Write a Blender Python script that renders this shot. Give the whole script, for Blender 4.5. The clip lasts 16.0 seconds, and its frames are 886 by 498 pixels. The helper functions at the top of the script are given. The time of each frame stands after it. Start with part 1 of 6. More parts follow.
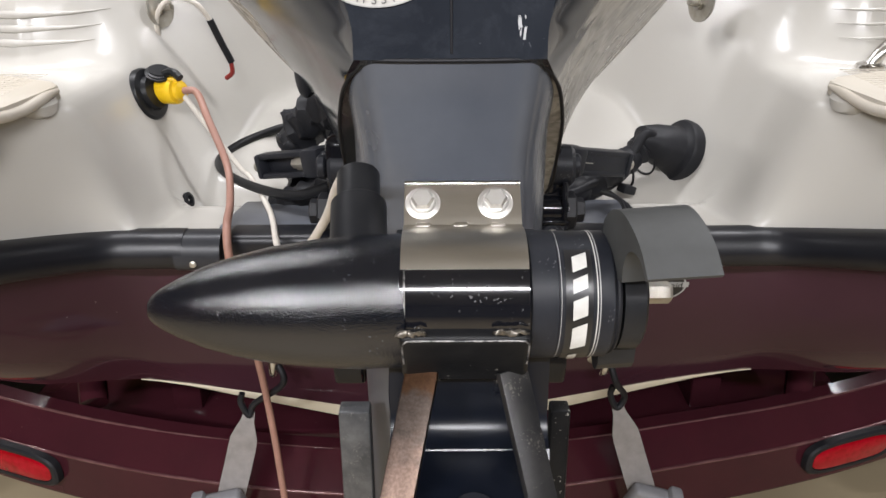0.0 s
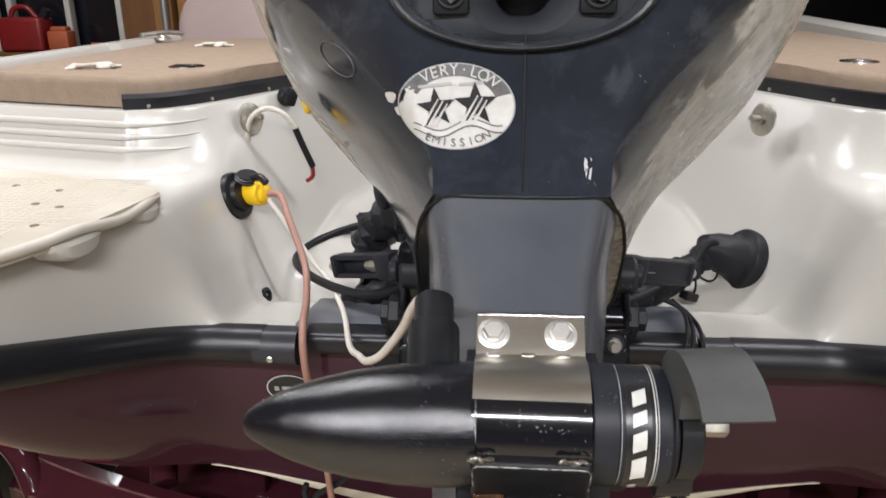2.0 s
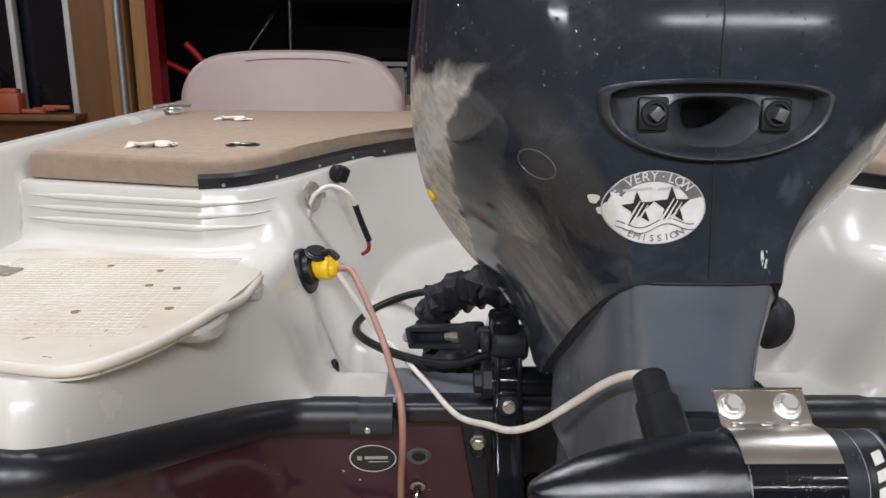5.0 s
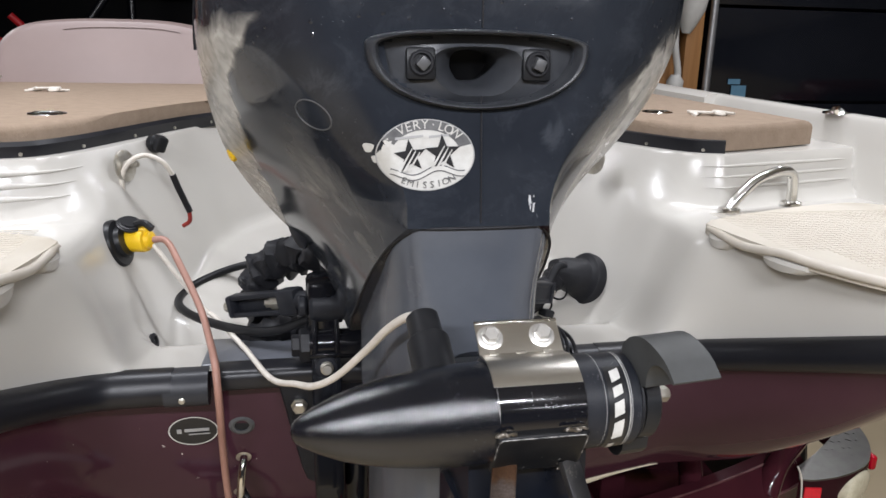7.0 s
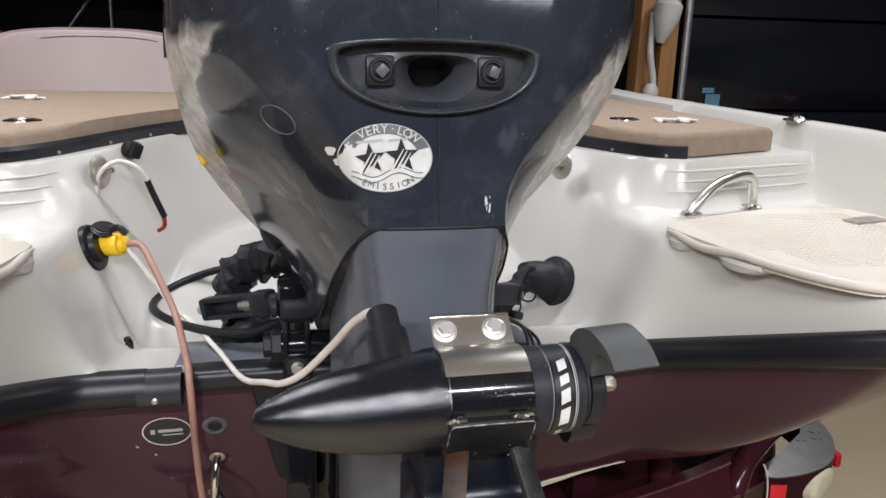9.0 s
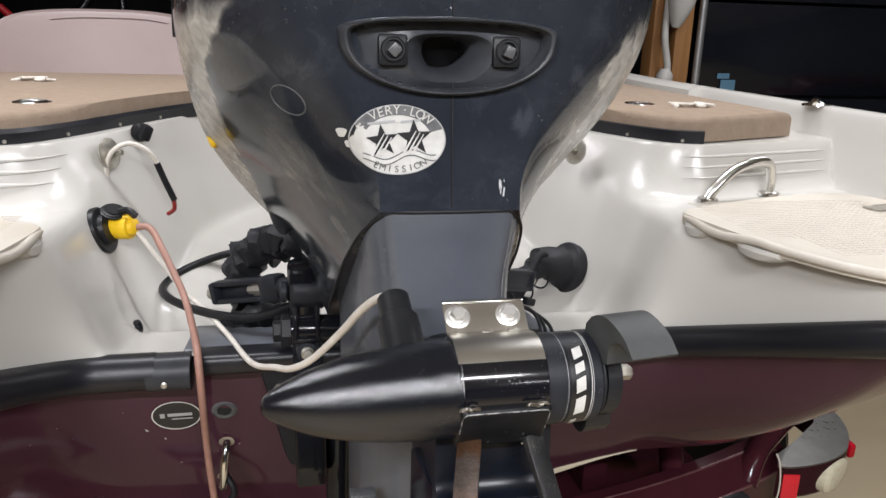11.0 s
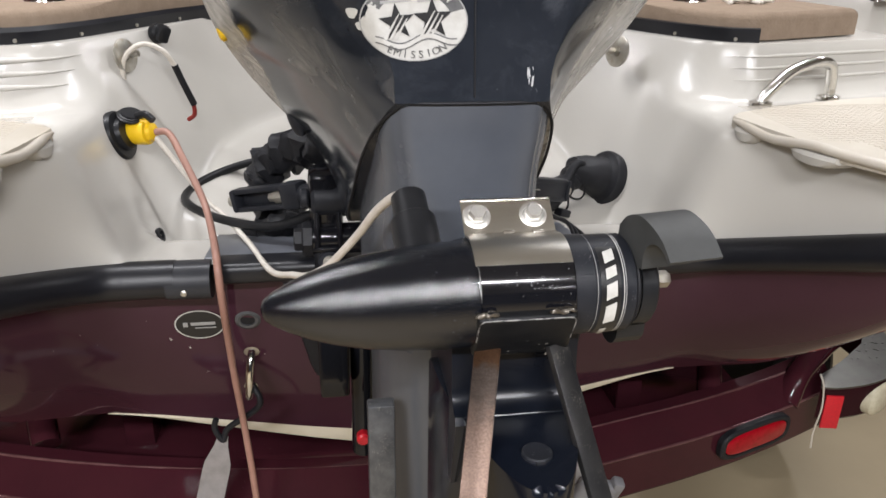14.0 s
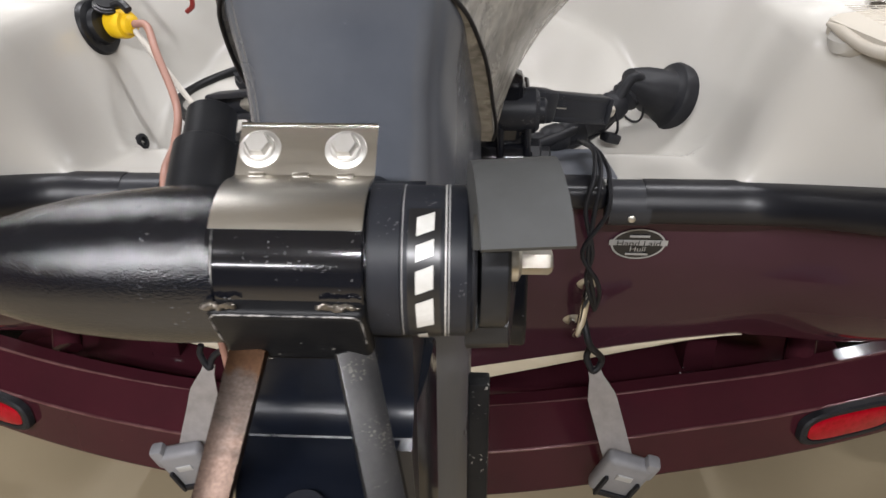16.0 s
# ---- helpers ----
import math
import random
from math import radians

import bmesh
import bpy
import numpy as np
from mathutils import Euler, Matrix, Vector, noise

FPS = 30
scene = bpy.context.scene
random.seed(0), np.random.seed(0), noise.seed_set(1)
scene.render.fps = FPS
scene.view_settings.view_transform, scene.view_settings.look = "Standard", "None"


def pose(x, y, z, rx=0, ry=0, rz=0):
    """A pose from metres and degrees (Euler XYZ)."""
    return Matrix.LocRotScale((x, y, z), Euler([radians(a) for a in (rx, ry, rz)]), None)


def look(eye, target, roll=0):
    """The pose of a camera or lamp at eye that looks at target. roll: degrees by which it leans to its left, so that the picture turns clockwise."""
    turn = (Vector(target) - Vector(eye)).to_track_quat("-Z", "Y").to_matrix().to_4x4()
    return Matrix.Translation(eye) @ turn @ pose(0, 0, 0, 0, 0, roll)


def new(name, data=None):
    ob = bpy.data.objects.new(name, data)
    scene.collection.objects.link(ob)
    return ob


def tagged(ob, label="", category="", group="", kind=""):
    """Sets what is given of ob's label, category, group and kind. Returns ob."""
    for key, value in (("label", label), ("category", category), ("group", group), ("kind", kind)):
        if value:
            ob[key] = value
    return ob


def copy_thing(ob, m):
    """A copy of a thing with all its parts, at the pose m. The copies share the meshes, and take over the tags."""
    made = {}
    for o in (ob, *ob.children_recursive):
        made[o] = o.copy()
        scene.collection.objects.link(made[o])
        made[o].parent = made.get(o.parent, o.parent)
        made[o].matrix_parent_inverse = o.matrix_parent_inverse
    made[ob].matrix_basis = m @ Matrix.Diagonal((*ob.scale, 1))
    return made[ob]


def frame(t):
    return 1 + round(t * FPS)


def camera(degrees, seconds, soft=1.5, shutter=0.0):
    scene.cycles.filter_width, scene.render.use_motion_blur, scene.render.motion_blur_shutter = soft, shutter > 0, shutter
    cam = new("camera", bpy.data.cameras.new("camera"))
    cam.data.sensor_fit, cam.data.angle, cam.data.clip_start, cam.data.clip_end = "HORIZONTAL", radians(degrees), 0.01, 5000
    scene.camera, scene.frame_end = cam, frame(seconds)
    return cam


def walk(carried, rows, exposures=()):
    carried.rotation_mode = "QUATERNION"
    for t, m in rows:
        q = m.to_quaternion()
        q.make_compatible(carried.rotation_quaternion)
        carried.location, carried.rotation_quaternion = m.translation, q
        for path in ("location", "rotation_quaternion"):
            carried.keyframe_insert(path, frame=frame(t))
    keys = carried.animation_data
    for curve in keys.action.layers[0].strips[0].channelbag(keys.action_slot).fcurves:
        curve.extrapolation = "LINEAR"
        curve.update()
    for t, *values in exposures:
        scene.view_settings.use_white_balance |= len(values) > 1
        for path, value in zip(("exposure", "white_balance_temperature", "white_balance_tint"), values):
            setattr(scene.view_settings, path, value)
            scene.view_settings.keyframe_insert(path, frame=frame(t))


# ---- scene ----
cam = camera(60.6, 16.0, soft=1.5, shutter=0.3)
PATH = [
    (0, (0.004, 0.009, 1.45), (-0.005, 1.818, 0.598), -0.4),
    (0.5, (0.002, 0.011, 1.45), (-0.016, 1.827, 0.612), -0.3),
    (1, (0.001, 0.011, 1.45), (-0.046, 1.841, 0.644), -0.4),
    (1.5, (0.009, 0.001, 1.462), (-0.094, 1.855, 0.72), -0.4),
    (2, (-0.003, -0.025, 1.504), (-0.173, 1.857, 0.85), -0.6),
    (2.5, (-0.074, -0.035, 1.528), (-0.281, 1.867, 0.943), -0.5),
    (3, (-0.243, -0.052, 1.565), (-0.429, 1.865, 1.028), -0.3),
    (5.5, (-0.291, -0.112, 1.556), (-0.134, 1.814, 1.043), 0.9),
    (6, (-0.251, -0.111, 1.543), (0.012, 1.798, 1.009), 1.2),
    (6.5, (-0.211, -0.12, 1.53), (0.122, 1.774, 0.983), 1.3),
    (7, (-0.191, -0.14, 1.529), (0.192, 1.744, 0.98), 1.4),
    (7.5, (-0.183, -0.167, 1.53), (0.233, 1.714, 0.989), 1.5),
    (8, (-0.181, -0.176, 1.534), (0.248, 1.704, 1.004), 1.6),
    (8.5, (-0.174, -0.183, 1.532), (0.258, 1.699, 1.009), 1.5),
    (9, (-0.172, -0.183, 1.529), (0.254, 1.699, 1.003), 1.5),
    (11.5, (-0.17, -0.164, 1.519), (0.223, 1.712, 0.948), 1.7),
    (12, (-0.169, -0.164, 1.515), (0.22, 1.71, 0.936), 1.7),
    (12.5, (-0.171, -0.157, 1.514), (0.218, 1.713, 0.921), 1.7),
    (13, (-0.168, -0.151, 1.512), (0.218, 1.71, 0.889), 1.6),
    (13.5, (-0.163, -0.142, 1.501), (0.196, 1.706, 0.826), 1.5),
    (14, (-0.139, -0.113, 1.48), (0.148, 1.714, 0.718), 1.0),
    (14.5, (-0.031, -0.058, 1.467), (0.128, 1.753, 0.632), -0.1),
    (15, (0.054, -0.013, 1.451), (0.093, 1.775, 0.556), -1.0),
    (15.5, (0.077, 0.042, 1.435), (0.017, 1.806, 0.495), -1.7),
    (16, (0.118, 0.091, 1.418), (0.021, 1.834, 0.443), -0.5),
]
walk(cam, [(t, look(eye, target, roll)) for t, eye, target, roll in PATH],
     [(0, 0.23, 6500, 10), (1.5, 0.21, 6500, 10), (2.5, 0.16, 6480, 10), (3.2, -0.04, 6450, 10), (5.5, 0.04, 6260, 10), (8, 0.19, 6260, 10), (11.5, 0.19, 6420, 10), (14, 0.16, 6500, 10), (16, 0.25, 6500, 10)])

FLOOR = -0.12      # height of the garage floor; the boat stands on its trailer
CEIL = 2.95

# ---------------------------------------------------------------- world and light
world = bpy.data.worlds.new("night")
scene.world = world
world.use_nodes = True
world.node_tree.nodes["Background"].inputs["Color"].default_value = (0.01, 0.012, 0.018, 1)
world.node_tree.nodes["Background"].inputs["Strength"].default_value = 0.3
scene.view_settings.exposure = 0.0
LAMP_W = 72.0
LAMP_TINT = (0.97, 0.965, 1.0)
# tube lights under the ceiling: place, share of the power, length across and along the garage
LAMPS = [(-1.7, -1.7, 1.80, 1.2, 0.07), (0.2, -1.7, 1.55, 1.2, 0.07), (2.1, -1.7, 0.50, 1.2, 0.07)] + [(-0.95, 1.55, 0.43, 1.2, 0.07), (1.0, 1.55, 0.37, 1.2, 0.07)]
LAMPS += [(-1.7, -4.2, 0.95, 1.2, 0.07), (2.1, -4.2, 0.40, 1.2, 0.07), (-2.7, 3.2, 0.35, 0.07, 1.2), (2.7, 3.2, 0.35, 0.07, 1.2)]

# ---------------------------------------------------------------- mesh helpers
def thing(name, base, label, category, group="", kind=""):
    ob = new(name)
    ob.empty_display_size = 0.05
    ob.location = base
    return tagged(ob, label, category, group, kind)


def base_of(ob):
    v = Vector((0, 0, 0))
    while ob is not None:
        v += ob.location
        ob = ob.parent
    return v


def part(name, bm, material, parent=None, label="", smooth=True, base=None):
    """Link a bmesh, given in world places, as one mesh object under a thing or a part."""
    bmesh.ops.recalc_face_normals(bm, faces=bm.faces)
    origin = base_of(parent) if parent is not None else Vector(base or (0, 0, 0))
    bm.transform(Matrix.Translation(-origin))
    me = bpy.data.meshes.new(name)
    bm.to_mesh(me)
    bm.free()
    me.materials.append(material)
    if smooth:
        me.shade_smooth()
        me.set_sharp_from_angle(angle=radians(38))
    ob = new(name, me)
    if parent is not None:
        ob.parent = parent
    else:
        ob.location = origin
    return tagged(ob, label) if label else ob


def basis(d, up=(0, 0, 1)):
    d = Vector(d).normalized()
    u = Vector(up)
    if abs(d.dot(u.normalized())) > 0.97:
        u = Vector((0, 1, 0))
    a = d.cross(u).normalized()
    return a, a.cross(d).normalized(), d


def box(bm, c, size, rot=None, bevel=0.0, seg=2):
    m = Matrix.Translation(c) @ (rot.to_4x4() if rot is not None else Matrix.Identity(4)) @ Matrix.Diagonal((*size, 1))
    r = bmesh.ops.create_cube(bm, size=1.0, matrix=m)
    if bevel:
        edges = list({e for v in r["verts"] for e in v.link_edges})
        bmesh.ops.bevel(bm, geom=edges, offset=bevel, segments=seg, profile=0.5, affect="EDGES")


def rz(a, b=0, c=0):
    return Euler((radians(a), radians(b), radians(c))).to_matrix()


def ring_loft(bm, rings, caps=True, closed=True):
    vs = [[bm.verts.new(p) for p in r] for r in rings]
    n = len(vs[0])
    for a, b in zip(vs, vs[1:]):
        for i in range(n if closed else n - 1):
            j = (i + 1) % n
            bm.faces.new((a[i], a[j], b[j], b[i]))
    if caps:
        bm.faces.new(vs[0][::-1])
        bm.faces.new(vs[-1])
    return vs


def lathe(bm, origin, axis, profile, seg=32, caps=True):
    """Turn a profile of (distance along the axis, radius)."""
    a, b, d = basis(axis)
    o = Vector(origin)
    ring_loft(bm, [[o + d * t + (a * math.cos(k * math.tau / seg) + b * math.sin(k * math.tau / seg)) * r for k in range(seg)] for t, r in profile], caps)


def rod(bm, p, q, r, seg=16, bevel=0.0):
    p, q = Vector(p), Vector(q)
    l = (q - p).length
    e = min(bevel, r * 0.6, l * 0.4)
    prof = [(0, r - e), (e, r), (l - e, r), (l, r - e)] if e else [(0, r), (l, r)]
    lathe(bm, p, q - p, prof, seg)


def curve(points, per=8):
    """A Catmull-Rom curve through the points."""
    pts = [Vector(p) for p in points]
    pts = [pts[0] * 2 - pts[1]] + pts + [pts[-1] * 2 - pts[-2]]
    out = []
    for a, b, c, d in zip(pts, pts[1:], pts[2:], pts[3:]):
        for k in range(per):
            t = k / per
            out.append(0.5 * (2 * b + (c - a) * t + (2 * a - 5 * b + 4 * c - d) * t * t + (3 * b - a - 3 * c + d) * t ** 3))
    return out + [pts[-2]]


def hose(bm, points, r, seg=10, per=8, radii=None):
    path = curve(points, per)
    up = Vector((0, 0, 1))
    rings = []
    for i, p in enumerate(path):
        d = (path[min(i + 1, len(path) - 1)] - path[max(i - 1, 0)]).normalized()
        a = d.cross(up)
        if a.length < 0.05:
            a = d.cross(Vector((0, 1, 0)))
        a.normalize()
        up = a.cross(d).normalized()
        rr = radii(i / (len(path) - 1)) if radii else r
        rings.append([p + (a * math.cos(k * math.tau / seg) + up * math.sin(k * math.tau / seg)) * rr for k in range(seg)])
    ring_loft(bm, rings)


def sweep(bm, path, section, caps=True):
    """Sweep a closed section of (out, up) along a path; out lies to the right of the way."""
    rings = []
    for i, p in enumerate(path):
        d = path[min(i + 1, len(path) - 1)] - path[max(i - 1, 0)]
        out = Vector((d.y, -d.x, 0)).normalized()
        rings.append([p + out * u + Vector((0, 0, v)) for u, v in section])
    ring_loft(bm, rings, caps)


def slab(bm, outline, z0, z1, bevel=0.0, seg=2):
    """A flat plate with an outline of (x, y), from z0 to z1."""
    lo = [bm.verts.new((x, y, z0)) for x, y in outline]
    hi = [bm.verts.new((x, y, z1)) for x, y in outline]
    bm.faces.new(lo[::-1])
    top = bm.faces.new(hi)
    for i in range(len(lo)):
        j = (i + 1) % len(lo)
        bm.faces.new((lo[i], lo[j], hi[j], hi[i]))
    if bevel:
        bmesh.ops.bevel(bm, geom=list(top.edges), offset=bevel, segments=seg, profile=0.5, affect="EDGES")


def smooth01(t):
    t = min(1.0, max(0.0, t))
    return t * t * (3 - 2 * t)


def letters(bm, text, size, place, along, up, out=0.0006, bend=None):
    """Raised letters in the built-in font: text centred on place, along and up in its plane."""
    data = bpy.data.curves.new("text", "FONT")
    data.body, data.size, data.align_x, data.align_y = text, size, "CENTER", "CENTER"
    data.resolution_u = 3
    ob = bpy.data.objects.new("text", data)
    me = ob.to_mesh()
    a, u = Vector(along).normalized(), Vector(up).normalized()
    n = a.cross(u)
    vs = []
    for v in me.vertices:
        x, y = v.co.x, v.co.y
        if bend:
            x, y = bend(x, y)
        vs.append(bm.verts.new(Vector(place) + a * x + u * y + n * out))
    for p in me.polygons:
        try:
            bm.faces.new([vs[i] for i in p.vertices])
        except ValueError:
            pass
    ob.to_mesh_clear()
    bpy.data.objects.remove(ob)
    bpy.data.curves.remove(data)


# ---------------------------------------------------------------- materials
def material(name, col, rough=0.5, metal=0.0, vary=None, scale=8.0, amount=0.5, bump=0.0, bump_scale=60.0, rough_vary=0.0, coat=0.0,
             speck=None, speck_scale=90.0, speck_size=0.08, stretch=(1, 1, 1), ior=1.5, spec=0.5, cluster=0.55):
    """A Principled surface: colour varied by coarse noise, fine relief, uneven gloss and, if asked, small specks of another colour."""
    m = bpy.data.materials.new(name)
    m.use_nodes = True
    nt = m.node_tree
    L = nt.links.new
    bs = nt.nodes["Principled BSDF"]
    bs.inputs["Roughness"].default_value = rough
    bs.inputs["Metallic"].default_value = metal
    bs.inputs["IOR"].default_value = ior
    bs.inputs["Specular IOR Level"].default_value = spec
    bs.inputs["Coat Weight"].default_value = coat
    bs.inputs["Coat Roughness"].default_value = 0.08
    tc = nt.nodes.new("ShaderNodeTexCoord")
    mp = nt.nodes.new("ShaderNodeMapping")
    mp.inputs["Scale"].default_value = stretch
    L(tc.outputs["Object"], mp.inputs["Vector"])
    vec = mp.outputs["Vector"]
    vary = vary or tuple(c * 0.75 for c in col)
    n1 = nt.nodes.new("ShaderNodeTexNoise")
    n1.inputs["Scale"].default_value, n1.inputs["Detail"].default_value, n1.inputs["Roughness"].default_value = scale, 6, 0.6
    L(vec, n1.inputs["Vector"])
    r1 = nt.nodes.new("ShaderNodeValToRGB")
    r1.color_ramp.elements[0].position, r1.color_ramp.elements[1].position = 0.5 - amount * 0.4, 0.5 + amount * 0.4
    r1.color_ramp.elements[0].color, r1.color_ramp.elements[1].color = (*col, 1), (*vary, 1)
    L(n1.outputs["Fac"], r1.inputs["Fac"])
    out = r1.outputs["Color"]
    if speck:
        v = nt.nodes.new("ShaderNodeTexVoronoi")
        v.inputs["Scale"].default_value = speck_scale
        wob = nt.nodes.new("ShaderNodeTexNoise")
        wob.inputs["Scale"].default_value, wob.inputs["Detail"].default_value = speck_scale * 1.7, 3
        L(vec, wob.inputs["Vector"])
        bent = nt.nodes.new("ShaderNodeVectorMath")
        bent.operation = "MULTIPLY_ADD"
        bent.inputs[1].default_value = (1.5 / speck_scale,) * 3
        L(wob.outputs["Color"], bent.inputs[0])
        L(vec, bent.inputs[2])
        L(bent.outputs["Vector"], v.inputs["Vector"])
        n3 = nt.nodes.new("ShaderNodeTexNoise")
        n3.inputs["Scale"].default_value = speck_scale * 0.12
        L(vec, n3.inputs["Vector"])
        sub = nt.nodes.new("ShaderNodeMath")
        sub.operation = "MULTIPLY_ADD"
        sub.inputs[1].default_value, sub.inputs[2].default_value = -cluster, cluster * 0.5 - 0.025
        L(n3.outputs["Fac"], sub.inputs[0])
        add = nt.nodes.new("ShaderNodeMath")
        add.operation = "ADD"
        L(v.outputs["Distance"], add.inputs[0])
        L(sub.outputs[0], add.inputs[1])
        less = nt.nodes.new("ShaderNodeMath")
        less.operation = "LESS_THAN"
        less.inputs[1].default_value = speck_size
        L(add.outputs[0], less.inputs[0])
        mx = nt.nodes.new("ShaderNodeMixRGB")
        mx.inputs["Color2"].default_value = (*speck, 1)
        L(less.outputs[0], mx.inputs["Fac"])
        L(out, mx.inputs["Color1"])
        out = mx.outputs["Color"]
    L(out, bs.inputs["Base Color"])
    if bump or rough_vary:
        n2 = nt.nodes.new("ShaderNodeTexNoise")
        n2.inputs["Scale"].default_value, n2.inputs["Detail"].default_value = bump_scale, 4
        L(vec, n2.inputs["Vector"])
    if bump:
        b = nt.nodes.new("ShaderNodeBump")
        b.inputs["Strength"].default_value, b.inputs["Distance"].default_value = min(1.0, bump), 0.12 * max(1.0, bump) / bump_scale
        L(n2.outputs["Fac"], b.inputs["Height"])
        L(b.outputs["Normal"], bs.inputs["Normal"])
    if rough_vary:
        mr = nt.nodes.new("ShaderNodeMapRange")
        mr.inputs["To Min"].default_value, mr.inputs["To Max"].default_value = max(0.02, rough - rough_vary), min(1, rough + rough_vary)
        L(n1.outputs["Fac"], mr.inputs["Value"])
        L(mr.outputs["Result"], bs.inputs["Roughness"])
    return m


gelcoat = material("white_gelcoat", (0.512, 0.495, 0.461), 0.25, vary=(0.477, 0.457, 0.416), scale=2.2, amount=0.9, rough_vary=0.06, coat=0.08)
maroon = material("maroon_gelcoat", (0.060, 0.0235, 0.0355), 0.07, vary=(0.049, 0.019, 0.0295), scale=3, rough_vary=0.03, speck=(0.5, 0.45, 0.45), speck_scale=34, speck_size=-0.06, spec=0.27)
trailer_red = material("maroon_trailer_paint", (0.047, 0.0108, 0.0158), 0.09, vary=(0.036, 0.0088, 0.0130), scale=6, rough_vary=0.04, speck=(0.3, 0.22, 0.2), speck_scale=70, speck_size=-0.06, spec=0.24)
rub_black = material("black_rubber_rail", (0.006, 0.0064, 0.0088), 0.37, vary=(0.011, 0.0115, 0.0148), scale=9, bump=0.08, bump_scale=40, rough_vary=0.09, spec=0.4)
rub_grey = material("grey_rubber_cap", (0.022, 0.023, 0.027), 0.34, vary=(0.034, 0.035, 0.039), scale=14, bump=0.1, rough_vary=0.1, spec=0.22)
plate_grey = material("blue_grey_plate", (0.11, 0.118, 0.138), 0.35, vary=(0.10, 0.105, 0.118), scale=12)
carpet = material("taupe_marine_carpet", (0.33, 0.255, 0.192), 0.95, vary=(0.22, 0.165, 0.12), scale=34, amount=1.1, bump=2.2, bump_scale=190, spec=0.1)
vinyl = material("mauve_seat_vinyl", (0.275, 0.212, 0.198), 0.42, vary=(0.245, 0.188, 0.176), scale=5, bump=0.12, bump_scale=260)
pad_white = material("cream_nonslip_pad", (0.535, 0.495, 0.425), 0.7, vary=(0.42, 0.37, 0.29), scale=6.5, amount=0.6, bump=0.35, bump_scale=200, speck=(0.24, 0.19, 0.11), speck_scale=30, speck_size=0.088, cluster=0.6)
hole_brown = material("brown_stain", (0.20, 0.15, 0.08), 0.7, vary=(0.12, 0.085, 0.045), scale=120)
pad_clean = material("clean_cream_pad", (0.535, 0.495, 0.425), 0.7, vary=(0.485, 0.44, 0.365), scale=5, amount=0.8, bump=0.35, bump_scale=200)
bottom_cream = material("cream_bottom_paint", (0.62, 0.57, 0.46), 0.35, vary=(0.52, 0.47, 0.36), scale=9)
pad_edge = material("cream_pad_edging", (0.57, 0.53, 0.465), 0.45, vary=(0.47, 0.42, 0.35), scale=9)
chrome = material("polished_stainless", (0.72, 0.71, 0.69), 0.10, 1.0, vary=(0.62, 0.61, 0.58), scale=20, rough_vary=0.06)
stainless = material("brushed_stainless", (0.68, 0.66, 0.61), 0.31, 1.0, vary=(0.62, 0.59, 0.53), scale=16, rough_vary=0.1, bump=0.06, bump_scale=120, stretch=(1, 6, 6))
satin_steel = material("satin_stainless_tube", (0.74, 0.73, 0.70), 0.24, 1.0, vary=(0.66, 0.65, 0.61), scale=20, rough_vary=0.08)
bolt_steel = material("bright_bolt_steel", (0.76, 0.75, 0.72), 0.42, 0.9, vary=(0.70, 0.68, 0.64), scale=80, rough_vary=0.08)
zinc = material("dull_zinc", (0.52, 0.51, 0.47), 0.36, 0.85, vary=(0.38, 0.345, 0.28), scale=60, rough_vary=0.15)
black_paint = material("black_motor_paint", (0.0032, 0.0040, 0.0068), 0.15, vary=(0.0058, 0.0066, 0.0092), scale=12, bump=2.2, bump_scale=760, rough_vary=0.05, speck=(0.05, 0.052, 0.057), speck_scale=260, speck_size=-0.005, cluster=0.9, spec=0.7)
black_gloss = material("black_gloss_paint", (0.0055, 0.0063, 0.0088), 0.11, vary=(0.008, 0.008, 0.010), scale=10, rough_vary=0.06, speck=(0.35, 0.36, 0.38), speck_scale=120, speck_size=-0.04, spec=0.32)
black_cast = material("black_cast_housing", (0.0095, 0.0105, 0.0142), 0.44, vary=(0.019, 0.0203, 0.0245), scale=14, bump=0.18, bump_scale=500, rough_vary=0.1, speck=(0.09, 0.09, 0.095), speck_scale=330, speck_size=-0.02, cluster=1.6, spec=0.2)
black_plastic = material("black_plastic", (0.009, 0.0095, 0.011), 0.36, vary=(0.017, 0.0175, 0.019), scale=25, bump=0.1, bump_scale=300, spec=0.22)
grey_plastic = material("dark_grey_vent_plastic", (0.028, 0.030, 0.035), 0.34, vary=(0.046, 0.049, 0.055), scale=22, bump=0.12, bump_scale=350, rough_vary=0.08, spec=0.35)
cap_grey = material("grey_moulding", (0.085, 0.087, 0.09), 0.4, vary=(0.06, 0.062, 0.066), scale=60)
mid_cover = material("charcoal_leg_cover", (0.068, 0.075, 0.090), 0.25, vary=(0.095, 0.103, 0.119), scale=7, bump=0.06, bump_scale=240, rough_vary=0.10)
trunk_grey = material("scuffed_grey_leg", (0.066, 0.069, 0.077), 0.30, vary=(0.12, 0.123, 0.13), scale=10, amount=0.6, bump=0.1, bump_scale=200, rough_vary=0.1, stretch=(1, 1, 0.35), spec=0.3)
prop_grey = material("grey_composite_blade", (0.040, 0.041, 0.040), 0.55, vary=(0.062, 0.064, 0.064), scale=20, bump=0.1, bump_scale=300, spec=0.3)
rubber = material("matt_black_rubber", (0.0095, 0.0098, 0.0120), 0.5, vary=(0.017, 0.0174, 0.020), scale=30, bump=0.2, bump_scale=150, spec=0.22)
hose_black = material("black_hose", (0.008, 0.0085, 0.0095), 0.4, vary=(0.015, 0.015, 0.016), scale=40, spec=0.22)
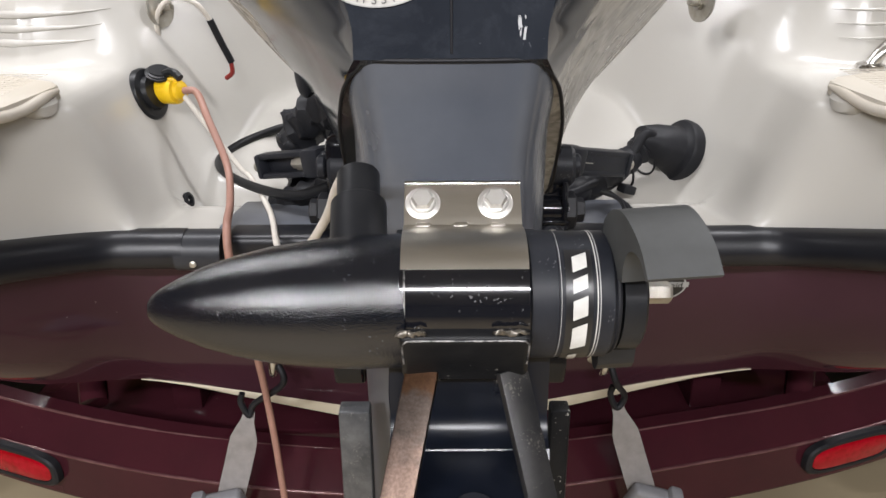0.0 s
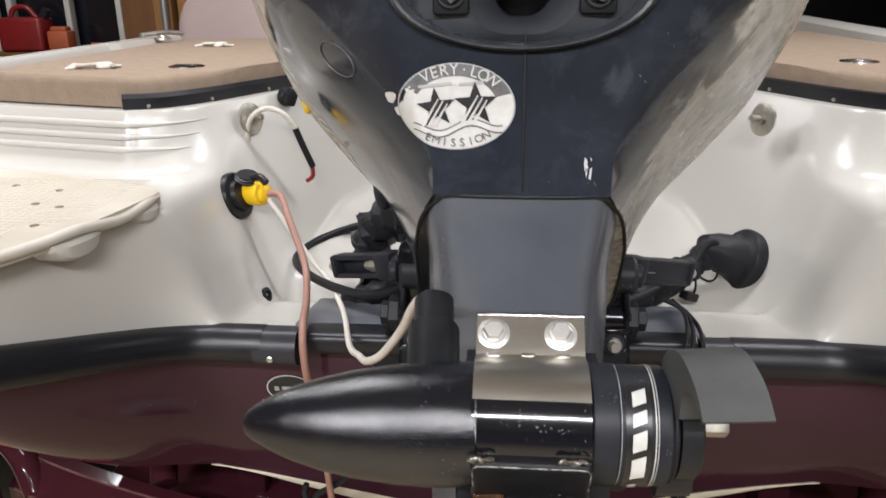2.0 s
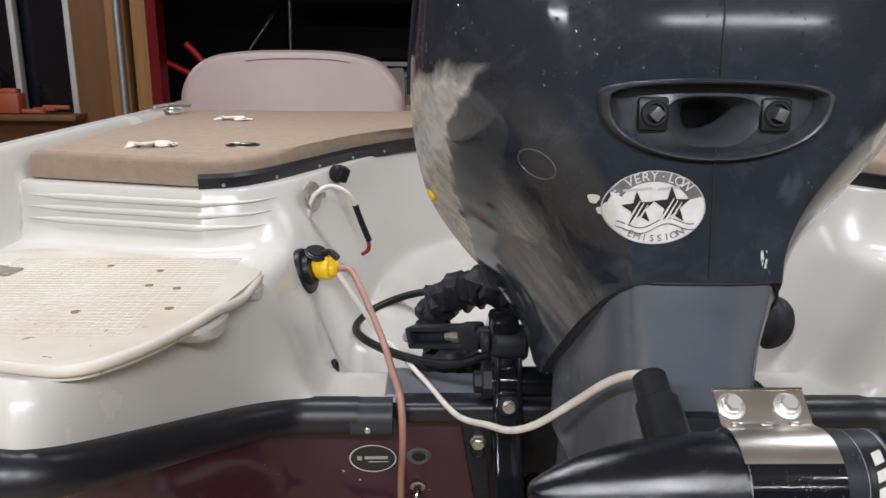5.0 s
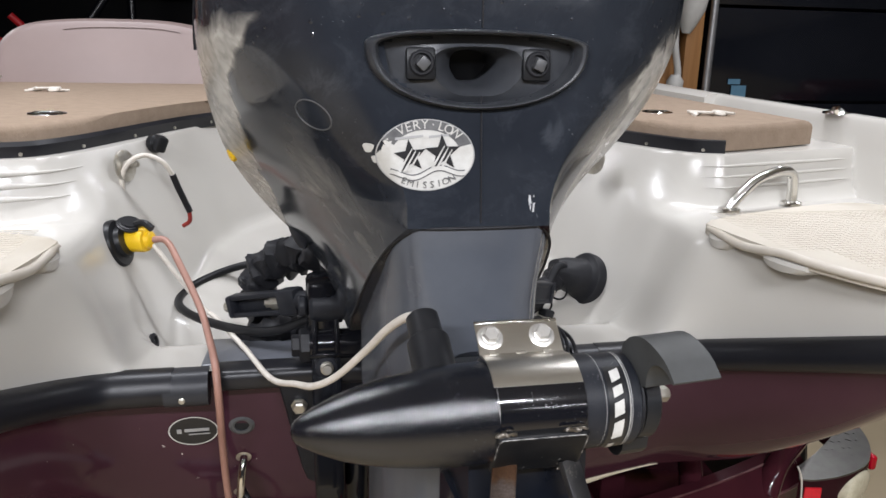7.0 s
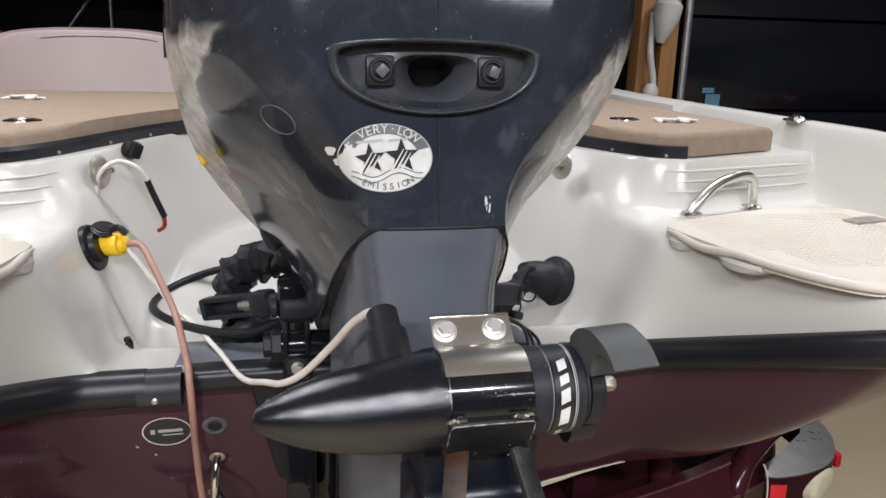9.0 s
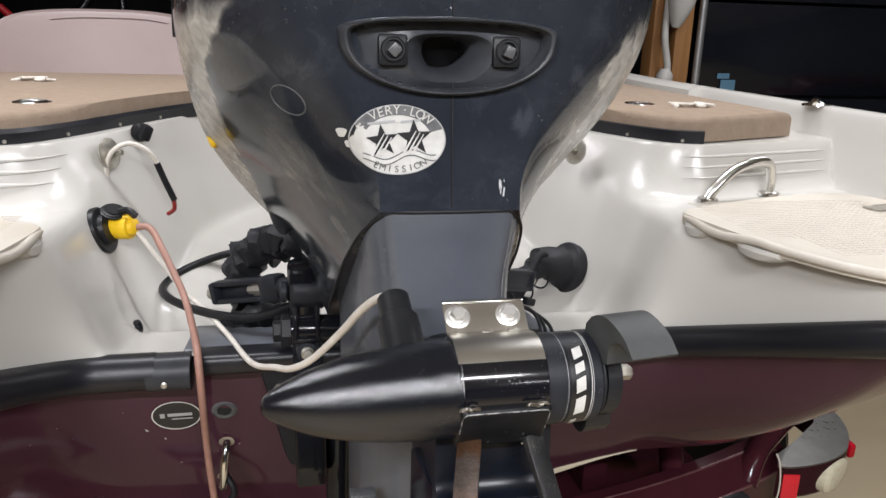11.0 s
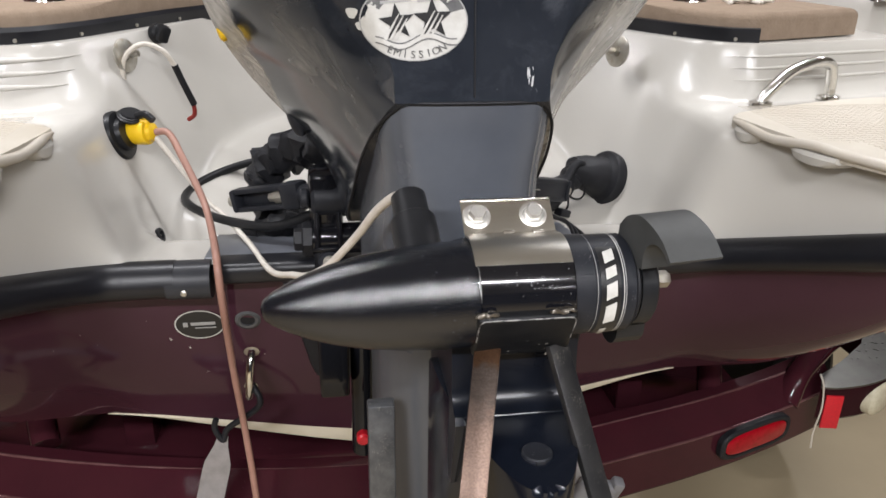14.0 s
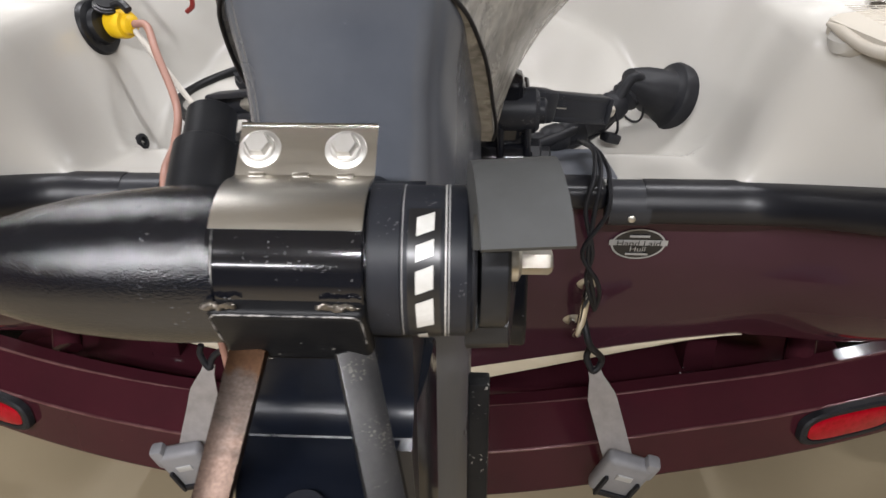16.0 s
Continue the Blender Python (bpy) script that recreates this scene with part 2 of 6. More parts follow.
rusty = material("bare_rusty_steel", (0.40, 0.25, 0.17), 0.5, 0.55, vary=(0.16, 0.075, 0.04), scale=38, amount=0.6, bump=0.5, bump_scale=220, rough_vary=0.15)
strut_paint = material("chipped_black_steel", (0.009, 0.0093, 0.0105), 0.36, vary=(0.024, 0.023, 0.0225), scale=60, amount=0.5, bump=0.45, bump_scale=260, speck=(0.075, 0.068, 0.06), speck_scale=420, speck_size=0.04, cluster=1.3, spec=0.45)
weld = material("dark_lumpy_weld", (0.05, 0.042, 0.034), 0.32, 0.7, vary=(0.22, 0.20, 0.17), scale=110, amount=0.5, bump=1.0, bump_scale=260)
spattered = material("spattered_grey_steel", (0.14, 0.143, 0.15), 0.38, 0.5, vary=(0.055, 0.057, 0.061), scale=34, bump=0.3, bump_scale=300, speck=(0.20, 0.195, 0.19), speck_scale=420, speck_size=0.10, cluster=1.0)
plate_black = material("black_painted_plate", (0.0055, 0.0058, 0.0068), 0.42, vary=(0.011, 0.011, 0.0115), scale=40, bump=0.25, bump_scale=300, speck=(0.24, 0.23, 0.21), speck_scale=150, speck_size=0.03, cluster=1.2, spec=0.15)
saddle_black = material("chipped_saddle_paint", (0.004, 0.0045, 0.006), 0.10, vary=(0.007, 0.007, 0.009), scale=14, rough_vary=0.06, speck=(0.10, 0.10, 0.103), speck_scale=240, speck_size=0.06, cluster=1.1, spec=0.6)
fairing_black = material("black_fairing_paint", (0.0045, 0.006, 0.0105), 0.16, vary=(0.007, 0.0085, 0.0130), scale=10, rough_vary=0.06, spec=0.4)
shin_black = material("satin_black_leg_paint", (0.0045, 0.006, 0.0105), 0.3, vary=(0.007, 0.0085, 0.0130), scale=10, rough_vary=0.08, spec=0.4)
worn_rim = material("chipped_paint_edge", (0.006, 0.0065, 0.008), 0.3, vary=(0.26, 0.25, 0.24), scale=210, amount=0.3, spec=0.3)
yellow = material("yellow_plug_plastic", (0.80, 0.52, 0.012), 0.42, vary=(0.72, 0.44, 0.01), scale=40)
pink_cord = material("pink_cord", (0.33, 0.178, 0.138), 0.5, vary=(0.27, 0.142, 0.108), scale=30)
white_cord = material("white_cord", (0.70, 0.66, 0.60), 0.5, vary=(0.56, 0.515, 0.45), scale=25)
red_wire = material("red_wire", (0.25, 0.02, 0.015), 0.5)
lens_red = material("red_lens", (0.36, 0.002, 0.014), 0.22, vary=(0.22, 0.001, 0.003), scale=60, bump=0.5, bump_scale=420, spec=0.3)
reflector_red = material("red_reflector", (0.55, 0.01, 0.02), 0.3, vary=(0.42, 0.01, 0.02), scale=200, bump=0.4, bump_scale=500)
lens_clear = material("clear_lamp_lens", (0.40, 0.36, 0.26), 0.2, vary=(0.5, 0.46, 0.34), scale=80, bump=0.4, bump_scale=300)
edge_highlight = material("maroon_edge_highlight", (0.20, 0.10, 0.10), 0.22, 0.3, vary=(0.08, 0.024, 0.030), scale=14, rough_vary=0.1, spec=0.8)
diamond_plate = material("aluminium_tread_plate", (0.15, 0.145, 0.135), 0.33, 0.85, vary=(0.10, 0.096, 0.089), scale=18, rough_vary=0.1)
strap_grey = material("grey_webbing", (0.25, 0.23, 0.22), 0.85, vary=(0.19, 0.175, 0.165), scale=40, bump=0.5, bump_scale=700)
buckle_grey = material("grey_ratchet_cover", (0.22, 0.22, 0.23), 0.5, vary=(0.17, 0.17, 0.18), scale=20)
label_white = material("white_label", (0.56, 0.555, 0.53), 0.3, vary=(0.44, 0.43, 0.40), scale=60)
label_grey = material("grey_label_print", (0.36, 0.36, 0.355), 0.35)
label_dark = material("dark_grey_label_print", (0.15, 0.15, 0.152), 0.35, vary=(0.06, 0.06, 0.062), scale=50)
label_black = material("black_label", (0.012, 0.012, 0.013), 0.3)
concrete = material("garage_concrete", (0.36, 0.292, 0.190), 0.5, vary=(0.285, 0.23, 0.145), scale=1.6, amount=0.9, bump=0.12, bump_scale=90, rough_vary=0.15)
plywood = material("stained_plywood", (0.165, 0.071, 0.024), 0.5, vary=(0.10, 0.042, 0.013), scale=3, amount=0.8, stretch=(6, 6, 0.5), bump=0.1, bump_scale=60)
pine = material("bare_pine", (0.33, 0.165, 0.058), 0.6, vary=(0.21, 0.095, 0.028), scale=3, amount=0.8, stretch=(14, 14, 0.7), bump=0.1, bump_scale=60)
dusk_wall = material("dark_blue_grey_wall", (0.075, 0.08, 0.095), 0.8, vary=(0.055, 0.06, 0.07), scale=2)
ceiling_paint = material("dull_ceiling_board", (0.38, 0.375, 0.365), 0.85, vary=(0.33, 0.325, 0.315), scale=2)
night_dark = material("unlit_bay_dark", (0.010, 0.010, 0.013), 0.7, vary=(0.016, 0.015, 0.018), scale=1.5)
car_black = material("black_vehicle_paint", (0.006, 0.007, 0.010), 0.25, vary=(0.010, 0.010, 0.014), scale=3)
car_red = material("red_vehicle_paint", (0.16, 0.006, 0.008), 0.25, vary=(0.11, 0.005, 0.006), scale=3)
door_dark = material("dark_door_glass", (0.006, 0.007, 0.010), 0.12, vary=(0.009, 0.010, 0.014), scale=2)
stand_red = material("bright_red_enamel", (0.62, 0.02, 0.03), 0.4, vary=(0.5, 0.015, 0.02), scale=10)
red_plastic = material("red_can_plastic", (0.19, 0.009, 0.011), 0.4, vary=(0.14, 0.007, 0.009), scale=10)
orange_plastic = material("orange_tool_plastic", (0.36, 0.085, 0.035), 0.5)
blue_paper = material("blue_paper_tag", (0.10, 0.22, 0.32), 0.7)
galvanised = material("galvanised_conduit", (0.42, 0.42, 0.42), 0.4, 0.8, vary=(0.32, 0.32, 0.32), scale=15)
lamp_housing = material("white_lamp_housing", (0.52, 0.51, 0.48), 0.5)


def worn_strut():
    """Flat bar: rust at the weld, scratched bare metal below it, thin orange rust further down."""
    m = material("scratched_rusty_steel", (0.075, 0.058, 0.049), 0.38, 0.85, vary=(0.028, 0.021, 0.017), scale=75, amount=0.7, bump=0.25, bump_scale=600, rough_vary=0.15, stretch=(0.5, 1, 3.0))
    nt = m.node_tree
    L = nt.links.new
    bs = nt.nodes["Principled BSDF"]
    old = bs.inputs["Base Color"].links[0].from_socket
    geo = nt.nodes.new("ShaderNodeNewGeometry")
    sep = nt.nodes.new("ShaderNodeSeparateXYZ")
    L(geo.outputs["Position"], sep.inputs[0])
    n = nt.nodes.new("ShaderNodeTexNoise")
    n.inputs["Scale"].default_value, n.inputs["Detail"].default_value = 95, 7
    L(geo.outputs["Position"], n.inputs["Vector"])
    wob = nt.nodes.new("ShaderNodeMath")
    wob.operation = "MULTIPLY_ADD"
    wob.inputs[1].default_value = 0.05
    L(n.outputs["Fac"], wob.inputs[0])
    L(sep.outputs["Z"], wob.inputs[2])
    ramp = nt.nodes.new("ShaderNodeMapRange")
    ramp.inputs["From Min"].default_value, ramp.inputs["From Max"].default_value = 1.152, 1.132
    L(wob.outputs[0], ramp.inputs["Value"])
    top = nt.nodes.new("ShaderNodeMapRange")
    top.inputs["From Min"].default_value, top.inputs["From Max"].default_value = 1.168, 1.176
    L(wob.outputs[0], top.inputs["Value"])
    for fac, colour in ((ramp.outputs["Result"], (0.082, 0.056, 0.044)), (top.outputs["Result"], (0.050, 0.024, 0.011))):
        mx = nt.nodes.new("ShaderNodeMixRGB")
        mx.inputs["Color2"].default_value = (*colour, 1)
        L(fac, mx.inputs["Fac"])
        L(old, mx.inputs["Color1"])
        old = mx.outputs["Color"]
    grain = nt.nodes.new("ShaderNodeTexNoise")
    grain.inputs["Scale"].default_value, grain.inputs["Detail"].default_value = 520, 5
    L(geo.outputs["Position"], grain.inputs["Vector"])
    tone = nt.nodes.new("ShaderNodeValToRGB")
    tone.color_ramp.elements[0].position, tone.color_ramp.elements[1].position = 0.36, 0.66
    tone.color_ramp.elements[0].color, tone.color_ramp.elements[1].color = (0.66, 0.63, 0.61, 1), (1.0, 1.0, 1.0, 1)
    L(grain.outputs["Fac"], tone.inputs["Fac"])
    mx = nt.nodes.new("ShaderNodeMixRGB")
    mx.blend_type = "MULTIPLY"
    mx.inputs["Fac"].default_value = 1.0
    L(old, mx.inputs["Color1"])
    L(tone.outputs["Color"], mx.inputs["Color2"])
    L(mx.outputs["Color"], bs.inputs["Base Color"])
    return m


worn_steel = worn_strut()


def worn_sheen_cowl():
    """Black cowl paint: deep gloss behind, grey-brown lower flanks that mix wear with painted reflections of deck and
    floor.
    """
    m = material("black_cowl_wear_and_sheen", (0.0135, 0.016, 0.0215), 0.09, vary=(0.026, 0.0298, 0.0375), scale=11, amount=0.7, rough_vary=0.06, speck=(0.10, 0.105, 0.115), speck_scale=95, speck_size=0.0)
    nt = m.node_tree
    L = nt.links.new
    bs = nt.nodes["Principled BSDF"]
    old = bs.inputs["Base Color"].links[0].from_socket
    geo = nt.nodes.new("ShaderNodeNewGeometry")
    sep = nt.nodes.new("ShaderNodeSeparateXYZ")
    L(geo.outputs["Position"], sep.inputs[0])

    def mth(op, a, b=None, c=None):
        n = nt.nodes.new("ShaderNodeMath")
        n.operation = op
        for i, v in enumerate((a, b, c)):
            if v is None:
                continue
            if isinstance(v, (int, float)):
                n.inputs[i].default_value = v
            else:
                L(v, n.inputs[i])
        return n.outputs[0]
    big = nt.nodes.new("ShaderNodeTexNoise")
    big.inputs["Scale"].default_value, big.inputs["Detail"].default_value, big.inputs["Distortion"].default_value = 9, 7, 1.0
    L(geo.outputs["Position"], big.inputs["Vector"])
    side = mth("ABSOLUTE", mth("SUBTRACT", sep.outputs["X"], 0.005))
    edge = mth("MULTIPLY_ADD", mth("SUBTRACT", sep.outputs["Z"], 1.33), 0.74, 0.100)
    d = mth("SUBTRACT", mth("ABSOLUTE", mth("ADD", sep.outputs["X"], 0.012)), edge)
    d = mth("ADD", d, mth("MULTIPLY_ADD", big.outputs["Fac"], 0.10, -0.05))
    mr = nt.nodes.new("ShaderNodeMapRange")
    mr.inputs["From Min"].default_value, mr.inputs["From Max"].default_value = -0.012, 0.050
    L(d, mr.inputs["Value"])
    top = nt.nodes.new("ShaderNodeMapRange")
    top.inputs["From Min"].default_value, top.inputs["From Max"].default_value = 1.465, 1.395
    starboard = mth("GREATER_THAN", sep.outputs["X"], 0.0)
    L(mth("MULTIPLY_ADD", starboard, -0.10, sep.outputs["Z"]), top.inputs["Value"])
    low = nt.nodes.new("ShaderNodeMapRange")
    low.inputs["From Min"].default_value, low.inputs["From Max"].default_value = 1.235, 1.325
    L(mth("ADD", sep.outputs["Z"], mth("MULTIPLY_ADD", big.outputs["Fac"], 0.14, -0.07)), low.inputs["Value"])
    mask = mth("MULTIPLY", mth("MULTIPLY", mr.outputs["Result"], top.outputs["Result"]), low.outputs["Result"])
    # streaks that run with the sweep of the flank
    lane = nt.nodes.new("ShaderNodeCombineXYZ")
    L(mth("MULTIPLY_ADD", side, 30.0, mth("MULTIPLY", sep.outputs["Z"], -25.0)), lane.inputs["X"])
    L(mth("MULTIPLY_ADD", side, 5.0, mth("MULTIPLY", sep.outputs["Z"], 6.0)), lane.inputs["Y"])
    L(mth("MULTIPLY", sep.outputs["X"], 3.0), lane.inputs["Z"])
    fine = nt.nodes.new("ShaderNodeTexNoise")
    fine.inputs["Scale"].default_value, fine.inputs["Detail"].default_value, fine.inputs["Distortion"].default_value = 1.0, 9, 0.9
    L(lane.outputs[0], fine.inputs["Vector"])
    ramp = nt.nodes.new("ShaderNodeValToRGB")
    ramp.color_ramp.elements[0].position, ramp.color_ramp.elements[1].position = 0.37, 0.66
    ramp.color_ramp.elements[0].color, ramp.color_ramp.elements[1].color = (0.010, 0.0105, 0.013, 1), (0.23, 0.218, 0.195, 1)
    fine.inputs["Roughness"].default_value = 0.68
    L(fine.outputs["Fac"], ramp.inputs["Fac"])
    # reflections of the white boat, painted as ragged pale patches far round the sides
    mottle = nt.nodes.new("ShaderNodeTexNoise")
    mottle.inputs["Scale"].default_value, mottle.inputs["Detail"].default_value, mottle.inputs["Distortion"].default_value = 46, 8, 0.8
    L(geo.outputs["Position"], mottle.inputs["Vector"])
    ragged = mth("ADD", mth("MULTIPLY_ADD", big.outputs["Fac"], 0.07, -0.035), mth("MULTIPLY_ADD", mottle.outputs["Fac"], 0.012, -0.006))
    sweep_line = mth("SUBTRACT", sep.outputs["Y"], mth("MULTIPLY_ADD", sep.outputs["Z"], -1.05, 2.3126))
    port_reflection = mth("ADD", sweep_line, ragged)
    far_reflection = mth("ADD", mth("SUBTRACT", d, 0.004), mth("MULTIPLY", ragged, 0.5))
    reflection = mth("ADD", mth("MULTIPLY", starboard, far_reflection), mth("MULTIPLY", mth("SUBTRACT", 1.0, starboard), port_reflection))
    pm = nt.nodes.new("ShaderNodeMapRange")
    pm.inputs["From Min"].default_value, pm.inputs["From Max"].default_value = 0.010, 0.020
    L(reflection, pm.inputs["Value"])
    # plain black paint shows in a band between the painted reflection and the streaks
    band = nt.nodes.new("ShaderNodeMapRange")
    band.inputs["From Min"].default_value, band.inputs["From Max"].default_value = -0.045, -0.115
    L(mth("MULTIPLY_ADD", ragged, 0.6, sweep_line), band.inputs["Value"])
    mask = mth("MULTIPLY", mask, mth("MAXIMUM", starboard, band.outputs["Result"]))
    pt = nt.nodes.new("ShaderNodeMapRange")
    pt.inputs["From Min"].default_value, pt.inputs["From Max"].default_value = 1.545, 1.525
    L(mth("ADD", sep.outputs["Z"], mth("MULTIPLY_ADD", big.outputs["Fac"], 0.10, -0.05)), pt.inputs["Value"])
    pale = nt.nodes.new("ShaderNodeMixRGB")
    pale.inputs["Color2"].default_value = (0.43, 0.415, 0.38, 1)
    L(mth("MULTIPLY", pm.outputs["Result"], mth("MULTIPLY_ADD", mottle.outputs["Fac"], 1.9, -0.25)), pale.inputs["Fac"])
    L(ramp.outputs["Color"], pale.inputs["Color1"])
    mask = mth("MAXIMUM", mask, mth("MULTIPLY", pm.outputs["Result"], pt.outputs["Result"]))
    # smudges and dried water marks over the black, lightened to add a painted sheen
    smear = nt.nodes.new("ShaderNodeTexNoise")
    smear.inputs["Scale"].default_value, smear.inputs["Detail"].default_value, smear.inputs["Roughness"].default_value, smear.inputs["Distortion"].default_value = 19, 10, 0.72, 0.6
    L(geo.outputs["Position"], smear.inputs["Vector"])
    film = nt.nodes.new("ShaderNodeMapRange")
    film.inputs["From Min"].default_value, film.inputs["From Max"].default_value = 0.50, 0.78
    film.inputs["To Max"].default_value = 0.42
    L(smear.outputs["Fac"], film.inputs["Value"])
    smudge_sheen = film.outputs["Result"]
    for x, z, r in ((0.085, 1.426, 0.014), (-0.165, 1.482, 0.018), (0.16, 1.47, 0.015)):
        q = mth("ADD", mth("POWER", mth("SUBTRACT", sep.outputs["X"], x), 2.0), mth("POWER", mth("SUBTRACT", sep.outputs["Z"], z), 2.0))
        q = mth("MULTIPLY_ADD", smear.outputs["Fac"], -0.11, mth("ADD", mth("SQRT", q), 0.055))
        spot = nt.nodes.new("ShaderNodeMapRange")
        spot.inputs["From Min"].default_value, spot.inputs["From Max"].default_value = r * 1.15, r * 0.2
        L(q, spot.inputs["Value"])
        smudge_sheen = mth("MAXIMUM", smudge_sheen, mth("MULTIPLY", spot.outputs["Result"], 0.45))
    sheen_mix = nt.nodes.new("ShaderNodeMixRGB")
    sheen_mix.inputs["Color2"].default_value = (0.064, 0.071, 0.085, 1)
    L(smudge_sheen, sheen_mix.inputs["Fac"])
    L(old, sheen_mix.inputs["Color1"])
    old = sheen_mix.outputs["Color"]
    # a lamp's white glint, painted on beside the rear panel's edge
    glint_grain = nt.nodes.new("ShaderNodeTexNoise")
    glint_grain.inputs["Scale"].default_value, glint_grain.inputs["Detail"].default_value = 330, 3
    tall = nt.nodes.new("ShaderNodeMapping")
    tall.inputs["Scale"].default_value = (1.3, 1.0, 0.28)
    L(geo.outputs["Position"], tall.inputs["Vector"])
    L(tall.outputs["Vector"], glint_grain.inputs["Vector"])
    across = mth("ABSOLUTE", mth("SUBTRACT", mth("MULTIPLY_ADD", sep.outputs["Z"], 0.16, sep.outputs["X"]), 0.2835))
    upright = mth("ABSOLUTE", mth("SUBTRACT", sep.outputs["Z"], 1.350))
    glint = mth("MULTIPLY", mth("LESS_THAN", mth("MULTIPLY_ADD", upright, 0.10, across), 0.0042), mth("LESS_THAN", upright, 0.0095))
    glint = mth("MULTIPLY", glint, mth("GREATER_THAN", glint_grain.outputs["Fac"], 0.53))
    mark = nt.nodes.new("ShaderNodeMixRGB")
    mark.inputs["Color2"].default_value = (0.55, 0.56, 0.57, 1)
    L(mth("MULTIPLY", glint, 0.85), mark.inputs["Fac"])
    L(old, mark.inputs["Color1"])
    old = mark.outputs["Color"]
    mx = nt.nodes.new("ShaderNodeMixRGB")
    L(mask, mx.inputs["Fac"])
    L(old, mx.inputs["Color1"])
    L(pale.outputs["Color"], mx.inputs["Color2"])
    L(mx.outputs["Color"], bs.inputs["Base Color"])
    oldr = bs.inputs["Roughness"].links[0].from_socket
    L(mth("ADD", mth("MULTIPLY_ADD", smudge_sheen, 0.14, oldr), mth("MULTIPLY", mask, 0.16)), bs.inputs["Roughness"])
    # beads of water on the upper half
    drop = nt.nodes.new("ShaderNodeTexVoronoi")
    drop.inputs["Scale"].default_value = 75
    L(geo.outputs["Position"], drop.inputs["Vector"])
    bead = nt.nodes.new("ShaderNodeMapRange")
    bead.inputs["From Min"].default_value, bead.inputs["From Max"].default_value = 0.26, 0.08
    L(mth("ADD", drop.outputs["Distance"], mth("MULTIPLY_ADD", big.outputs["Fac"], -0.7, 0.47)), bead.inputs["Value"])
    high = nt.nodes.new("ShaderNodeMapRange")
    high.inputs["From Min"].default_value, high.inputs["From Max"].default_value = 1.50, 1.56
    L(sep.outputs["Z"], high.inputs["Value"])
    bump = nt.nodes.new("ShaderNodeBump")
    bump.inputs["Strength"].default_value, bump.inputs["Distance"].default_value = 1.0, 0.0018
    L(mth("MULTIPLY", bead.outputs["Result"], high.outputs["Result"]), bump.inputs["Height"])
    L(bump.outputs["Normal"], bs.inputs["Normal"])
    return m


cowl_paint = worn_sheen_cowl()

# ---------------------------------------------------------------- garage
def plain(name, c, size, mat, label, category, bevel=0.0):
    bm = bmesh.new()
    box(bm, c, size, bevel=bevel)
    ob = part(name, bm, mat, base=(c[0], c[1], c[2] - size[2] / 2), smooth=False)
    return tagged(ob, label, category, kind="structure")


NORTH = 4.6
plain("floor", (0.0, 0.0, FLOOR - 0.05), (11.0, 16.2, 0.1), concrete, "tan worn concrete garage floor", "floor")
plain("ceiling", (0.0, 0.0, CEIL + 0.06), (11.0, 16.2, 0.1), ceiling_paint, "plain white garage ceiling", "ceiling")
H = CEIL - FLOOR
MID = (CEIL + FLOOR) / 2
plain("wall_south", (0.0, -8.05, MID), (11.0, 0.1, H), dusk_wall, "dark blue-grey garage wall", "wall")
plain("wall_west", (-5.55, 0.0, MID), (0.1, 16.2, H), plywood, "brown stained plywood garage wall", "wall")
plain("wall_east", (5.55, 0.0, MID), (0.1, 16.2, H), dusk_wall, "dark blue-grey garage wall", "wall")
# near-black colour puts the darkness of the unlit bay into the wall
plain("wall_back", (0.0, 8.05, MID), (11.0, 0.1, H), night_dark, "back wall of the bay, coloured near-black as unlit", "wall")


def north_wall():
    bm = bmesh.new()
    y, d = NORTH + 0.06, 0.12
    for x0, x1, z0, z1 in ((-5.5, -3.2, FLOOR, CEIL), (-3.2, -2.36, FLOOR, 1.13), (-3.2, -2.36, 2.15, CEIL), (-2.36, -2.14, FLOOR, CEIL)):
        box(bm, ((x0 + x1) / 2, y, (z0 + z1) / 2), (x1 - x0, d, z1 - z0))
    box(bm, (1.75, y, (2.35 + CEIL) / 2), (7.5, d, CEIL - 2.35))
    tagged(part("wall_north", bm, plywood, base=(-3.8, y, FLOOR), smooth=False), "brown plywood wall with a window opening", "wall", kind="structure")


north_wall()


def window():
    w = thing("window_1", (-2.78, NORTH + 0.06, 1.13), "dark night window with pale frame and wooden sill", "window", kind="structure")
    for x in (-3.185, -3.07, -2.70, -2.375):
        bm = bmesh.new()
        box(bm, (x, NORTH + 0.02, 1.64), (0.035, 0.06, 1.0), bevel=0.004)
        part("window_frame", bm, lamp_housing, w)
    bm = bmesh.new()
    box(bm, (-2.78, NORTH + 0.09, 1.64), (0.82, 0.008, 1.0))
    part("pane", bm, door_dark, w)
    bm = bmesh.new()
    box(bm, (-2.78, NORTH - 0.06, 1.135), (0.92, 0.2, 0.035), bevel=0.006)
    part("window_sill", bm, plywood, w)


window()


def post(x0, x1, y0, y1, mat, label):
    bm = bmesh.new()
    box(bm, ((x0 + x1) / 2, (y0 + y1) / 2, MID), (x1 - x0, y1 - y0, H), bevel=0.004)
    return tagged(part("wooden_post", bm, mat, base=((x0 + x1) / 2, (y0 + y1) / 2, FLOOR)), label, "post", kind="structure")


post(-2.14, -2.03, NORTH - 0.04, NORTH + 0.12, pine, "bare pine stud beside the window")
post(-2.00, -1.90, NORTH - 0.02, NORTH + 0.12, pine, "bare pine stud at the dark opening")
post(2.20, 2.30, NORTH, NORTH + 0.14, pine, "bare pine stud at the dark opening")
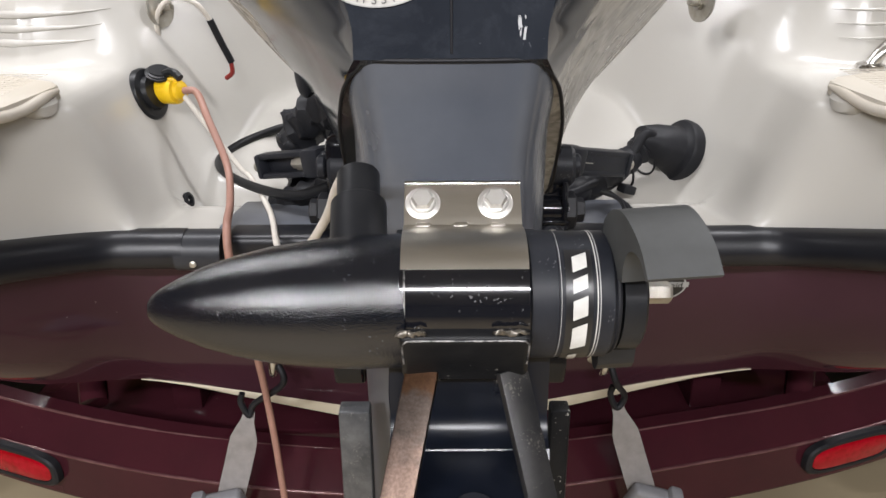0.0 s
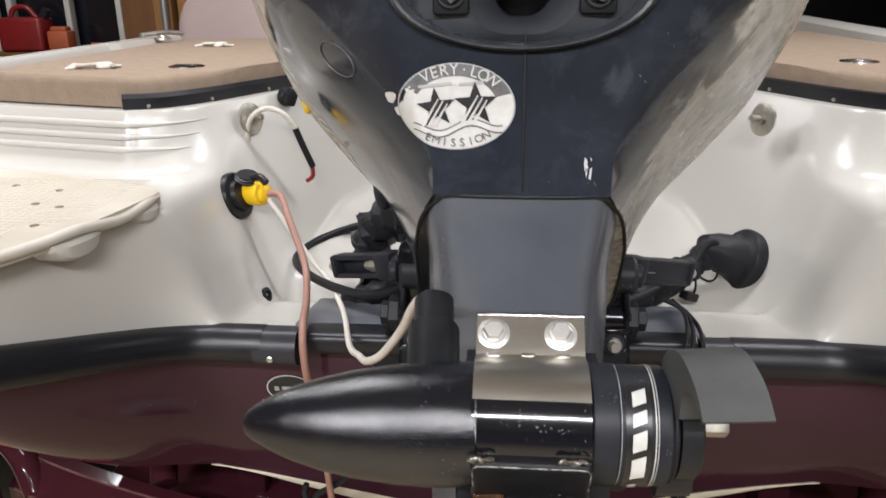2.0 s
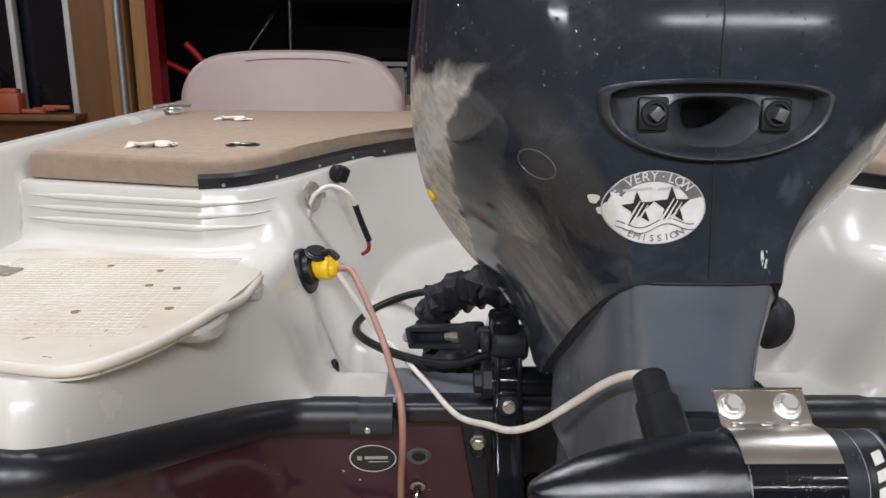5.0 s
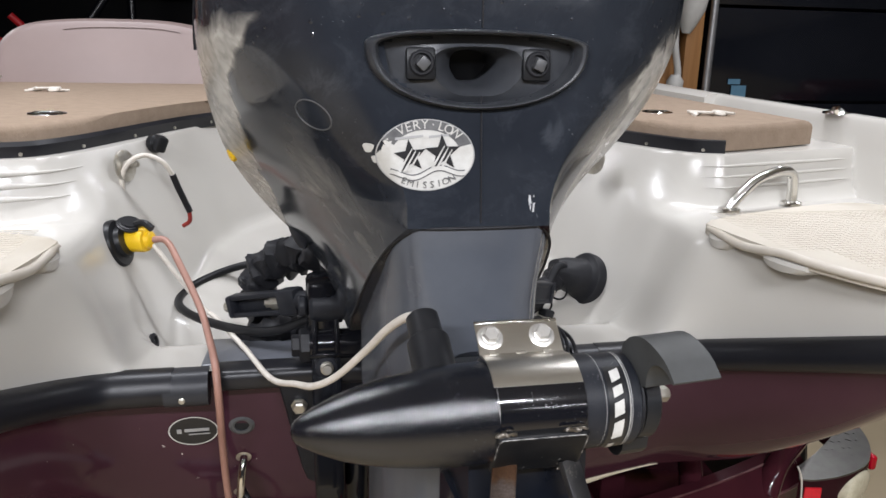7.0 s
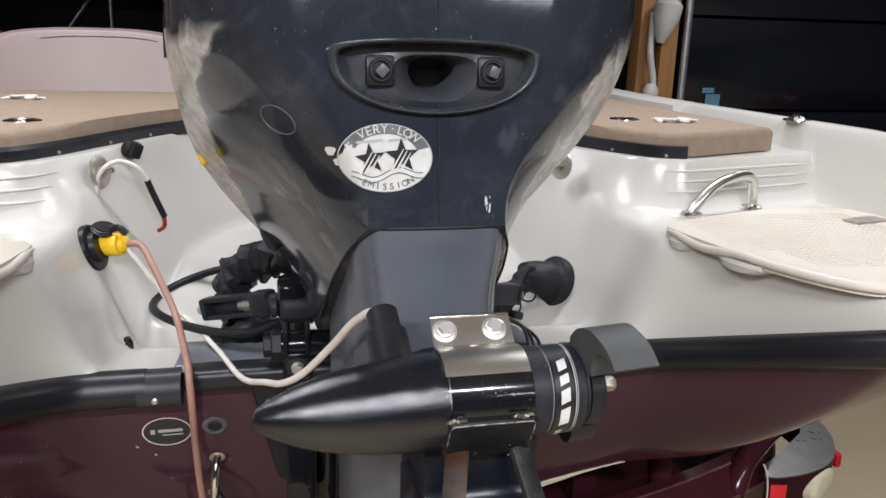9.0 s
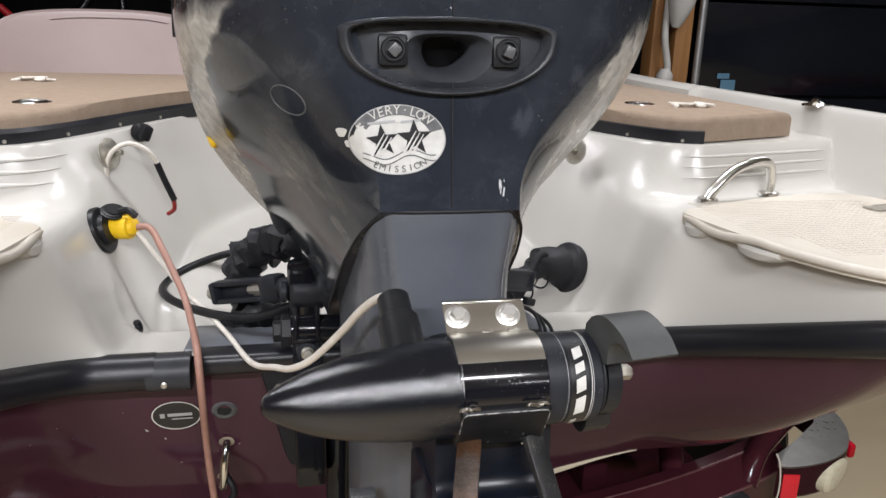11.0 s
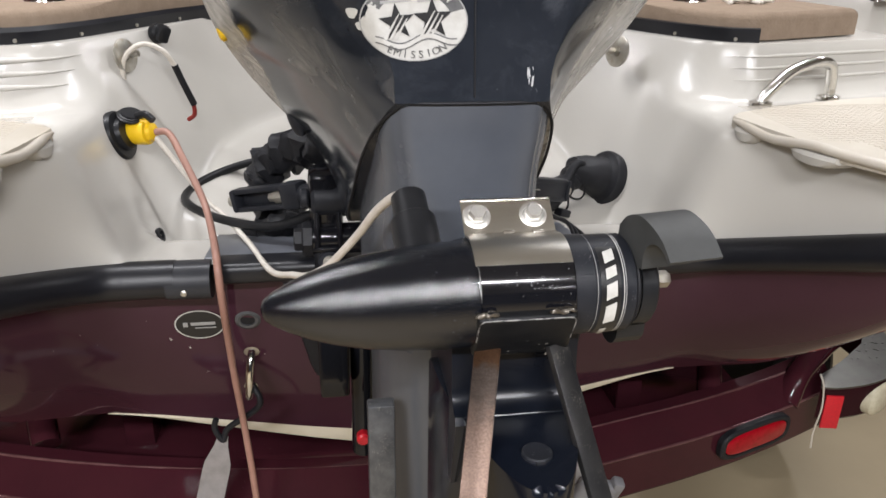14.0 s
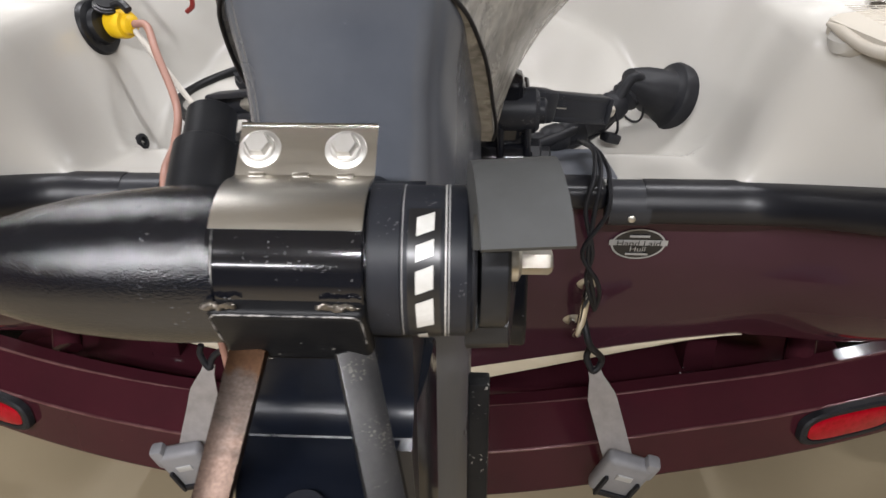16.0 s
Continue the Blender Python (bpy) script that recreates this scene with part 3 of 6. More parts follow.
post(2.345, 2.46, NORTH - 0.03, NORTH + 0.12, pine, "bare pine corner stud beside a conduit")
plain("trim", (-1.865, NORTH, MID), (0.06, 0.14, H), car_red, "dark red painted opening trim", "trim")


def conduit(x, y, z0, z1, r):
    bm = bmesh.new()
    rod(bm, (x, y, z0), (x, y, z1), r, 14)
    tagged(part("conduit", bm, galvanised, base=(x, y, z0)), "upright galvanised steel conduit on a stud", "pipe")


conduit(-2.06, NORTH - 0.07, FLOOR, CEIL, 0.022)
conduit(2.51, NORTH - 0.05, FLOOR, CEIL, 0.025)


def dark_door():
    d = thing("door_1", (4.0, NORTH + 0.05, FLOOR), "closed dark glass garage door panels", "door", kind="structure")
    for i in range(4):
        bm = bmesh.new()
        box(bm, (4.02, NORTH + 0.06, FLOOR + 0.31 + i * 0.62), (2.95, 0.04, 0.60), bevel=0.006)
        part("door_panel", bm, door_dark, d)


dark_door()


def tag_paper():
    bm = bmesh.new()
    box(bm, (2.80, NORTH + 0.028, 1.13), (0.11, 0.004, 0.20))
    box(bm, (2.76, NORTH + 0.028, 1.255), (0.09, 0.004, 0.035))
    tagged(part("paper_tag", bm, blue_paper, base=(2.8, NORTH + 0.028, 1.13)), "faded blue paper tag stuck on the dark door", "tag")


tag_paper()


def fuel_can():
    t = thing("fuel_can", (-2.93, NORTH - 0.07, 1.155), "red plastic fuel can standing on the window sill", "can")
    bm = bmesh.new()
    box(bm, (-2.95, NORTH - 0.06, 1.255), (0.28, 0.16, 0.20), bevel=0.025, seg=3)
    part("body", bm, red_plastic, t)
    bm = bmesh.new()
    hose(bm, [(-3.04, NORTH - 0.06, 1.34), (-3.01, NORTH - 0.06, 1.40), (-2.93, NORTH - 0.06, 1.41), (-2.87, NORTH - 0.06, 1.35)], 0.016)
    part("handle", bm, red_plastic, t)
    bm = bmesh.new()
    rod(bm, (-2.84, NORTH - 0.06, 1.34), (-2.80, NORTH - 0.06, 1.40), 0.025)
    part("cap", bm, black_plastic, t)


fuel_can()


def sill_things():
    bm = bmesh.new()
    box(bm, (-2.72, NORTH - 0.08, 1.215), (0.13, 0.10, 0.12), bevel=0.012)
    box(bm, (-2.72, NORTH - 0.08, 1.285), (0.10, 0.07, 0.03), bevel=0.01)
    tagged(part("plastic_box", bm, orange_plastic, base=(-2.72, NORTH - 0.08, 1.155)), "small orange-red plastic box on the sill", "box")
    bm = bmesh.new()
    for i, (x, a) in enumerate(((-2.60, 8), (-2.53, -14), (-2.46, 5))):
        box(bm, (x, NORTH - 0.08, 1.168 + 0.012 * i), (0.15, 0.03, 0.024), rz(0, a * 0.2, a), bevel=0.006)
    tagged(part("hand_tools", bm, orange_plastic, base=(-2.53, NORTH - 0.08, 1.155)), "orange-handled hand tools lying on the sill", "tools")
    bm = bmesh.new()
    hose(bm, [(-3.16, NORTH - 0.06, 2.3), (-3.24, NORTH - 0.06, 1.75), (-3.25, NORTH - 0.05, 1.5), (-3.24, NORTH - 0.05, 1.06)], 0.011, 8)
    tagged(part("extension_lead", bm, white_cord, base=(-3.24, NORTH - 0.05, 1.06)), "white cord hanging down the plywood wall", "cord")
    bm = bmesh.new()
    hose(bm, [(2.27, NORTH - 0.03, 1.75), (2.25, NORTH - 0.07, 1.5), (2.29, NORTH - 0.07, 1.30), (2.27, NORTH - 0.06, 1.18)], 0.022, 10)
    lathe(bm, (2.27, NORTH - 0.08, 1.19), (0, 0, 1), [(0, 0.02), (0.02, 0.05), (0.07, 0.055), (0.11, 0.03)], 16)
    lathe(bm, (2.30, NORTH - 0.10, 1.56), (0.15, 0, 1), [(0, 0.025), (0.05, 0.05), (0.15, 0.085), (0.24, 0.09), (0.27, 0.06)], 16)
    tagged(part("string_trimmer", bm, lamp_housing, base=(2.27, NORTH - 0.06, 1.18)), "white plastic garden tool hanging on a stud", "tool")
    bm = bmesh.new()
    hose(bm, [(2.28, NORTH - 0.04, 1.22), (2.30, NORTH - 0.06, 1.05), (2.38, NORTH - 0.07, 0.99), (2.50, NORTH - 0.08, 1.0)], 0.02, 10)
    tagged(part("hanging_hose", bm, hose_black, base=(2.3, NORTH - 0.05, 1.0)), "black hose looped round the corner stud", "hose")


sill_things()


def side_by_side():
    v = thing("utility_vehicle", (-0.9, 6.3, FLOOR), "black utility vehicle parked in the dark bay", "vehicle")
    bm = bmesh.new()
    box(bm, (-0.7, 6.4, 0.62), (1.9, 1.9, 0.75), bevel=0.12, seg=3)
    box(bm, (-0.7, 5.9, 1.22), (1.7, 0.7, 0.5), bevel=0.1, seg=3)
    part("body", bm, car_black, v)
    for x in (-1.42, 0.05):
        bm = bmesh.new()
        hose(bm, [(x - 0.27, 5.95, 1.42), (x - 0.02, 6.05, 1.80), (x + 0.04, 6.3, 2.02)], 0.035)
        part("roll_bar", bm, car_black, v)
        bm = bmesh.new()
        rod(bm, (x + 0.10, 6.05, 1.4), (x + 0.10, 6.1, 2.02), 0.03)
        part("roll_bar", bm, car_black, v)
    bm = bmesh.new()
    box(bm, (-0.7, 6.3, 2.05), (1.7, 1.3, 0.06), bevel=0.02)
    part("roof", bm, car_black, v)
    for x in (-1.55, 0.15):
        bm = bmesh.new()
        lathe(bm, (x - 0.14, 5.75, 0.22), (1, 0, 0), [(0, 0.2), (0.04, 0.33), (0.24, 0.33), (0.28, 0.2)], 28)
        part("wheel", bm, rubber, v)
    bm = bmesh.new()
    box(bm, (-0.47, 5.545, 1.44), (0.30, 0.004, 0.03))
    part("badge", bm, label_grey, v, "small grey badge bar")
    bm = bmesh.new()
    hose(bm, [(-1.72, 5.06, 1.33), (-1.87, 5.06, 1.40), (-1.99, 5.04, 1.46)], 0.022)
    hose(bm, [(-1.70, 5.06, 1.40), (-1.76, 5.06, 1.49), (-1.83, 5.04, 1.57)], 0.022)
    box(bm, (-1.70, 5.08, 0.66), (0.09, 0.06, 1.56), bevel=0.02)
    tagged(part("jack_stand", bm, stand_red, base=(-1.70, 5.08, FLOOR)), "red metal stand with two bright arms", "stand")


side_by_side()


def red_car():
    car = thing("red_machine", (4.3, 3.7, FLOOR), "low dark red machine parked by the dark door", "machine")
    bm = bmesh.new()
    box(bm, (4.3, 3.7, 0.45), (1.5, 0.8, 0.62), bevel=0.16, seg=4)
    box(bm, (4.4, 3.75, 0.85), (1.2, 0.6, 0.35), bevel=0.13, seg=4)
    part("body", bm, car_red, car)
    for x in (3.75, 4.85):
        for y in (3.38, 4.02):
            bm = bmesh.new()
            lathe(bm, (x - 0.08, y, FLOOR + 0.2), (1, 0, 0), [(0, 0.14), (0.03, 0.2), (0.13, 0.2), (0.16, 0.14)], 20)
            part("wheel", bm, rubber, car)


red_car()


def lamps():
    first = {}
    for x, y, share, lx, ly in LAMPS:
        data = bpy.data.lights.new("tube_light", "AREA")
        data.shape, data.size, data.size_y, data.energy, data.color = "RECTANGLE", lx, ly, LAMP_W * share, LAMP_TINT
        ob = new("tube_light", data)
        ob.location = (x, y, CEIL - 0.075)
        if lx not in first:
            first[lx] = thing("ceiling_light", (x, y, CEIL - 0.06), "white tube light fixed under the ceiling", "lamp", "tube lights on the ceiling")
            bm = bmesh.new()
            box(bm, (x, y, CEIL - 0.03), (lx + 0.05, ly + 0.05, 0.06), bevel=0.008)
            part("housing", bm, lamp_housing, first[lx])
        else:
            copy_thing(first[lx], Matrix.Translation((x, y, CEIL - 0.06)))


lamps()

# ---------------------------------------------------------------- boat
boat = thing("bass_boat", (0.0, 1.6, 0.5), "white and maroon bass boat on its trailer", "boat")


def rail_at(x):
    s = abs(x)
    t = smooth01((s - 0.46) / 0.29) ** 1.5
    y = 1.07 - 0.415 * t
    z = 0.977 + (0.138 if x < 0 else 0.170) * t      # the boat leans a little on its trailer
    y += 0.35 * max(0.0, s - 0.70) ** 1.3
    if s > 0.92:
        k = min(1.0, (s - 0.92) / 0.22)
        y += 0.24 * (1 - math.sqrt(max(0.0, 1 - k * k)))
    return y, z


def xs_across(n, w):
    return [w * (1.0 if k > 0 else -1.0) * (1 - (1 - abs(k)) ** 1.35) for k in np.linspace(-1, 1, n)]


DECK = [(1.20, 1.42), (1.09, 1.40), (0.74, 1.315), (0.69, 1.31), (0.62, 1.335), (0.565, 1.42), (0.50, 1.56), (0.455, 1.68), (0.415, 1.80), (0.34, 1.93), (0.22, 2.05), (0.0, 2.11)]


EDGE = np.array([(v.x, v.y) for v in curve([(x, y, 0) for x, y in DECK], 6)])


def deck_gap(s, y):
    """Signed distance from the edge of the rear deck, towards the well and the platforms."""
    a, b = EDGE[:-1], EDGE[1:]
    d = b - a
    q = np.array((s, y)) - a
    k = np.clip((q * d).sum(1) / (d * d).sum(1), 0, 1)
    r = q - d * k[:, None]
    g = np.hypot(r[:, 0], r[:, 1])
    i = int(np.argmin(g))
    return float(g[i]) * (1.0 if d[i, 0] * r[i, 1] - d[i, 1] * r[i, 0] > 0 else -1.0)


def deck_edge(s):
    """How far forward the deck's edge lies at the distance s from the middle."""
    return float(np.interp(s, EDGE[::-1, 0], EDGE[::-1, 1]))


def smax(a, b, k):
    h = max(0.0, k - abs(a - b)) / k
    return max(a, b) + h * h * k * 0.25


def cap_height(x, y):
    s = abs(x)
    yr, zr = rail_at(x)
    # the sill behind the well, its pocket and the bowl further forward
    f = 0.977 - 0.15 * max(0.0, min(y, 1.28) - 1.07) - 0.042 * smooth01((y - 1.258) / 0.022)
    d = deck_gap(s, y)
    rim = 0.955 + 0.090 * smooth01((y - 1.33) / 0.30)
    bowl = rim - (rim - 0.935) * smooth01((d - (1.295 - rim) / 2.4) / 0.15)
    f += (max(f, bowl) - f) * smooth01((y - 1.30) / 0.06)
    # the platforms on either side
    q = max(0.0, 1.07 - y)
    edge = 0.540 + (0.40 * q * q / 0.56 if q < 0.28 else 0.40 * (q - 0.14))
    p = 1.19 - 1.65 * (edge - s + math.hypot(edge - s, 0.012))
    # the deck wall
    w = 1.295 - (2.4 + smooth01((s - 0.60) / 0.08)) * max(0.0, d)
    z = smax(smax(f, p, 0.07), w, 0.09 - 0.065 * smooth01((y - 1.36) / 0.12))
    # the gunwale along the side
    g = 1.10
    if s > g - 0.05:
        z = smax(z, 1.10 + (1.365 - 1.10) * smooth01((s - g + 0.05) / 0.06) * smooth01((y - yr - 0.05) / 0.25), 0.02)
    # rolled edge down to the rail
    e = max(0.0, y - yr)
    k = min(1.0, e / (0.07 - 0.025 * smooth01((s - 0.46) / 0.29) ** 1.5))
    return min(z, 1.366) * 1.0 if k >= 1 else zr + (z - zr) * math.sqrt(1 - (1 - k) ** 2)


def deck_cap():
    bm = bmesh.new()
    xs = xs_across(341, 1.138)
    rows = []
    n1, n2, n3 = 70, 105, 18
    for x in xs:
        y0 = rail_at(x)[0]
        e = deck_edge(abs(x))
        lo = max(y0 + 0.12, e - 0.36)
        ys = [y0 + (lo - y0) * (k / n1) ** 1.5 for k in range(n1)] + [lo + (e + 0.02 - lo) * k / n2 for k in range(n2)] + [e + 0.02 + (2.42 - e - 0.02) * k / n3 for k in range(n3 + 1)]
        rows.append([bm.verts.new((x, y, cap_height(x, y))) for y in ys])
    for a, b in zip(rows, rows[1:]):
        for i in range(len(a) - 1):
            bm.faces.new((a[i], b[i], b[i + 1], a[i + 1]))
    part("deck_cap", bm, gelcoat, boat, "glossy white moulded fibreglass deck and motor well")
    # bulwarks that run forward
    for sgn in (-1, 1):
        bm = bmesh.new()
        path = [Vector((sgn * (1.105 + 0.02 * math.sin((y - 2.0) * 0.8)), y, 1.355)) for y in np.linspace(2.04, 5.2, 12)]
        path = [p + Vector((-sgn * max(0.0, p.y - 3.2) ** 1.6 * 0.22, 0, 0.02 * max(0.0, p.y - 2.4))) for p in path]
        sweep(bm, path, [(-0.04, -0.3), (-0.04, 0.0), (-0.025, 0.011), (0.03, 0.011), (0.045, -0.02), (0.05, -0.3)])
        part("gunwale", bm, gelcoat, boat)


deck_cap()


def wall_ribs():
    """Three rounded ridges moulded along the wall under each carpet deck."""
    def wall_at(x, z):
        lo, hi = 1.15, 1.45
        for k in range(24):
            m = (lo + hi) / 2
            lo, hi = (m, hi) if cap_height(x, m) < z else (lo, m)
        return lo
    for sgn in (-1, 1):
        size, stop = (0.0066, 0.595) if sgn < 0 else (0.0036, 0.66)
        for k in (1, 2, 3):
            z = 1.207 + 0.0215 * k
            bm = bmesh.new()
            pts = [(sgn * x, wall_at(x, z) - 0.0015, z) for x in np.linspace(1.062, stop - 0.006 * k, 26)]
            hose(bm, pts, size, 12, 2, radii=lambda t: size * min(1.0, 0.1 + 6 * t, 0.1 + 3.5 * (1 - t)))
            part("moulded_rib", bm, gelcoat, boat)


wall_ribs()


def bottom_at(x):
    """The transom's lower edge: how far back and how high; the boat leans a little."""
    s = abs(x)
    t = smooth01((s - 0.58) / 0.16)
    z = 0.478 + 0.185 * min(s, 0.5) + 0.14 * max(0.0, min(s, 0.9) - 0.5) + 0.08 * smooth01((s - 0.7) / 0.4) + 0.012 * max(-0.5, min(1.0, x / 0.4))
    return 1.262 - 0.15 * t, z + 0.075 * t


def hull():
    bm = bmesh.new()
    rows = []
    for x in xs_across(141, 1.138):
        s = abs(x)
        yr, zr = rail_at(x)
        t = smooth01((s - 0.46) / 0.29) ** 1.5
        yb, zb = bottom_at(x)
        p0 = Vector((x, yr + 0.012, zr - 0.01))
        p1 = Vector((x, yr + 0.058 + 0.062 * t, 0.80 + 0.13 * t))
        p2 = Vector((x, yb, zb))
        ring = []
        for k in range(25):
            u = k / 24
            ring.append(p0 * (1 - u) ** 2 + p1 * 2 * u * (1 - u) + p2 * u * u)
        ring.append(Vector((x * 1.0, yb + 1.5, zb - 0.02)))
        ring.append(Vector((x * 0.8, yb + 3.6, zb + 0.1)))
        rows.append([bm.verts.new(p) for p in ring])
    for a, b in zip(rows, rows[1:]):
        for i in range(len(a) - 1):
            bm.faces.new((a[i], a[i + 1], b[i + 1], b[i]))
    for row, sgn in ((rows[0], -1), (rows[-1], 1)):
        top = [bm.verts.new((sgn * 1.14, y, 1.33)) for y in (1.0, 2.0, 3.4, 5.0)]
        low = [row[24], row[25], row[26]]
        bm.faces.new((row[0], row[8], row[16], row[24], row[25], top[1], top[0]))
        bm.faces.new((row[25], row[26], top[3], top[2], top[1]))
    part("hull", bm, maroon, boat, "glossy dark maroon fibreglass hull")
    # the pale bottom paint shows as a thin wedge along the transom's lower edge
    bm = bmesh.new()
    strip = []
    for x in np.linspace(-0.60, 0.60, 45):
        s = abs(x)
        o = Vector((x, *bottom_at(x)))
        w = 0.036 * (1 - (s / 0.61) ** 1.3)
        strip.append([o + Vector((0, -0.001, 0.002)), o + Vector((0, -0.002, -w * 0.4)), o + Vector((0, 0.002, -w)), o + Vector((0, 0.02, -w - 0.001)), o + Vector((0, 0.02, 0.002))])
    ring_loft(bm, strip)
    part("bottom_paint", bm, bottom_cream, boat, "cream bottom paint along the keel edge")
    bm = bmesh.new()
    box(bm, (0.0, 5.25, 0.95), (1.5, 0.06, 0.8), bevel=0.02)
    box(bm, (0.0, 3.4, 1.0), (2.05, 2.7, 0.12))
    part("cockpit_sole", bm, carpet, boat)


hull()


def rub_rail():
    sec = [(-0.012, 0.006), (0.006, 0.008), (0.018, 0.004), (0.028, -0.006), (0.034, -0.019), (0.035, -0.031), (0.029, -0.043), (0.014, -0.052), (-0.012, -0.054)]

    def run(name, xs, mat, grow=1.0, lift=0.0, label=""):
        path = []
        for x in xs:
            y, z = rail_at(x)
            path.append(Vector((x, y, z + lift)))
        bm = bmesh.new()
        sweep(bm, path, [(u * grow, (v + 0.02) * grow - 0.02) for u, v in sec])
        part(name, bm, mat, boat, label)
    run("rub_rail", [x for x in np.linspace(-1.135, -0.395, 90)], rub_black, label="black rubber rub rail along the hull joint")
    run("rub_rail", [x for x in np.linspace(0.345, 1.135, 90)], rub_black, label="black rubber rub rail along the hull joint")
    run("rail_end_cap", [x for x in np.linspace(-0.408, -0.338, 6)], rub_grey, 1.02, -0.002, "grey rubber end piece of the rub rail")
    run("rail_end_cap", [x for x in np.linspace(0.295, 0.352, 6)], rub_grey, 1.02, -0.002, "grey rubber end piece of the rub rail")


    for x in (-0.379, 0.326):
        y, z = rail_at(x)
        bm = bmesh.new()
        lathe(bm, (x, y - 0.034, z - 0.034), (0, -1, 0.1), [(0, 0.0052), (0.0035, 0.0052), (0.0048, 0.0030)], 14)
        part("cap_screw", bm, zinc, boat)


rub_rail()


def rear_decks():
    # carpet in a horseshoe round the well
    inner = [(s + 0.03 * (1 if s > 0.3 else 0.5), y + 0.012) for s, y in DECK[2:]]
    for sgn in (-1, 1):
        bm = bmesh.new()
        side = 1.08 if sgn < 0 else 1.0
        outline = [(sgn * (side - 0.01), 2.75), (sgn * side, 1.435)] + [(sgn * x, y) for x, y in [(0.76, 1.345), (0.715, 1.335), (0.655, 1.36), (0.60, 1.44), (0.55, 1.55), (0.50, 1.665), (0.455, 1.76), (0.40, 1.85), (0.33, 1.95), (0.2, 2.08), (0.0, 2.13)]] + [(0.0, 2.75)]
        slab(bm, outline if sgn > 0 else outline[::-1], 1.298, 1.352, bevel=0.016, seg=3)
        part("carpet_deck", bm, carpet, boat, "taupe carpet on the rear deck")
        bm = bmesh.new()
        pts = curve([(sgn * x, y, 1.303) for x, y in [(0.715, 1.327), (0.65, 1.353), (0.593, 1.436), (0.543, 1.548), (0.493, 1.66), (0.448, 1.754), (0.393, 1.844), (0.324, 1.943), (0.195, 2.071), (0.0, 2.122)]], 6)
        sweep(bm, pts if sgn < 0 else pts, [(-0.006, -0.014), (0.006, -0.014), (0.007, 0.012), (0.0, 0.02), (-0.006, 0.018)])
        strip = part("edge_strip", bm, rub_black, boat, "black plastic edging strip")
        for k in range(4, len(pts), 8):
            bm = bmesh.new()
            d = (pts[k] - pts[k - 1]).normalized()
            o = Vector((d.y, -d.x, 0))
            if o.y > 0:
                o = -o
            rod(bm, pts[k] + o * 0.004 + Vector((0, 0, -0.002)), pts[k] + o * 0.0095 + Vector((0, 0, -0.002)), 0.0035, 10)
            part("rivet", bm, zinc, strip)


rear_decks()


def pads():
    prof = [(0.551, 1.086), (0.558, 1.02), (0.574, 0.925), (0.606, 0.835), (0.640, 0.762), (0.684, 0.712), (0.74, 0.712), (0.84, 0.742), (1.00, 0.80), (1.055, 0.90), (1.065, 1.05), (1.045, 1.17), (0.99, 1.232), (0.85, 1.215), (0.70, 1.168), (0.61, 1.132), (0.562, 1.106)]
    for sgn in (-1, 1):
        ring = [(v.x, v.y) for v in curve([(sgn * x, y, 0) for x, y in prof + prof[:1]], 4)[:-1]]
        bm = bmesh.new()
        slab(bm, ring if sgn > 0 else ring[::-1], 1.184, 1.203, bevel=0.005)
        pad = part("platform_pad", bm, pad_white if sgn < 0 else pad_clean, boat, "stained cream non-slip platform pad" if sgn < 0 else "clean cream non-slip platform pad")
        bm = bmesh.new()
        hose(bm, [(x, y, 1.1965 - 0.007 * math.exp(-((y - 0.99) / 0.05) ** 2) + 0.003 * math.exp(-((y - 0.90) / 0.03) ** 2)) for x, y in ring[0:33]], 0.0078, 12, 2,
             radii=lambda t: 0.0078 * min(1.0, 0.4 + 8 * t, 0.4 + 8 * (1 - t)))
        part("edging", bm, pad_edge, pad, "rolled cream edging")
        # fine tread lines
        bm = bmesh.new()
        for k in range(30):
            y = 0.80 + k * 0.0125
            x0 = 0.60 if y > 0.9 else 0.66
            box(bm, (sgn * (x0 + 0.99) / 2, y, 1.2034), (0.99 - x0, 0.0016, 0.0009))
        for k in range(27):
            x = 0.625 + k * 0.0135
            y0 = 0.80 if x > 0.66 else 0.90
            box(bm, (sgn * x, (y0 + 1.16) / 2, 1.2033), (0.0012, 1.16 - y0, 0.0006))
        tread = tagged(part("tread", bm, pad_edge, pad, smooth=False), kind="stuff")
        bm = bmesh.new()
        box(bm, (sgn * 1.0, 1.09, 1.2055), (0.06, 0.04, 0.004), rz(0, 0, 14 * sgn), bevel=0.0012)
        box(bm, (sgn * 0.955, 1.078, 1.2055), (0.03, 0.036, 0.004), rz(0, 0, 14 * sgn), bevel=0.0012)
        part("latch_plate", bm, zinc, pad, "grey metal latch plate")
        if sgn < 0:
            for x, y in ((-0.806, 1.116), (-0.716, 1.089), (-0.707, 1.010), (-0.661, 0.996), (-0.643, 0.905), (-0.766, 0.890)):
                bm = bmesh.new()
                lathe(bm, (x, y, 1.2015), (0, 0, 1), [(0, 0.0062), (0.0024, 0.0062), (0.0028, 0.0050)], 16)
                part("screw_hole", bm, hole_brown, pad, "small brown stained screw hole")
        # moulded lugs under the pad edge
        for x, y, h, w in ((0.561, 1.050, 0.016, 0.026), (0.586, 0.900, 0.022 if sgn < 0 else 0.013, 0.042)):
            bm = bmesh.new()
            rings = []
            for k in range(9):
                u = k / 8 * 2 - 1
                q = (1 - u * u) ** 0.7
                o = Vector((sgn * (x - 0.22 * w * u), y + w * u, 1.190))
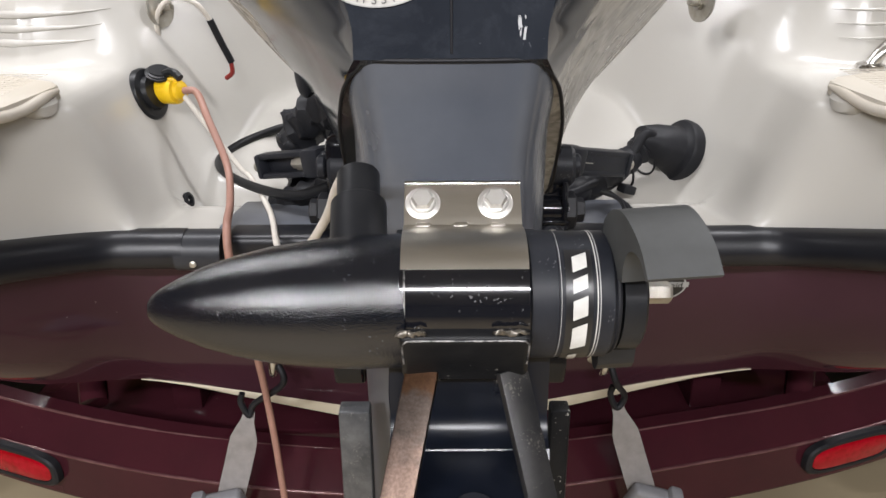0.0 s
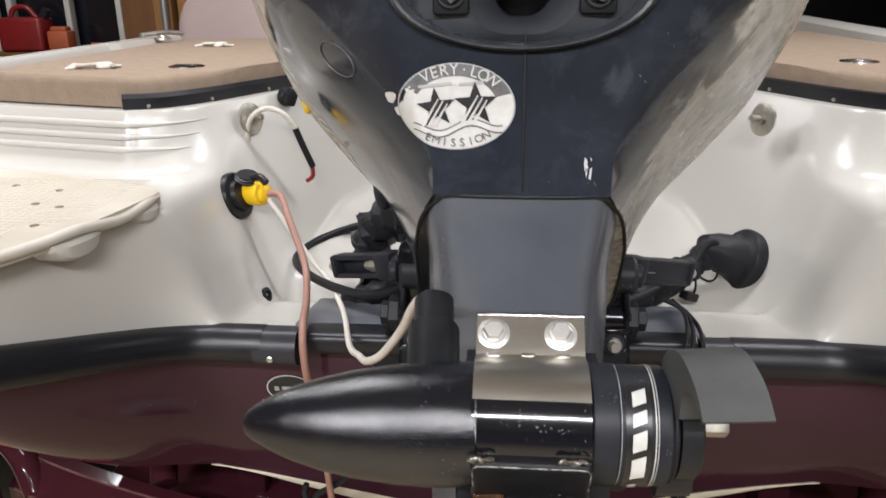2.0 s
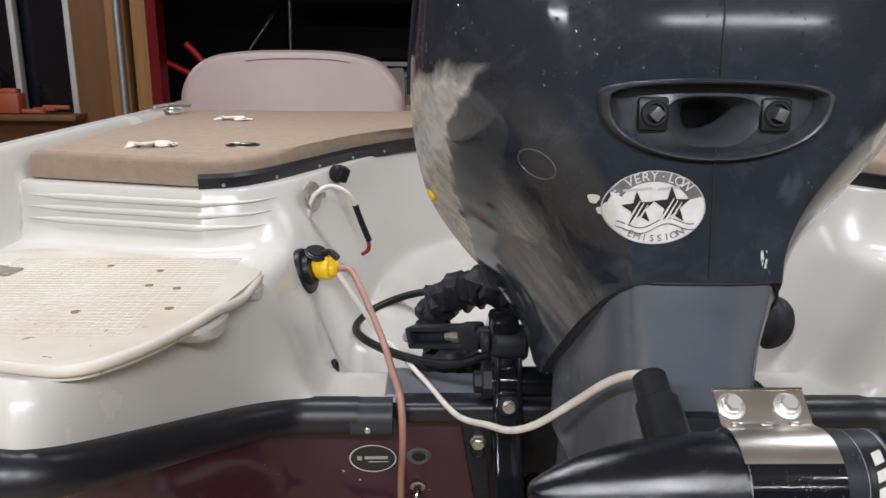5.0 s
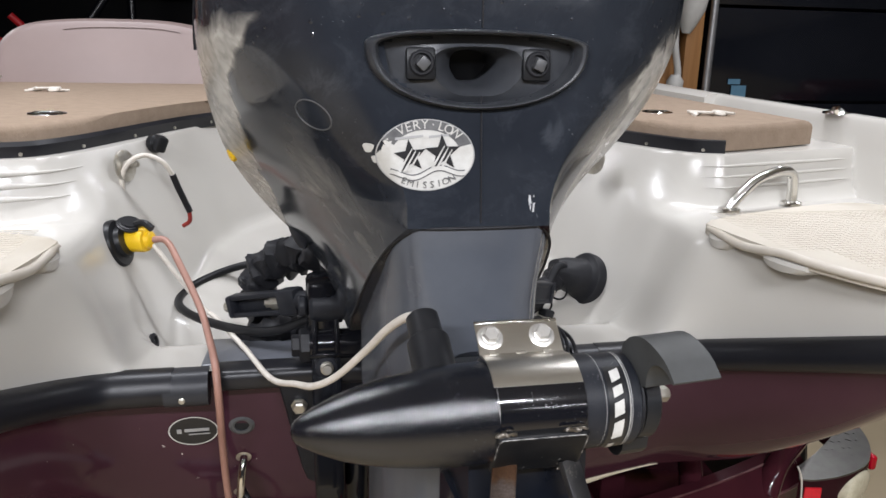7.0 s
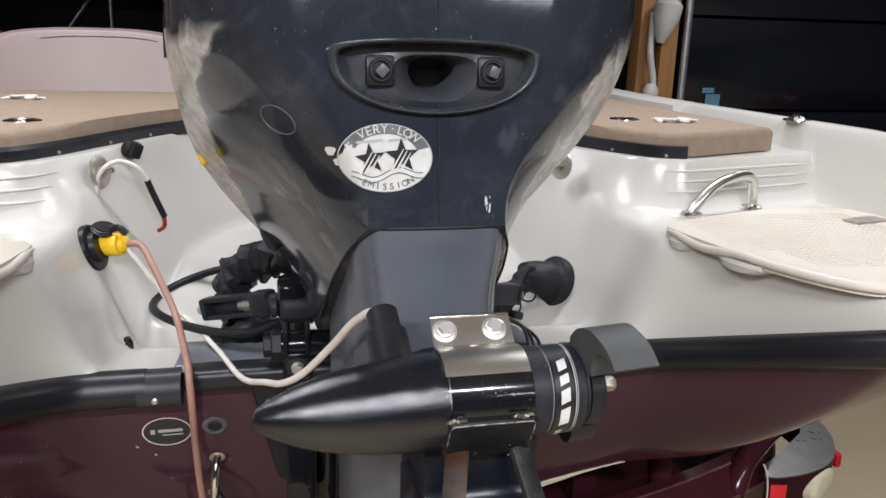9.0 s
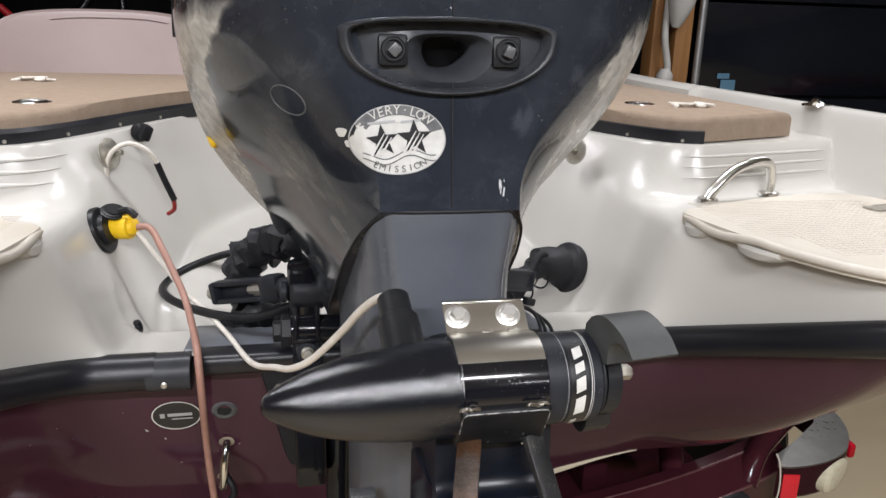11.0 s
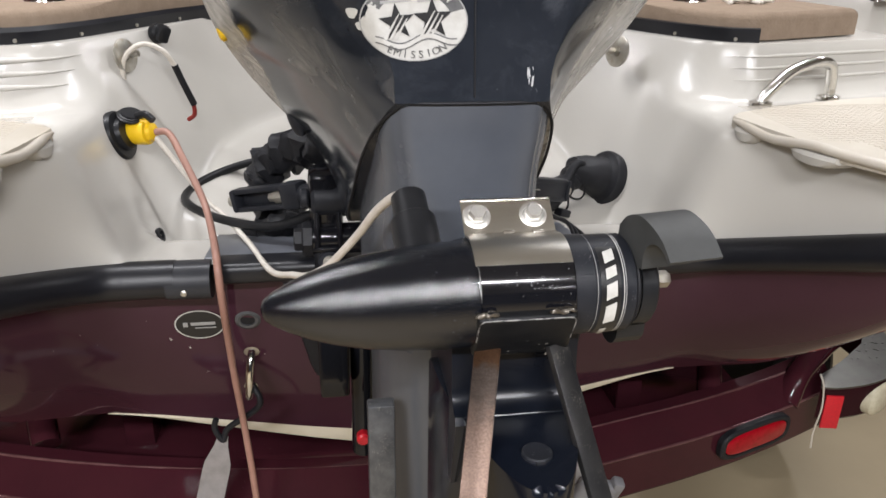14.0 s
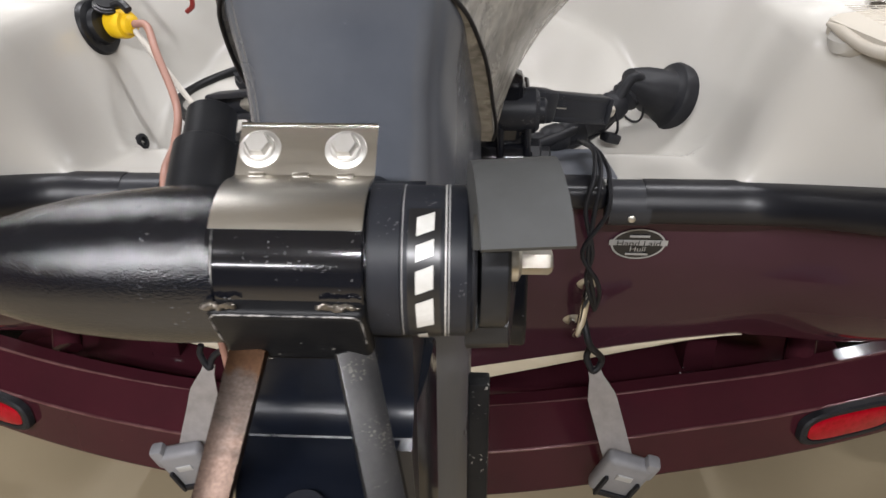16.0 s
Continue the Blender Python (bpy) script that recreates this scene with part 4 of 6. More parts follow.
                rings.append([o + Vector((sgn * a, 0, b)) for a, b in ((0.03, 0.0), (-0.004 - 0.006 * q, 0.0), (-0.006 - 0.009 * q, -0.006), (-0.004 - 0.008 * q, -0.008 - h * q * 0.8), (0.002, -0.010 - h * q), (0.03, -0.010 - h * q))])
            ring_loft(bm, rings)
            part("pad_lug", bm, gelcoat, pad)


pads()


def seat():
    prof = [(-0.372, 0.0), (-0.368, 0.07), (-0.335, 0.135), (-0.27, 0.178), (-0.15, 0.196), (0.0, 0.200), (0.15, 0.196), (0.27, 0.172), (0.33, 0.125), (0.366, 0.06), (0.372, 0.0)]
    pts = [(v.x, v.z) for v in curve([(x, 0, z) for x, z in prof], 4)]
    bm = bmesh.new()
    rings = []
    for y, k in ((2.445, 0.90), (2.45, 0.955), (2.465, 0.99), (2.49, 1.0), (2.55, 1.0), (2.575, 0.97), (2.585, 0.9)):
        rings.append([(-0.72 + x * k, y + 0.18 * z, 1.346 + z * (1 - (1 - k) * 0.9)) for x, z in pts])
    ring_loft(bm, rings)
    back = part("seat_back", bm, vinyl, boat, "mauve-brown vinyl seat back")
    bm = bmesh.new()
    hose(bm, [(-0.70 + x * 0.80, 2.446 + 0.18 * (z * 0.86), 1.346 + z * 0.875) for x, z in pts[14:-14:2]], 0.0016, 6, 3)
    part("piping", bm, vinyl, back)
    bm = bmesh.new()
    box(bm, (-0.72, 2.75, 1.37), (0.7, 0.42, 0.1), bevel=0.04, seg=3)
    part("seat_cushion", bm, vinyl, boat)


seat()


def deck_fittings():
    # folded white cord ties and recessed latches
    for i, (x, y, a) in enumerate(((-0.857, 1.50, 10), (-0.83, 2.10, -20), (0.80, 1.545, -8), (0.62, 2.15, 12))):
        c = thing("rope_tie", (x, y, 1.352), "small knotted white cord tie on the carpet", "cord", "cord ties on the rear deck")
        bm = bmesh.new()
        r = rz(0, 0, a)
        for k in range(4):
            p = [Vector((x, y, 1.354 + 0.0016 * k)) + r @ Vector(q) for q in ((-0.048, -0.026 + 0.016 * k, 0), (-0.01, 0.024 - 0.018 * k, 0.003), (0.02, -0.020 + 0.014 * k, 0.002), (0.048, 0.022 - 0.016 * k, 0.001))]
            hose(bm, p, 0.0034, 6, 4)
        part("loop", bm, white_cord, c)
    for x, y in ((-0.676, 1.54), (0.70, 1.62)):
        bm = bmesh.new()
        lathe(bm, (x, y, 1.350), (0, 0, 1), [(0, 0.038), (0.004, 0.037), (0.005, 0.030), (0.002, 0.028)], 28)
        box(bm, (x, y, 1.355), (0.05, 0.010, 0.004), bevel=0.0015)
        part("flush_latch", bm, chrome, boat, "round chrome flush latch")
    bm = bmesh.new()
    lathe(bm, (1.11, 1.50, 1.362), (0, 0, 1), [(0, 0.034), (0.004, 0.033), (0.006, 0.02), (0.011, 0.014), (0.013, 0.008)], 24)
    hose(bm, [(1.07, 1.45, 1.371), (1.095, 1.48, 1.377), (1.12, 1.515, 1.377), (1.14, 1.55, 1.371)], 0.006, 8)
    part("mooring_cleat", bm, chrome, boat, "chrome cleat on the gunwale")
    bm = bmesh.new()
    lathe(bm, (-1.06, 2.28, 1.36), (0, 0, 1), [(0, 0.026), (0.006, 0.025), (0.009, 0.015), (0.014, 0.012)], 20)
    hose(bm, [(-1.10, 2.22, 1.376), (-1.07, 2.27, 1.380), (-1.05, 2.31, 1.380), (-1.03, 2.36, 1.374)], 0.007, 8)
    part("mooring_cleat", bm, zinc, boat, "worn grey cleat on the gunwale")
    # grab rail
    bm = bmesh.new()
    hose(bm, [(0.679, 1.225, 1.196), (0.693, 1.227, 1.216), (0.735, 1.239, 1.248), (0.775, 1.250, 1.262), (0.815, 1.262, 1.266), (0.842, 1.269, 1.258), (0.852, 1.273, 1.230), (0.854, 1.274, 1.196)], 0.0115, 14, 8)
    rail = part("grab_rail", bm, satin_steel, boat, "bent polished stainless grab rail")
    for x, y in ((0.679, 1.225), (0.854, 1.274)):
        bm = bmesh.new()
        lathe(bm, (x, y, 1.192), (0, 0, 1), [(0, 0.023), (0.006, 0.022), (0.009, 0.015)], 20)
        part("rail_foot", bm, chrome, rail)
    # studs with round washers on the well walls
    for x, y, z, n in ((-0.526, 1.452, 1.258, (0.90, -0.40, 0.16)), (0.479, 1.452, 1.261, (-0.90, -0.40, 0.16))):
        nn = Vector(n).normalized()
        bm = bmesh.new()
        p = Vector((x, y, z))
        p = p + nn * 0.012
        lathe(bm, p - nn * 0.004, nn, [(0, 0.032), (0.003, 0.032), (0.004, 0.030), (0.004, 0.01)], 28)
        w = part("washer", bm, zinc, boat, "round grey steel washer")
        bm = bmesh.new()
        rod(bm, p - nn * 0.002, p + nn * 0.028, 0.006, 12, 0.001)
        lathe(bm, p + nn * 0.0, nn, [(0, 0.011), (0.008, 0.011)], 6)
        part("stud", bm, zinc, w)
    # well drain
    bm = bmesh.new()
    lathe(bm, (-0.462, 1.280, 0.951), (0.94, -0.12, 0.31), [(0, 0.014), (0.006, 0.014), (0.007, 0.008), (0.001, 0.007)], 18)
    part("drain", bm, rubber, boat, "small black drain fitting")


deck_fittings()


def hull_fittings():
    def on_hull(z):
        for k in range(60):
            u = k / 60
            if 0.967 * (1 - u) ** 2 + 0.80 * 2 * u * (1 - u) + 0.55 * u * u <= z:
                return 1.082 * (1 - u) ** 2 + 1.128 * 2 * u * (1 - u) + 1.262 * u * u
        return 1.25
    nrm = Vector((0, -1, -0.29)).normalized()
    up = Vector((0, -0.29, 1)).normalized()
    # through-hull fitting
    p = Vector((-0.294, on_hull(0.846), 0.846))
    bm = bmesh.new()
    lathe(bm, p - nrm * 0.02, nrm, [(0, 0.0225), (0.024, 0.0225), (0.027, 0.0175), (0.026, 0.013), (0.008, 0.012)], 28)
    outlet = part("outlet_fitting", bm, cap_grey, boat, "round grey through-hull outlet")
    bm = bmesh.new()
    lathe(bm, p + nrm * 0.001, nrm, [(0, 0.0135), (0.0025, 0.0135)], 24)
    part("bore", bm, rubber, outlet)
    # oval maker's badge, kept to plain bars
    c = Vector((-0.377, on_hull(0.842), 0.842))

    def oval(rx, ry, lift, mat, name, parent, inner=0.0, label=""):
        bm = bmesh.new()
        n = 40
        a = [c + nrm * lift + Vector((rx * math.cos(t * math.tau / n), 0, 0)) + up * (ry * math.sin(t * math.tau / n)) for t in range(n)]
        if inner:
            b = [c + nrm * lift + Vector(((rx - inner) * math.cos(t * math.tau / n), 0, 0)) + up * ((ry - inner) * math.sin(t * math.tau / n)) for t in range(n)]
            ring_loft(bm, [a, b], False)
        else:
            bm.faces.new([bm.verts.new(q) for q in a])
        return part(name, bm, mat, parent, label)
    badge = oval(0.0425, 0.034, 0.004, label_black, "badge", boat, label="black oval badge with a white rim")
    oval(0.0425, 0.034, 0.0046, label_white, "badge_rim", badge, 0.0022)
    bm = bmesh.new()
    box(bm, c + nrm * 0.005 + Vector((0.006, 0, 0.002)), (0.042, 0.0006, 0.0068), rz(16))
    box(bm, c + nrm * 0.005 + Vector((0.010, 0, -0.006)), (0.036, 0.0006, 0.0022), rz(16))
    box(bm, c + nrm * 0.005 + Vector((-0.024, 0, 0.001)), (0.008, 0.0006, 0.010), rz(16))
    part("badge_print", bm, label_grey, badge, smooth=False)
    # round maker's decal on the other side, plain shapes
    c = Vector((0.358, on_hull(0.862), 0.862))
    d = oval(0.040, 0.031, 0.004, label_black, "decal", boat, label="oval black and silver decal")
    oval(0.041, 0.032, 0.0046, label_grey, "decal_rim", d, 0.003)
    bm = bmesh.new()
    box(bm, c + nrm * 0.0052 + Vector((0, 0, 0.003)), (0.088, 0.0006, 0.011), rz(16))
    part("decal_band", bm, label_grey, d, smooth=False)
    bm = bmesh.new()
    letters(bm, "Hand Laid", 0.0165, c + nrm * 0.006 + up * 0.003, (1, 0, 0), up)
    part("decal_word", bm, label_black, d, smooth=False)
    bm = bmesh.new()
    letters(bm, "Hull", 0.0150, c + nrm * 0.006 - up * 0.009, (1, 0, 0), up)
    part("decal_word", bm, label_grey, d, smooth=False)
    for v, w in ((0.0175, 0.030), (-0.0205, 0.034)):
        bm = bmesh.new()
        box(bm, c + nrm * 0.0056 + up * v, (w, 0.0006, 0.0042), rz(16))
        part("decal_print", bm, label_grey, d, smooth=False)
    # transom eyes
    for x in (-0.300, 0.290):
        bm = bmesh.new()
        y = on_hull(0.72)
        hose(bm, [(x + 0.004, y + 0.02, 0.770), (x + 0.004, y - 0.028, 0.762), (x, y - 0.046, 0.735), (x - 0.004, y - 0.046, 0.695), (x - 0.008, y - 0.03, 0.668), (x - 0.008, y + 0.03, 0.660)], 0.0075, 12, 8)
        eye = part("transom_eye", bm, chrome, boat, "bent stainless transom eye")
        for z, dx in ((0.765, 0.004), (0.664, -0.008)):
            bm = bmesh.new()
            q = Vector((x + dx, on_hull(z) + 0.0, z))
            lathe(bm, q - nrm * 0.012, nrm, [(0, 0.017), (0.016, 0.017), (0.019, 0.010)], 20)
            part("washer", bm, zinc, eye)


hull_fittings()

# ---------------------------------------------------------------- outboard motor
motor = thing("outboard_motor", (0.005, 0.95, 0.45), "large weathered black outboard motor on the transom", "outboard motor")
CX = 0.008
# height: half-width, rear flat half-width, rear face, corner power, widest place
COWL = [(1.10, 0.128, 0.124, 0.916, 1.15, 0.96), (1.15, 0.140, 0.120, 0.856, 1.06, 0.97), (1.20, 0.178, 0.117, 0.795, 0.975, 1.03), (1.25, 0.229, 0.109, 0.735, 0.925, 1.045), (1.30, 0.264, 0.094, 0.675, 0.925, 1.027),
        (1.325, 0.278, 0.080, 0.640, 0.98, 1.013), (1.36, 0.293, 0.080, 0.6445, 1.075, 0.982), (1.41, 0.305, 0.098, 0.6510, 1.27, 0.954), (1.46, 0.312, 0.108, 0.6575, 1.55, 0.925), (1.52, 0.315, 0.122, 0.6630, 1.84, 0.899),
        (1.58, 0.310, 0.121, 0.6675, 2.07, 0.887), (1.65, 0.304, 0.110, 0.6765, 2.26, 0.881), (1.71, 0.275, 0.10, 0.705, 2.2, 0.88), (1.75, 0.225, 0.08, 0.79, 2.1, 0.88), (1.775, 0.12, 0.04, 0.86, 2.0, 0.885)]
LIP = 1.325       # the cowl's lower edge behind; below it the joint with the leg slopes forward


def eased(table):
    """The same table in steps of 5 mm with its corners rounded off; only the lip keeps its edge."""
    cols = np.array(table)
    rows = []
    for z in np.linspace(1.10, 1.775, 136):
        ks = np.linspace(-1, 1, 13)
        wts = (1 - ks * ks * 0.9) / (1 - ks * ks * 0.9).sum()
        near = min(0.035, 1.775 - z, z - 1.10)
        row = []
        for c in range(1, 6):
            h = near if c in (1, 4, 5) else min(near, abs(z - LIP))
            row.append(float((np.interp(z + ks * h, cols[:, 0], cols[:, c]) * wts).sum()))
        rows.append((float(z), *row))
    return rows


COWL = eased(COWL)
COWL_Z = np.array(COWL)


def cowl_at(z):
    return [float(np.interp(z, COWL_Z[:, 0], COWL_Z[:, c])) for c in range(1, 6)]


def cowl_section(z, n=22):
    a, w, y0, p, yc = cowl_at(z)
    w = min(w, a * 0.97)
    half = [(w * k / 14, y0) for k in range(15)]
    for k in range(1, n + 1):
        t = k / n * math.pi / 2
        half.append((w + (a - w) * math.sin(t) ** (2 / p), yc - (yc - y0) * math.cos(t) ** (2 / p)))
    yf = max(yc + 0.06, 1.30 if z > 1.3 else 1.30 - (1.3 - z) * 0.8)
    if z > 1.65:
        yf -= (z - 1.65) * 2.2
    for k in range(1, 9):
        t = k / 8 * math.pi / 2
        half.append((a * math.cos(t) ** 0.75, yc + (yf - yc) * math.sin(t) ** 0.75))
    return half


def cowl_face(x, z):
    """The rear face of the cowl at x and z."""
    a, w, y0, p, yc = cowl_at(z)
    s = abs(x - CX)
    if s <= w:
        return y0
    q = min(1.0, (s - w) / (a - w))
    return yc - (yc - y0) * (1 - q ** p) ** (1 / p)


def cowl():
    bm = bmesh.new()
    rings = []
    for z in list(np.linspace(1.10, 1.44, 69)) + list(np.linspace(1.445, 1.555, 28)) + list(np.linspace(1.56, 1.74, 19)) + [1.755, 1.768, 1.775]:
        half = cowl_section(z)
        ring = [Vector((CX + x, y, z)) for x, y in half] + [Vector((CX - x, y, z)) for x, y in half[-2:0:-1]]
        rings.append(ring)
    ring_loft(bm, rings)
    hole = []
    for f in bm.faces:
        c = f.calc_center_median()
        if c.y < 0.70 and len(f.verts) == 4:
            u = abs(c.x - CX) / (0.113 * 0.93)
            if u < 1:
                q = math.sqrt(1 - u * u)
                if 1.513 - 0.057 * q ** 0.85 < c.z < 1.513 + 0.0125 * q ** 0.75:
                    hole.append(f)
    bmesh.ops.delete(bm, geom=hole, context="FACES")
    body = part("cowl", bm, cowl_paint, motor, "black cowl with worn flanks and painted pale reflections")
    # middle seam
    bm = bmesh.new()
    pts = [Vector((CX + 0.001, cowl_face(CX, z) - 0.0004, z)) for z in np.linspace(1.33, 1.465, 12)]
    hose(bm, pts, 0.0011, 6, 2)
    part("seam", bm, rubber, body)
    bm = bmesh.new()
    pts = [Vector((CX + 0.001, cowl_face(CX, z) - 0.0004, z)) for z in np.linspace(1.535, 1.70, 14)]
    hose(bm, pts, 0.0011, 6, 2)
    part("seam", bm, rubber, body)
    # faint oval blanking plug and small yellow cap on the flank
    bm = bmesh.new()
    ring = []
    for k in range(33):
        u, v = 0.021 * math.cos(k * math.tau / 32), 0.013 * math.sin(k * math.tau / 32)
        x, z = -0.167 + u * 0.80 + v * 0.60, 1.440 - u * 0.60 + v * 0.80
        ring.append(Vector((x, cowl_face(x, z) - 0.0006, z)))
    hose(bm, ring, 0.0009, 5, 2)
    part("blanking_plug", bm, cap_grey, body)
    bm = bmesh.new()
    c = Vector((CX - cowl_at(1.359)[0] + 0.002, 0.983, 1.359))
    lathe(bm, c + Vector((0.02, 0, 0)), (-1, -0.3, -0.35), [(0, 0.011), (0.017, 0.011), (0.02, 0.008)], 16)
    part("yellow_cap", bm, yellow, body, "small yellow cap")
    # vertical joint of the cowl halves on the flank
    bm = bmesh.new()
    pts = []
    for z in np.linspace(1.50, 1.68, 12):
        a = cowl_at(z)[0]
        pts.append(Vector((CX - a - 0.0005, 0.905 + (z - 1.5) * 0.10, z)))
    hose(bm, pts, 0.004, 6, 3)
    part("joint", bm, rubber, body)


    # added solid black piece that stands for the dark hollow under the cowl's edge
    bm = bmesh.new()
    rings = []
    for k in range(11):
        u = k / 10 * 2 - 1
        q = max(0.05, (1 - u * u) ** 0.5)
        o = Vector((-0.186 - 0.010 * u, 1.045 + 0.065 * u, 1.236 + 0.026 * u))
        rings.append([o + Vector((0.016 * q * math.cos(a), 0, 0.014 * q * math.sin(a))) for a in np.linspace(0, math.tau, 17)[:-1]])
    ring_loft(bm, rings)
    part("edge_hollow", bm, rubber, body)


cowl()


def rear_vent():
    yb = 0.657
    hw = 0.1205
    zc = 1.5055

    def outline(k):
        """A lens: flat brow above, deep curve below; k scales it about its middle."""
        pts = []
        for i in range(64):
            t = i / 64 * math.tau
            x, sn = math.cos(t), math.sin(t)
            z = 0.010 + (0.0175 * abs(sn) ** 0.75 if sn > 0 else -0.0655 * abs(sn) ** 0.85)
            pts.append((CX - 0.003 + x * hw * k, zc + z * (1 - (1 - k) * (1.0 if sn < 0 else 1.6))))
        return pts

    def face(x):
        return cowl_face(x, zc) * 0.5 + yb * 0.5

    bm = bmesh.new()
    rings = [[Vector((x, face(x) + out, z)) for x, z in outline(k)] for k, out in ((1.0, 0.006), (0.996, -0.002), (0.985, -0.0075), (0.967, -0.0115), (0.945, -0.0135), (0.92, -0.0125), (0.90, -0.0085), (0.885, -0.002), (0.872, 0.010))]
    ring_loft(bm, rings, False)
    bez = part("vent_bezel", bm, grey_plastic, motor, "dark grey moulded lifting handle surround")

    # dish with a funnel in the middle
    def throat(hx, z0, z1, y):
        pts = []
        for i in range(64):
            t = i / 64 * math.tau
            c, sn = math.cos(t), math.sin(t)
            u = math.copysign(abs(c) ** 0.6, c)
            v = math.copysign(abs(sn) ** 0.6, sn)
            taper = 1.0 if v > 0 else 1.0 + 0.30 * v
            pts.append(Vector((CX - 0.002 + u * hx * taper, y, (z0 + z1) / 2 + v * (z1 - z0) / 2)))
        return pts
    bm = bmesh.new()
    edge = [Vector((x, face(x) + 0.010, z)) for x, z in outline(0.875)]
    ring_loft(bm, [edge, throat(0.055, 1.462, 1.517, yb + 0.0085), throat(0.050, 1.464, 1.5155, yb + 0.0070), throat(0.045, 1.467, 1.5140, yb + 0.011), throat(0.027, 1.475, 1.5120, yb + 0.030), throat(0.023, 1.477, 1.5110, yb + 0.075)], False)
    part("vent_dish", bm, grey_plastic, motor, "dish with a dark air intake")
    bm = bmesh.new()
    bm.faces.new([bm.verts.new(p) for p in throat(0.024, 1.476, 1.5115, yb + 0.074)])
    part("throat", bm, rubber, bez)
    for sgn, x in ((-1, -0.056), (1, 0.070)):
        z = 1.496
        bm = bmesh.new()
        box(bm, (x, yb + 0.008, z + 0.001), (0.032, 0.010, 0.034), rz(-8), bevel=0.004)
        plate = part("screw_plate", bm, black_plastic, bez)
        bm = bmesh.new()
        lathe(bm, (x, yb + 0.004, z + 0.002), (0, -1, 0.1), [(0, 0.0135), (0.003, 0.0135), (0.0045, 0.012), (0.0045, 0.010), (0.001, 0.0095)], 24)
        part("screw_seat", bm, rubber, plate)
        bm = bmesh.new()
        box(bm, (x + 0.001, yb - 0.001, z + 0.002), (0.0115, 0.012, 0.0125), rz(0, 42 if sgn < 0 else 22, 0), bevel=0.0015)
        part("square_bolt", bm, cap_grey, plate, "square-headed grey bolt")


rear_vent()


def emission_label():
    cx, cz = -0.0515, 1.4035
    rx, ry = 0.0530, 0.0375

    def at(x, z, lift):
        X, Z = cx + x, cz + z
        return Vector((X, cowl_face(X, Z) - lift, Z))
    # the oval with its torn left edge
    bm = bmesh.new()
    n, rings = 56, []
    for k in (0.02, 0.15, 0.3, 0.45, 0.6, 0.7, 0.8, 0.9, 1.0):
        ring = []
        for i in range(n):
            t = i / n * math.tau
            r = k
            torn = max(0.0, 1 - abs((t - 2.95) / 0.34))
            if k == 1.0 and torn > 0:
                r = 1.0 - 0.22 * torn * (0.6 + 0.4 * math.sin(i * 5.1))
            ring.append(at(rx * r * math.cos(t), ry * r * math.sin(t), 0.0012))
        rings.append(ring)
    vs = ring_loft(bm, rings, False)
    bm.faces.new(vs[0])
    lab = part("emission_label", bm, label_white, motor, "torn white oval emission label with two stars")
    # black border band at the top
    bm = bmesh.new()
    ring_loft(bm, [[at(rx * k * math.cos(t), ry * k * math.sin(t), 0.0017) for t in np.linspace(0.32, 2.72, 30)] for k in (0.99, 0.70)], False, False)
    part("label_band", bm, label_dark, lab)
    bm = bmesh.new()
    ring_loft(bm, [[at(rx * k * math.cos(t), ry * k * math.sin(t), 0.0018) for t in np.linspace(0, math.tau, 60)] for k in (1.0, 0.975)], False, False)
    part("label_border", bm, label_grey, lab)

    def arc_text(text, mid, span, k, size, mat, name, inward):
        bm = bmesh.new()
        for i, ch in enumerate(text):
            if ch == " ":
                continue
            t = mid + span * (0.5 - i / (len(text) - 1)) * (1 if not inward else -1)
            p = at(rx * k * math.cos(t), ry * k * math.sin(t), 0.0)
            tx, tz = -rx * math.sin(t), ry * math.cos(t)
            if not inward:
                tx, tz = -tx, -tz
            al = Vector((tx, 0, tz)).normalized()
            letters(bm, ch, size, p, al, Vector((0, -1, 0)).cross(al) * -1 if False else Vector((-al.z, 0, al.x)), 0.0026)
        return part(name, bm, mat, lab, smooth=False)
    arc_text("VERY\u00b7LOW", 1.50, 1.42, 0.845, 0.0140, label_white, "label_word", False)
    arc_text("EMISSION", -1.52, 1.25, 0.84, 0.0105, label_dark, "label_word", True)

    def star(x, z, r, tilt):
        bm = bmesh.new()
        c = bm.verts.new(at(x, z, 0.0024))
        vs = []
        for i in range(10):
            q = r if i % 2 == 0 else r * 0.42
            t = math.pi / 2 + i * math.pi / 5 + tilt
            vs.append(bm.verts.new(at(x + q * math.cos(t), z + q * math.sin(t), 0.0024)))
        for i in range(10):
            bm.faces.new((c, vs[i], vs[(i + 1) % 10]))
        part("star", bm, label_black, lab)
        bm = bmesh.new()
        for i in range(3):
            a0 = at(x - 0.012 + 0.005 * i, z - 0.016, 0.0029)
            a1 = at(x + 0.002 + 0.004 * i, z + 0.008 - 0.002 * i, 0.0029)
            d = Vector((0.0011, 0, -0.0004))
            bm.faces.new([bm.verts.new(q) for q in (a0 - d, a0 + d * 1.4, a1 + d * 0.4, a1 - d * 0.4)])
        part("star_stripes", bm, label_white, lab, smooth=False)
    star(-0.017, -0.001, 0.018, 0.12)
    star(0.018, 0.002, 0.020, 0.05)
    # ribbon below the stars
    bm = bmesh.new()
    xs = np.linspace(-0.038, 0.042, 26)
    ring_loft(bm, [[at(x, -0.0185 + 0.004 * math.sin(x * 120) + x * 0.08 + o, 0.0021) for x in xs] for o in (0.0035, -0.0035)], False, False)
    part("ribbon", bm, label_dark, lab)
    bm = bmesh.new()
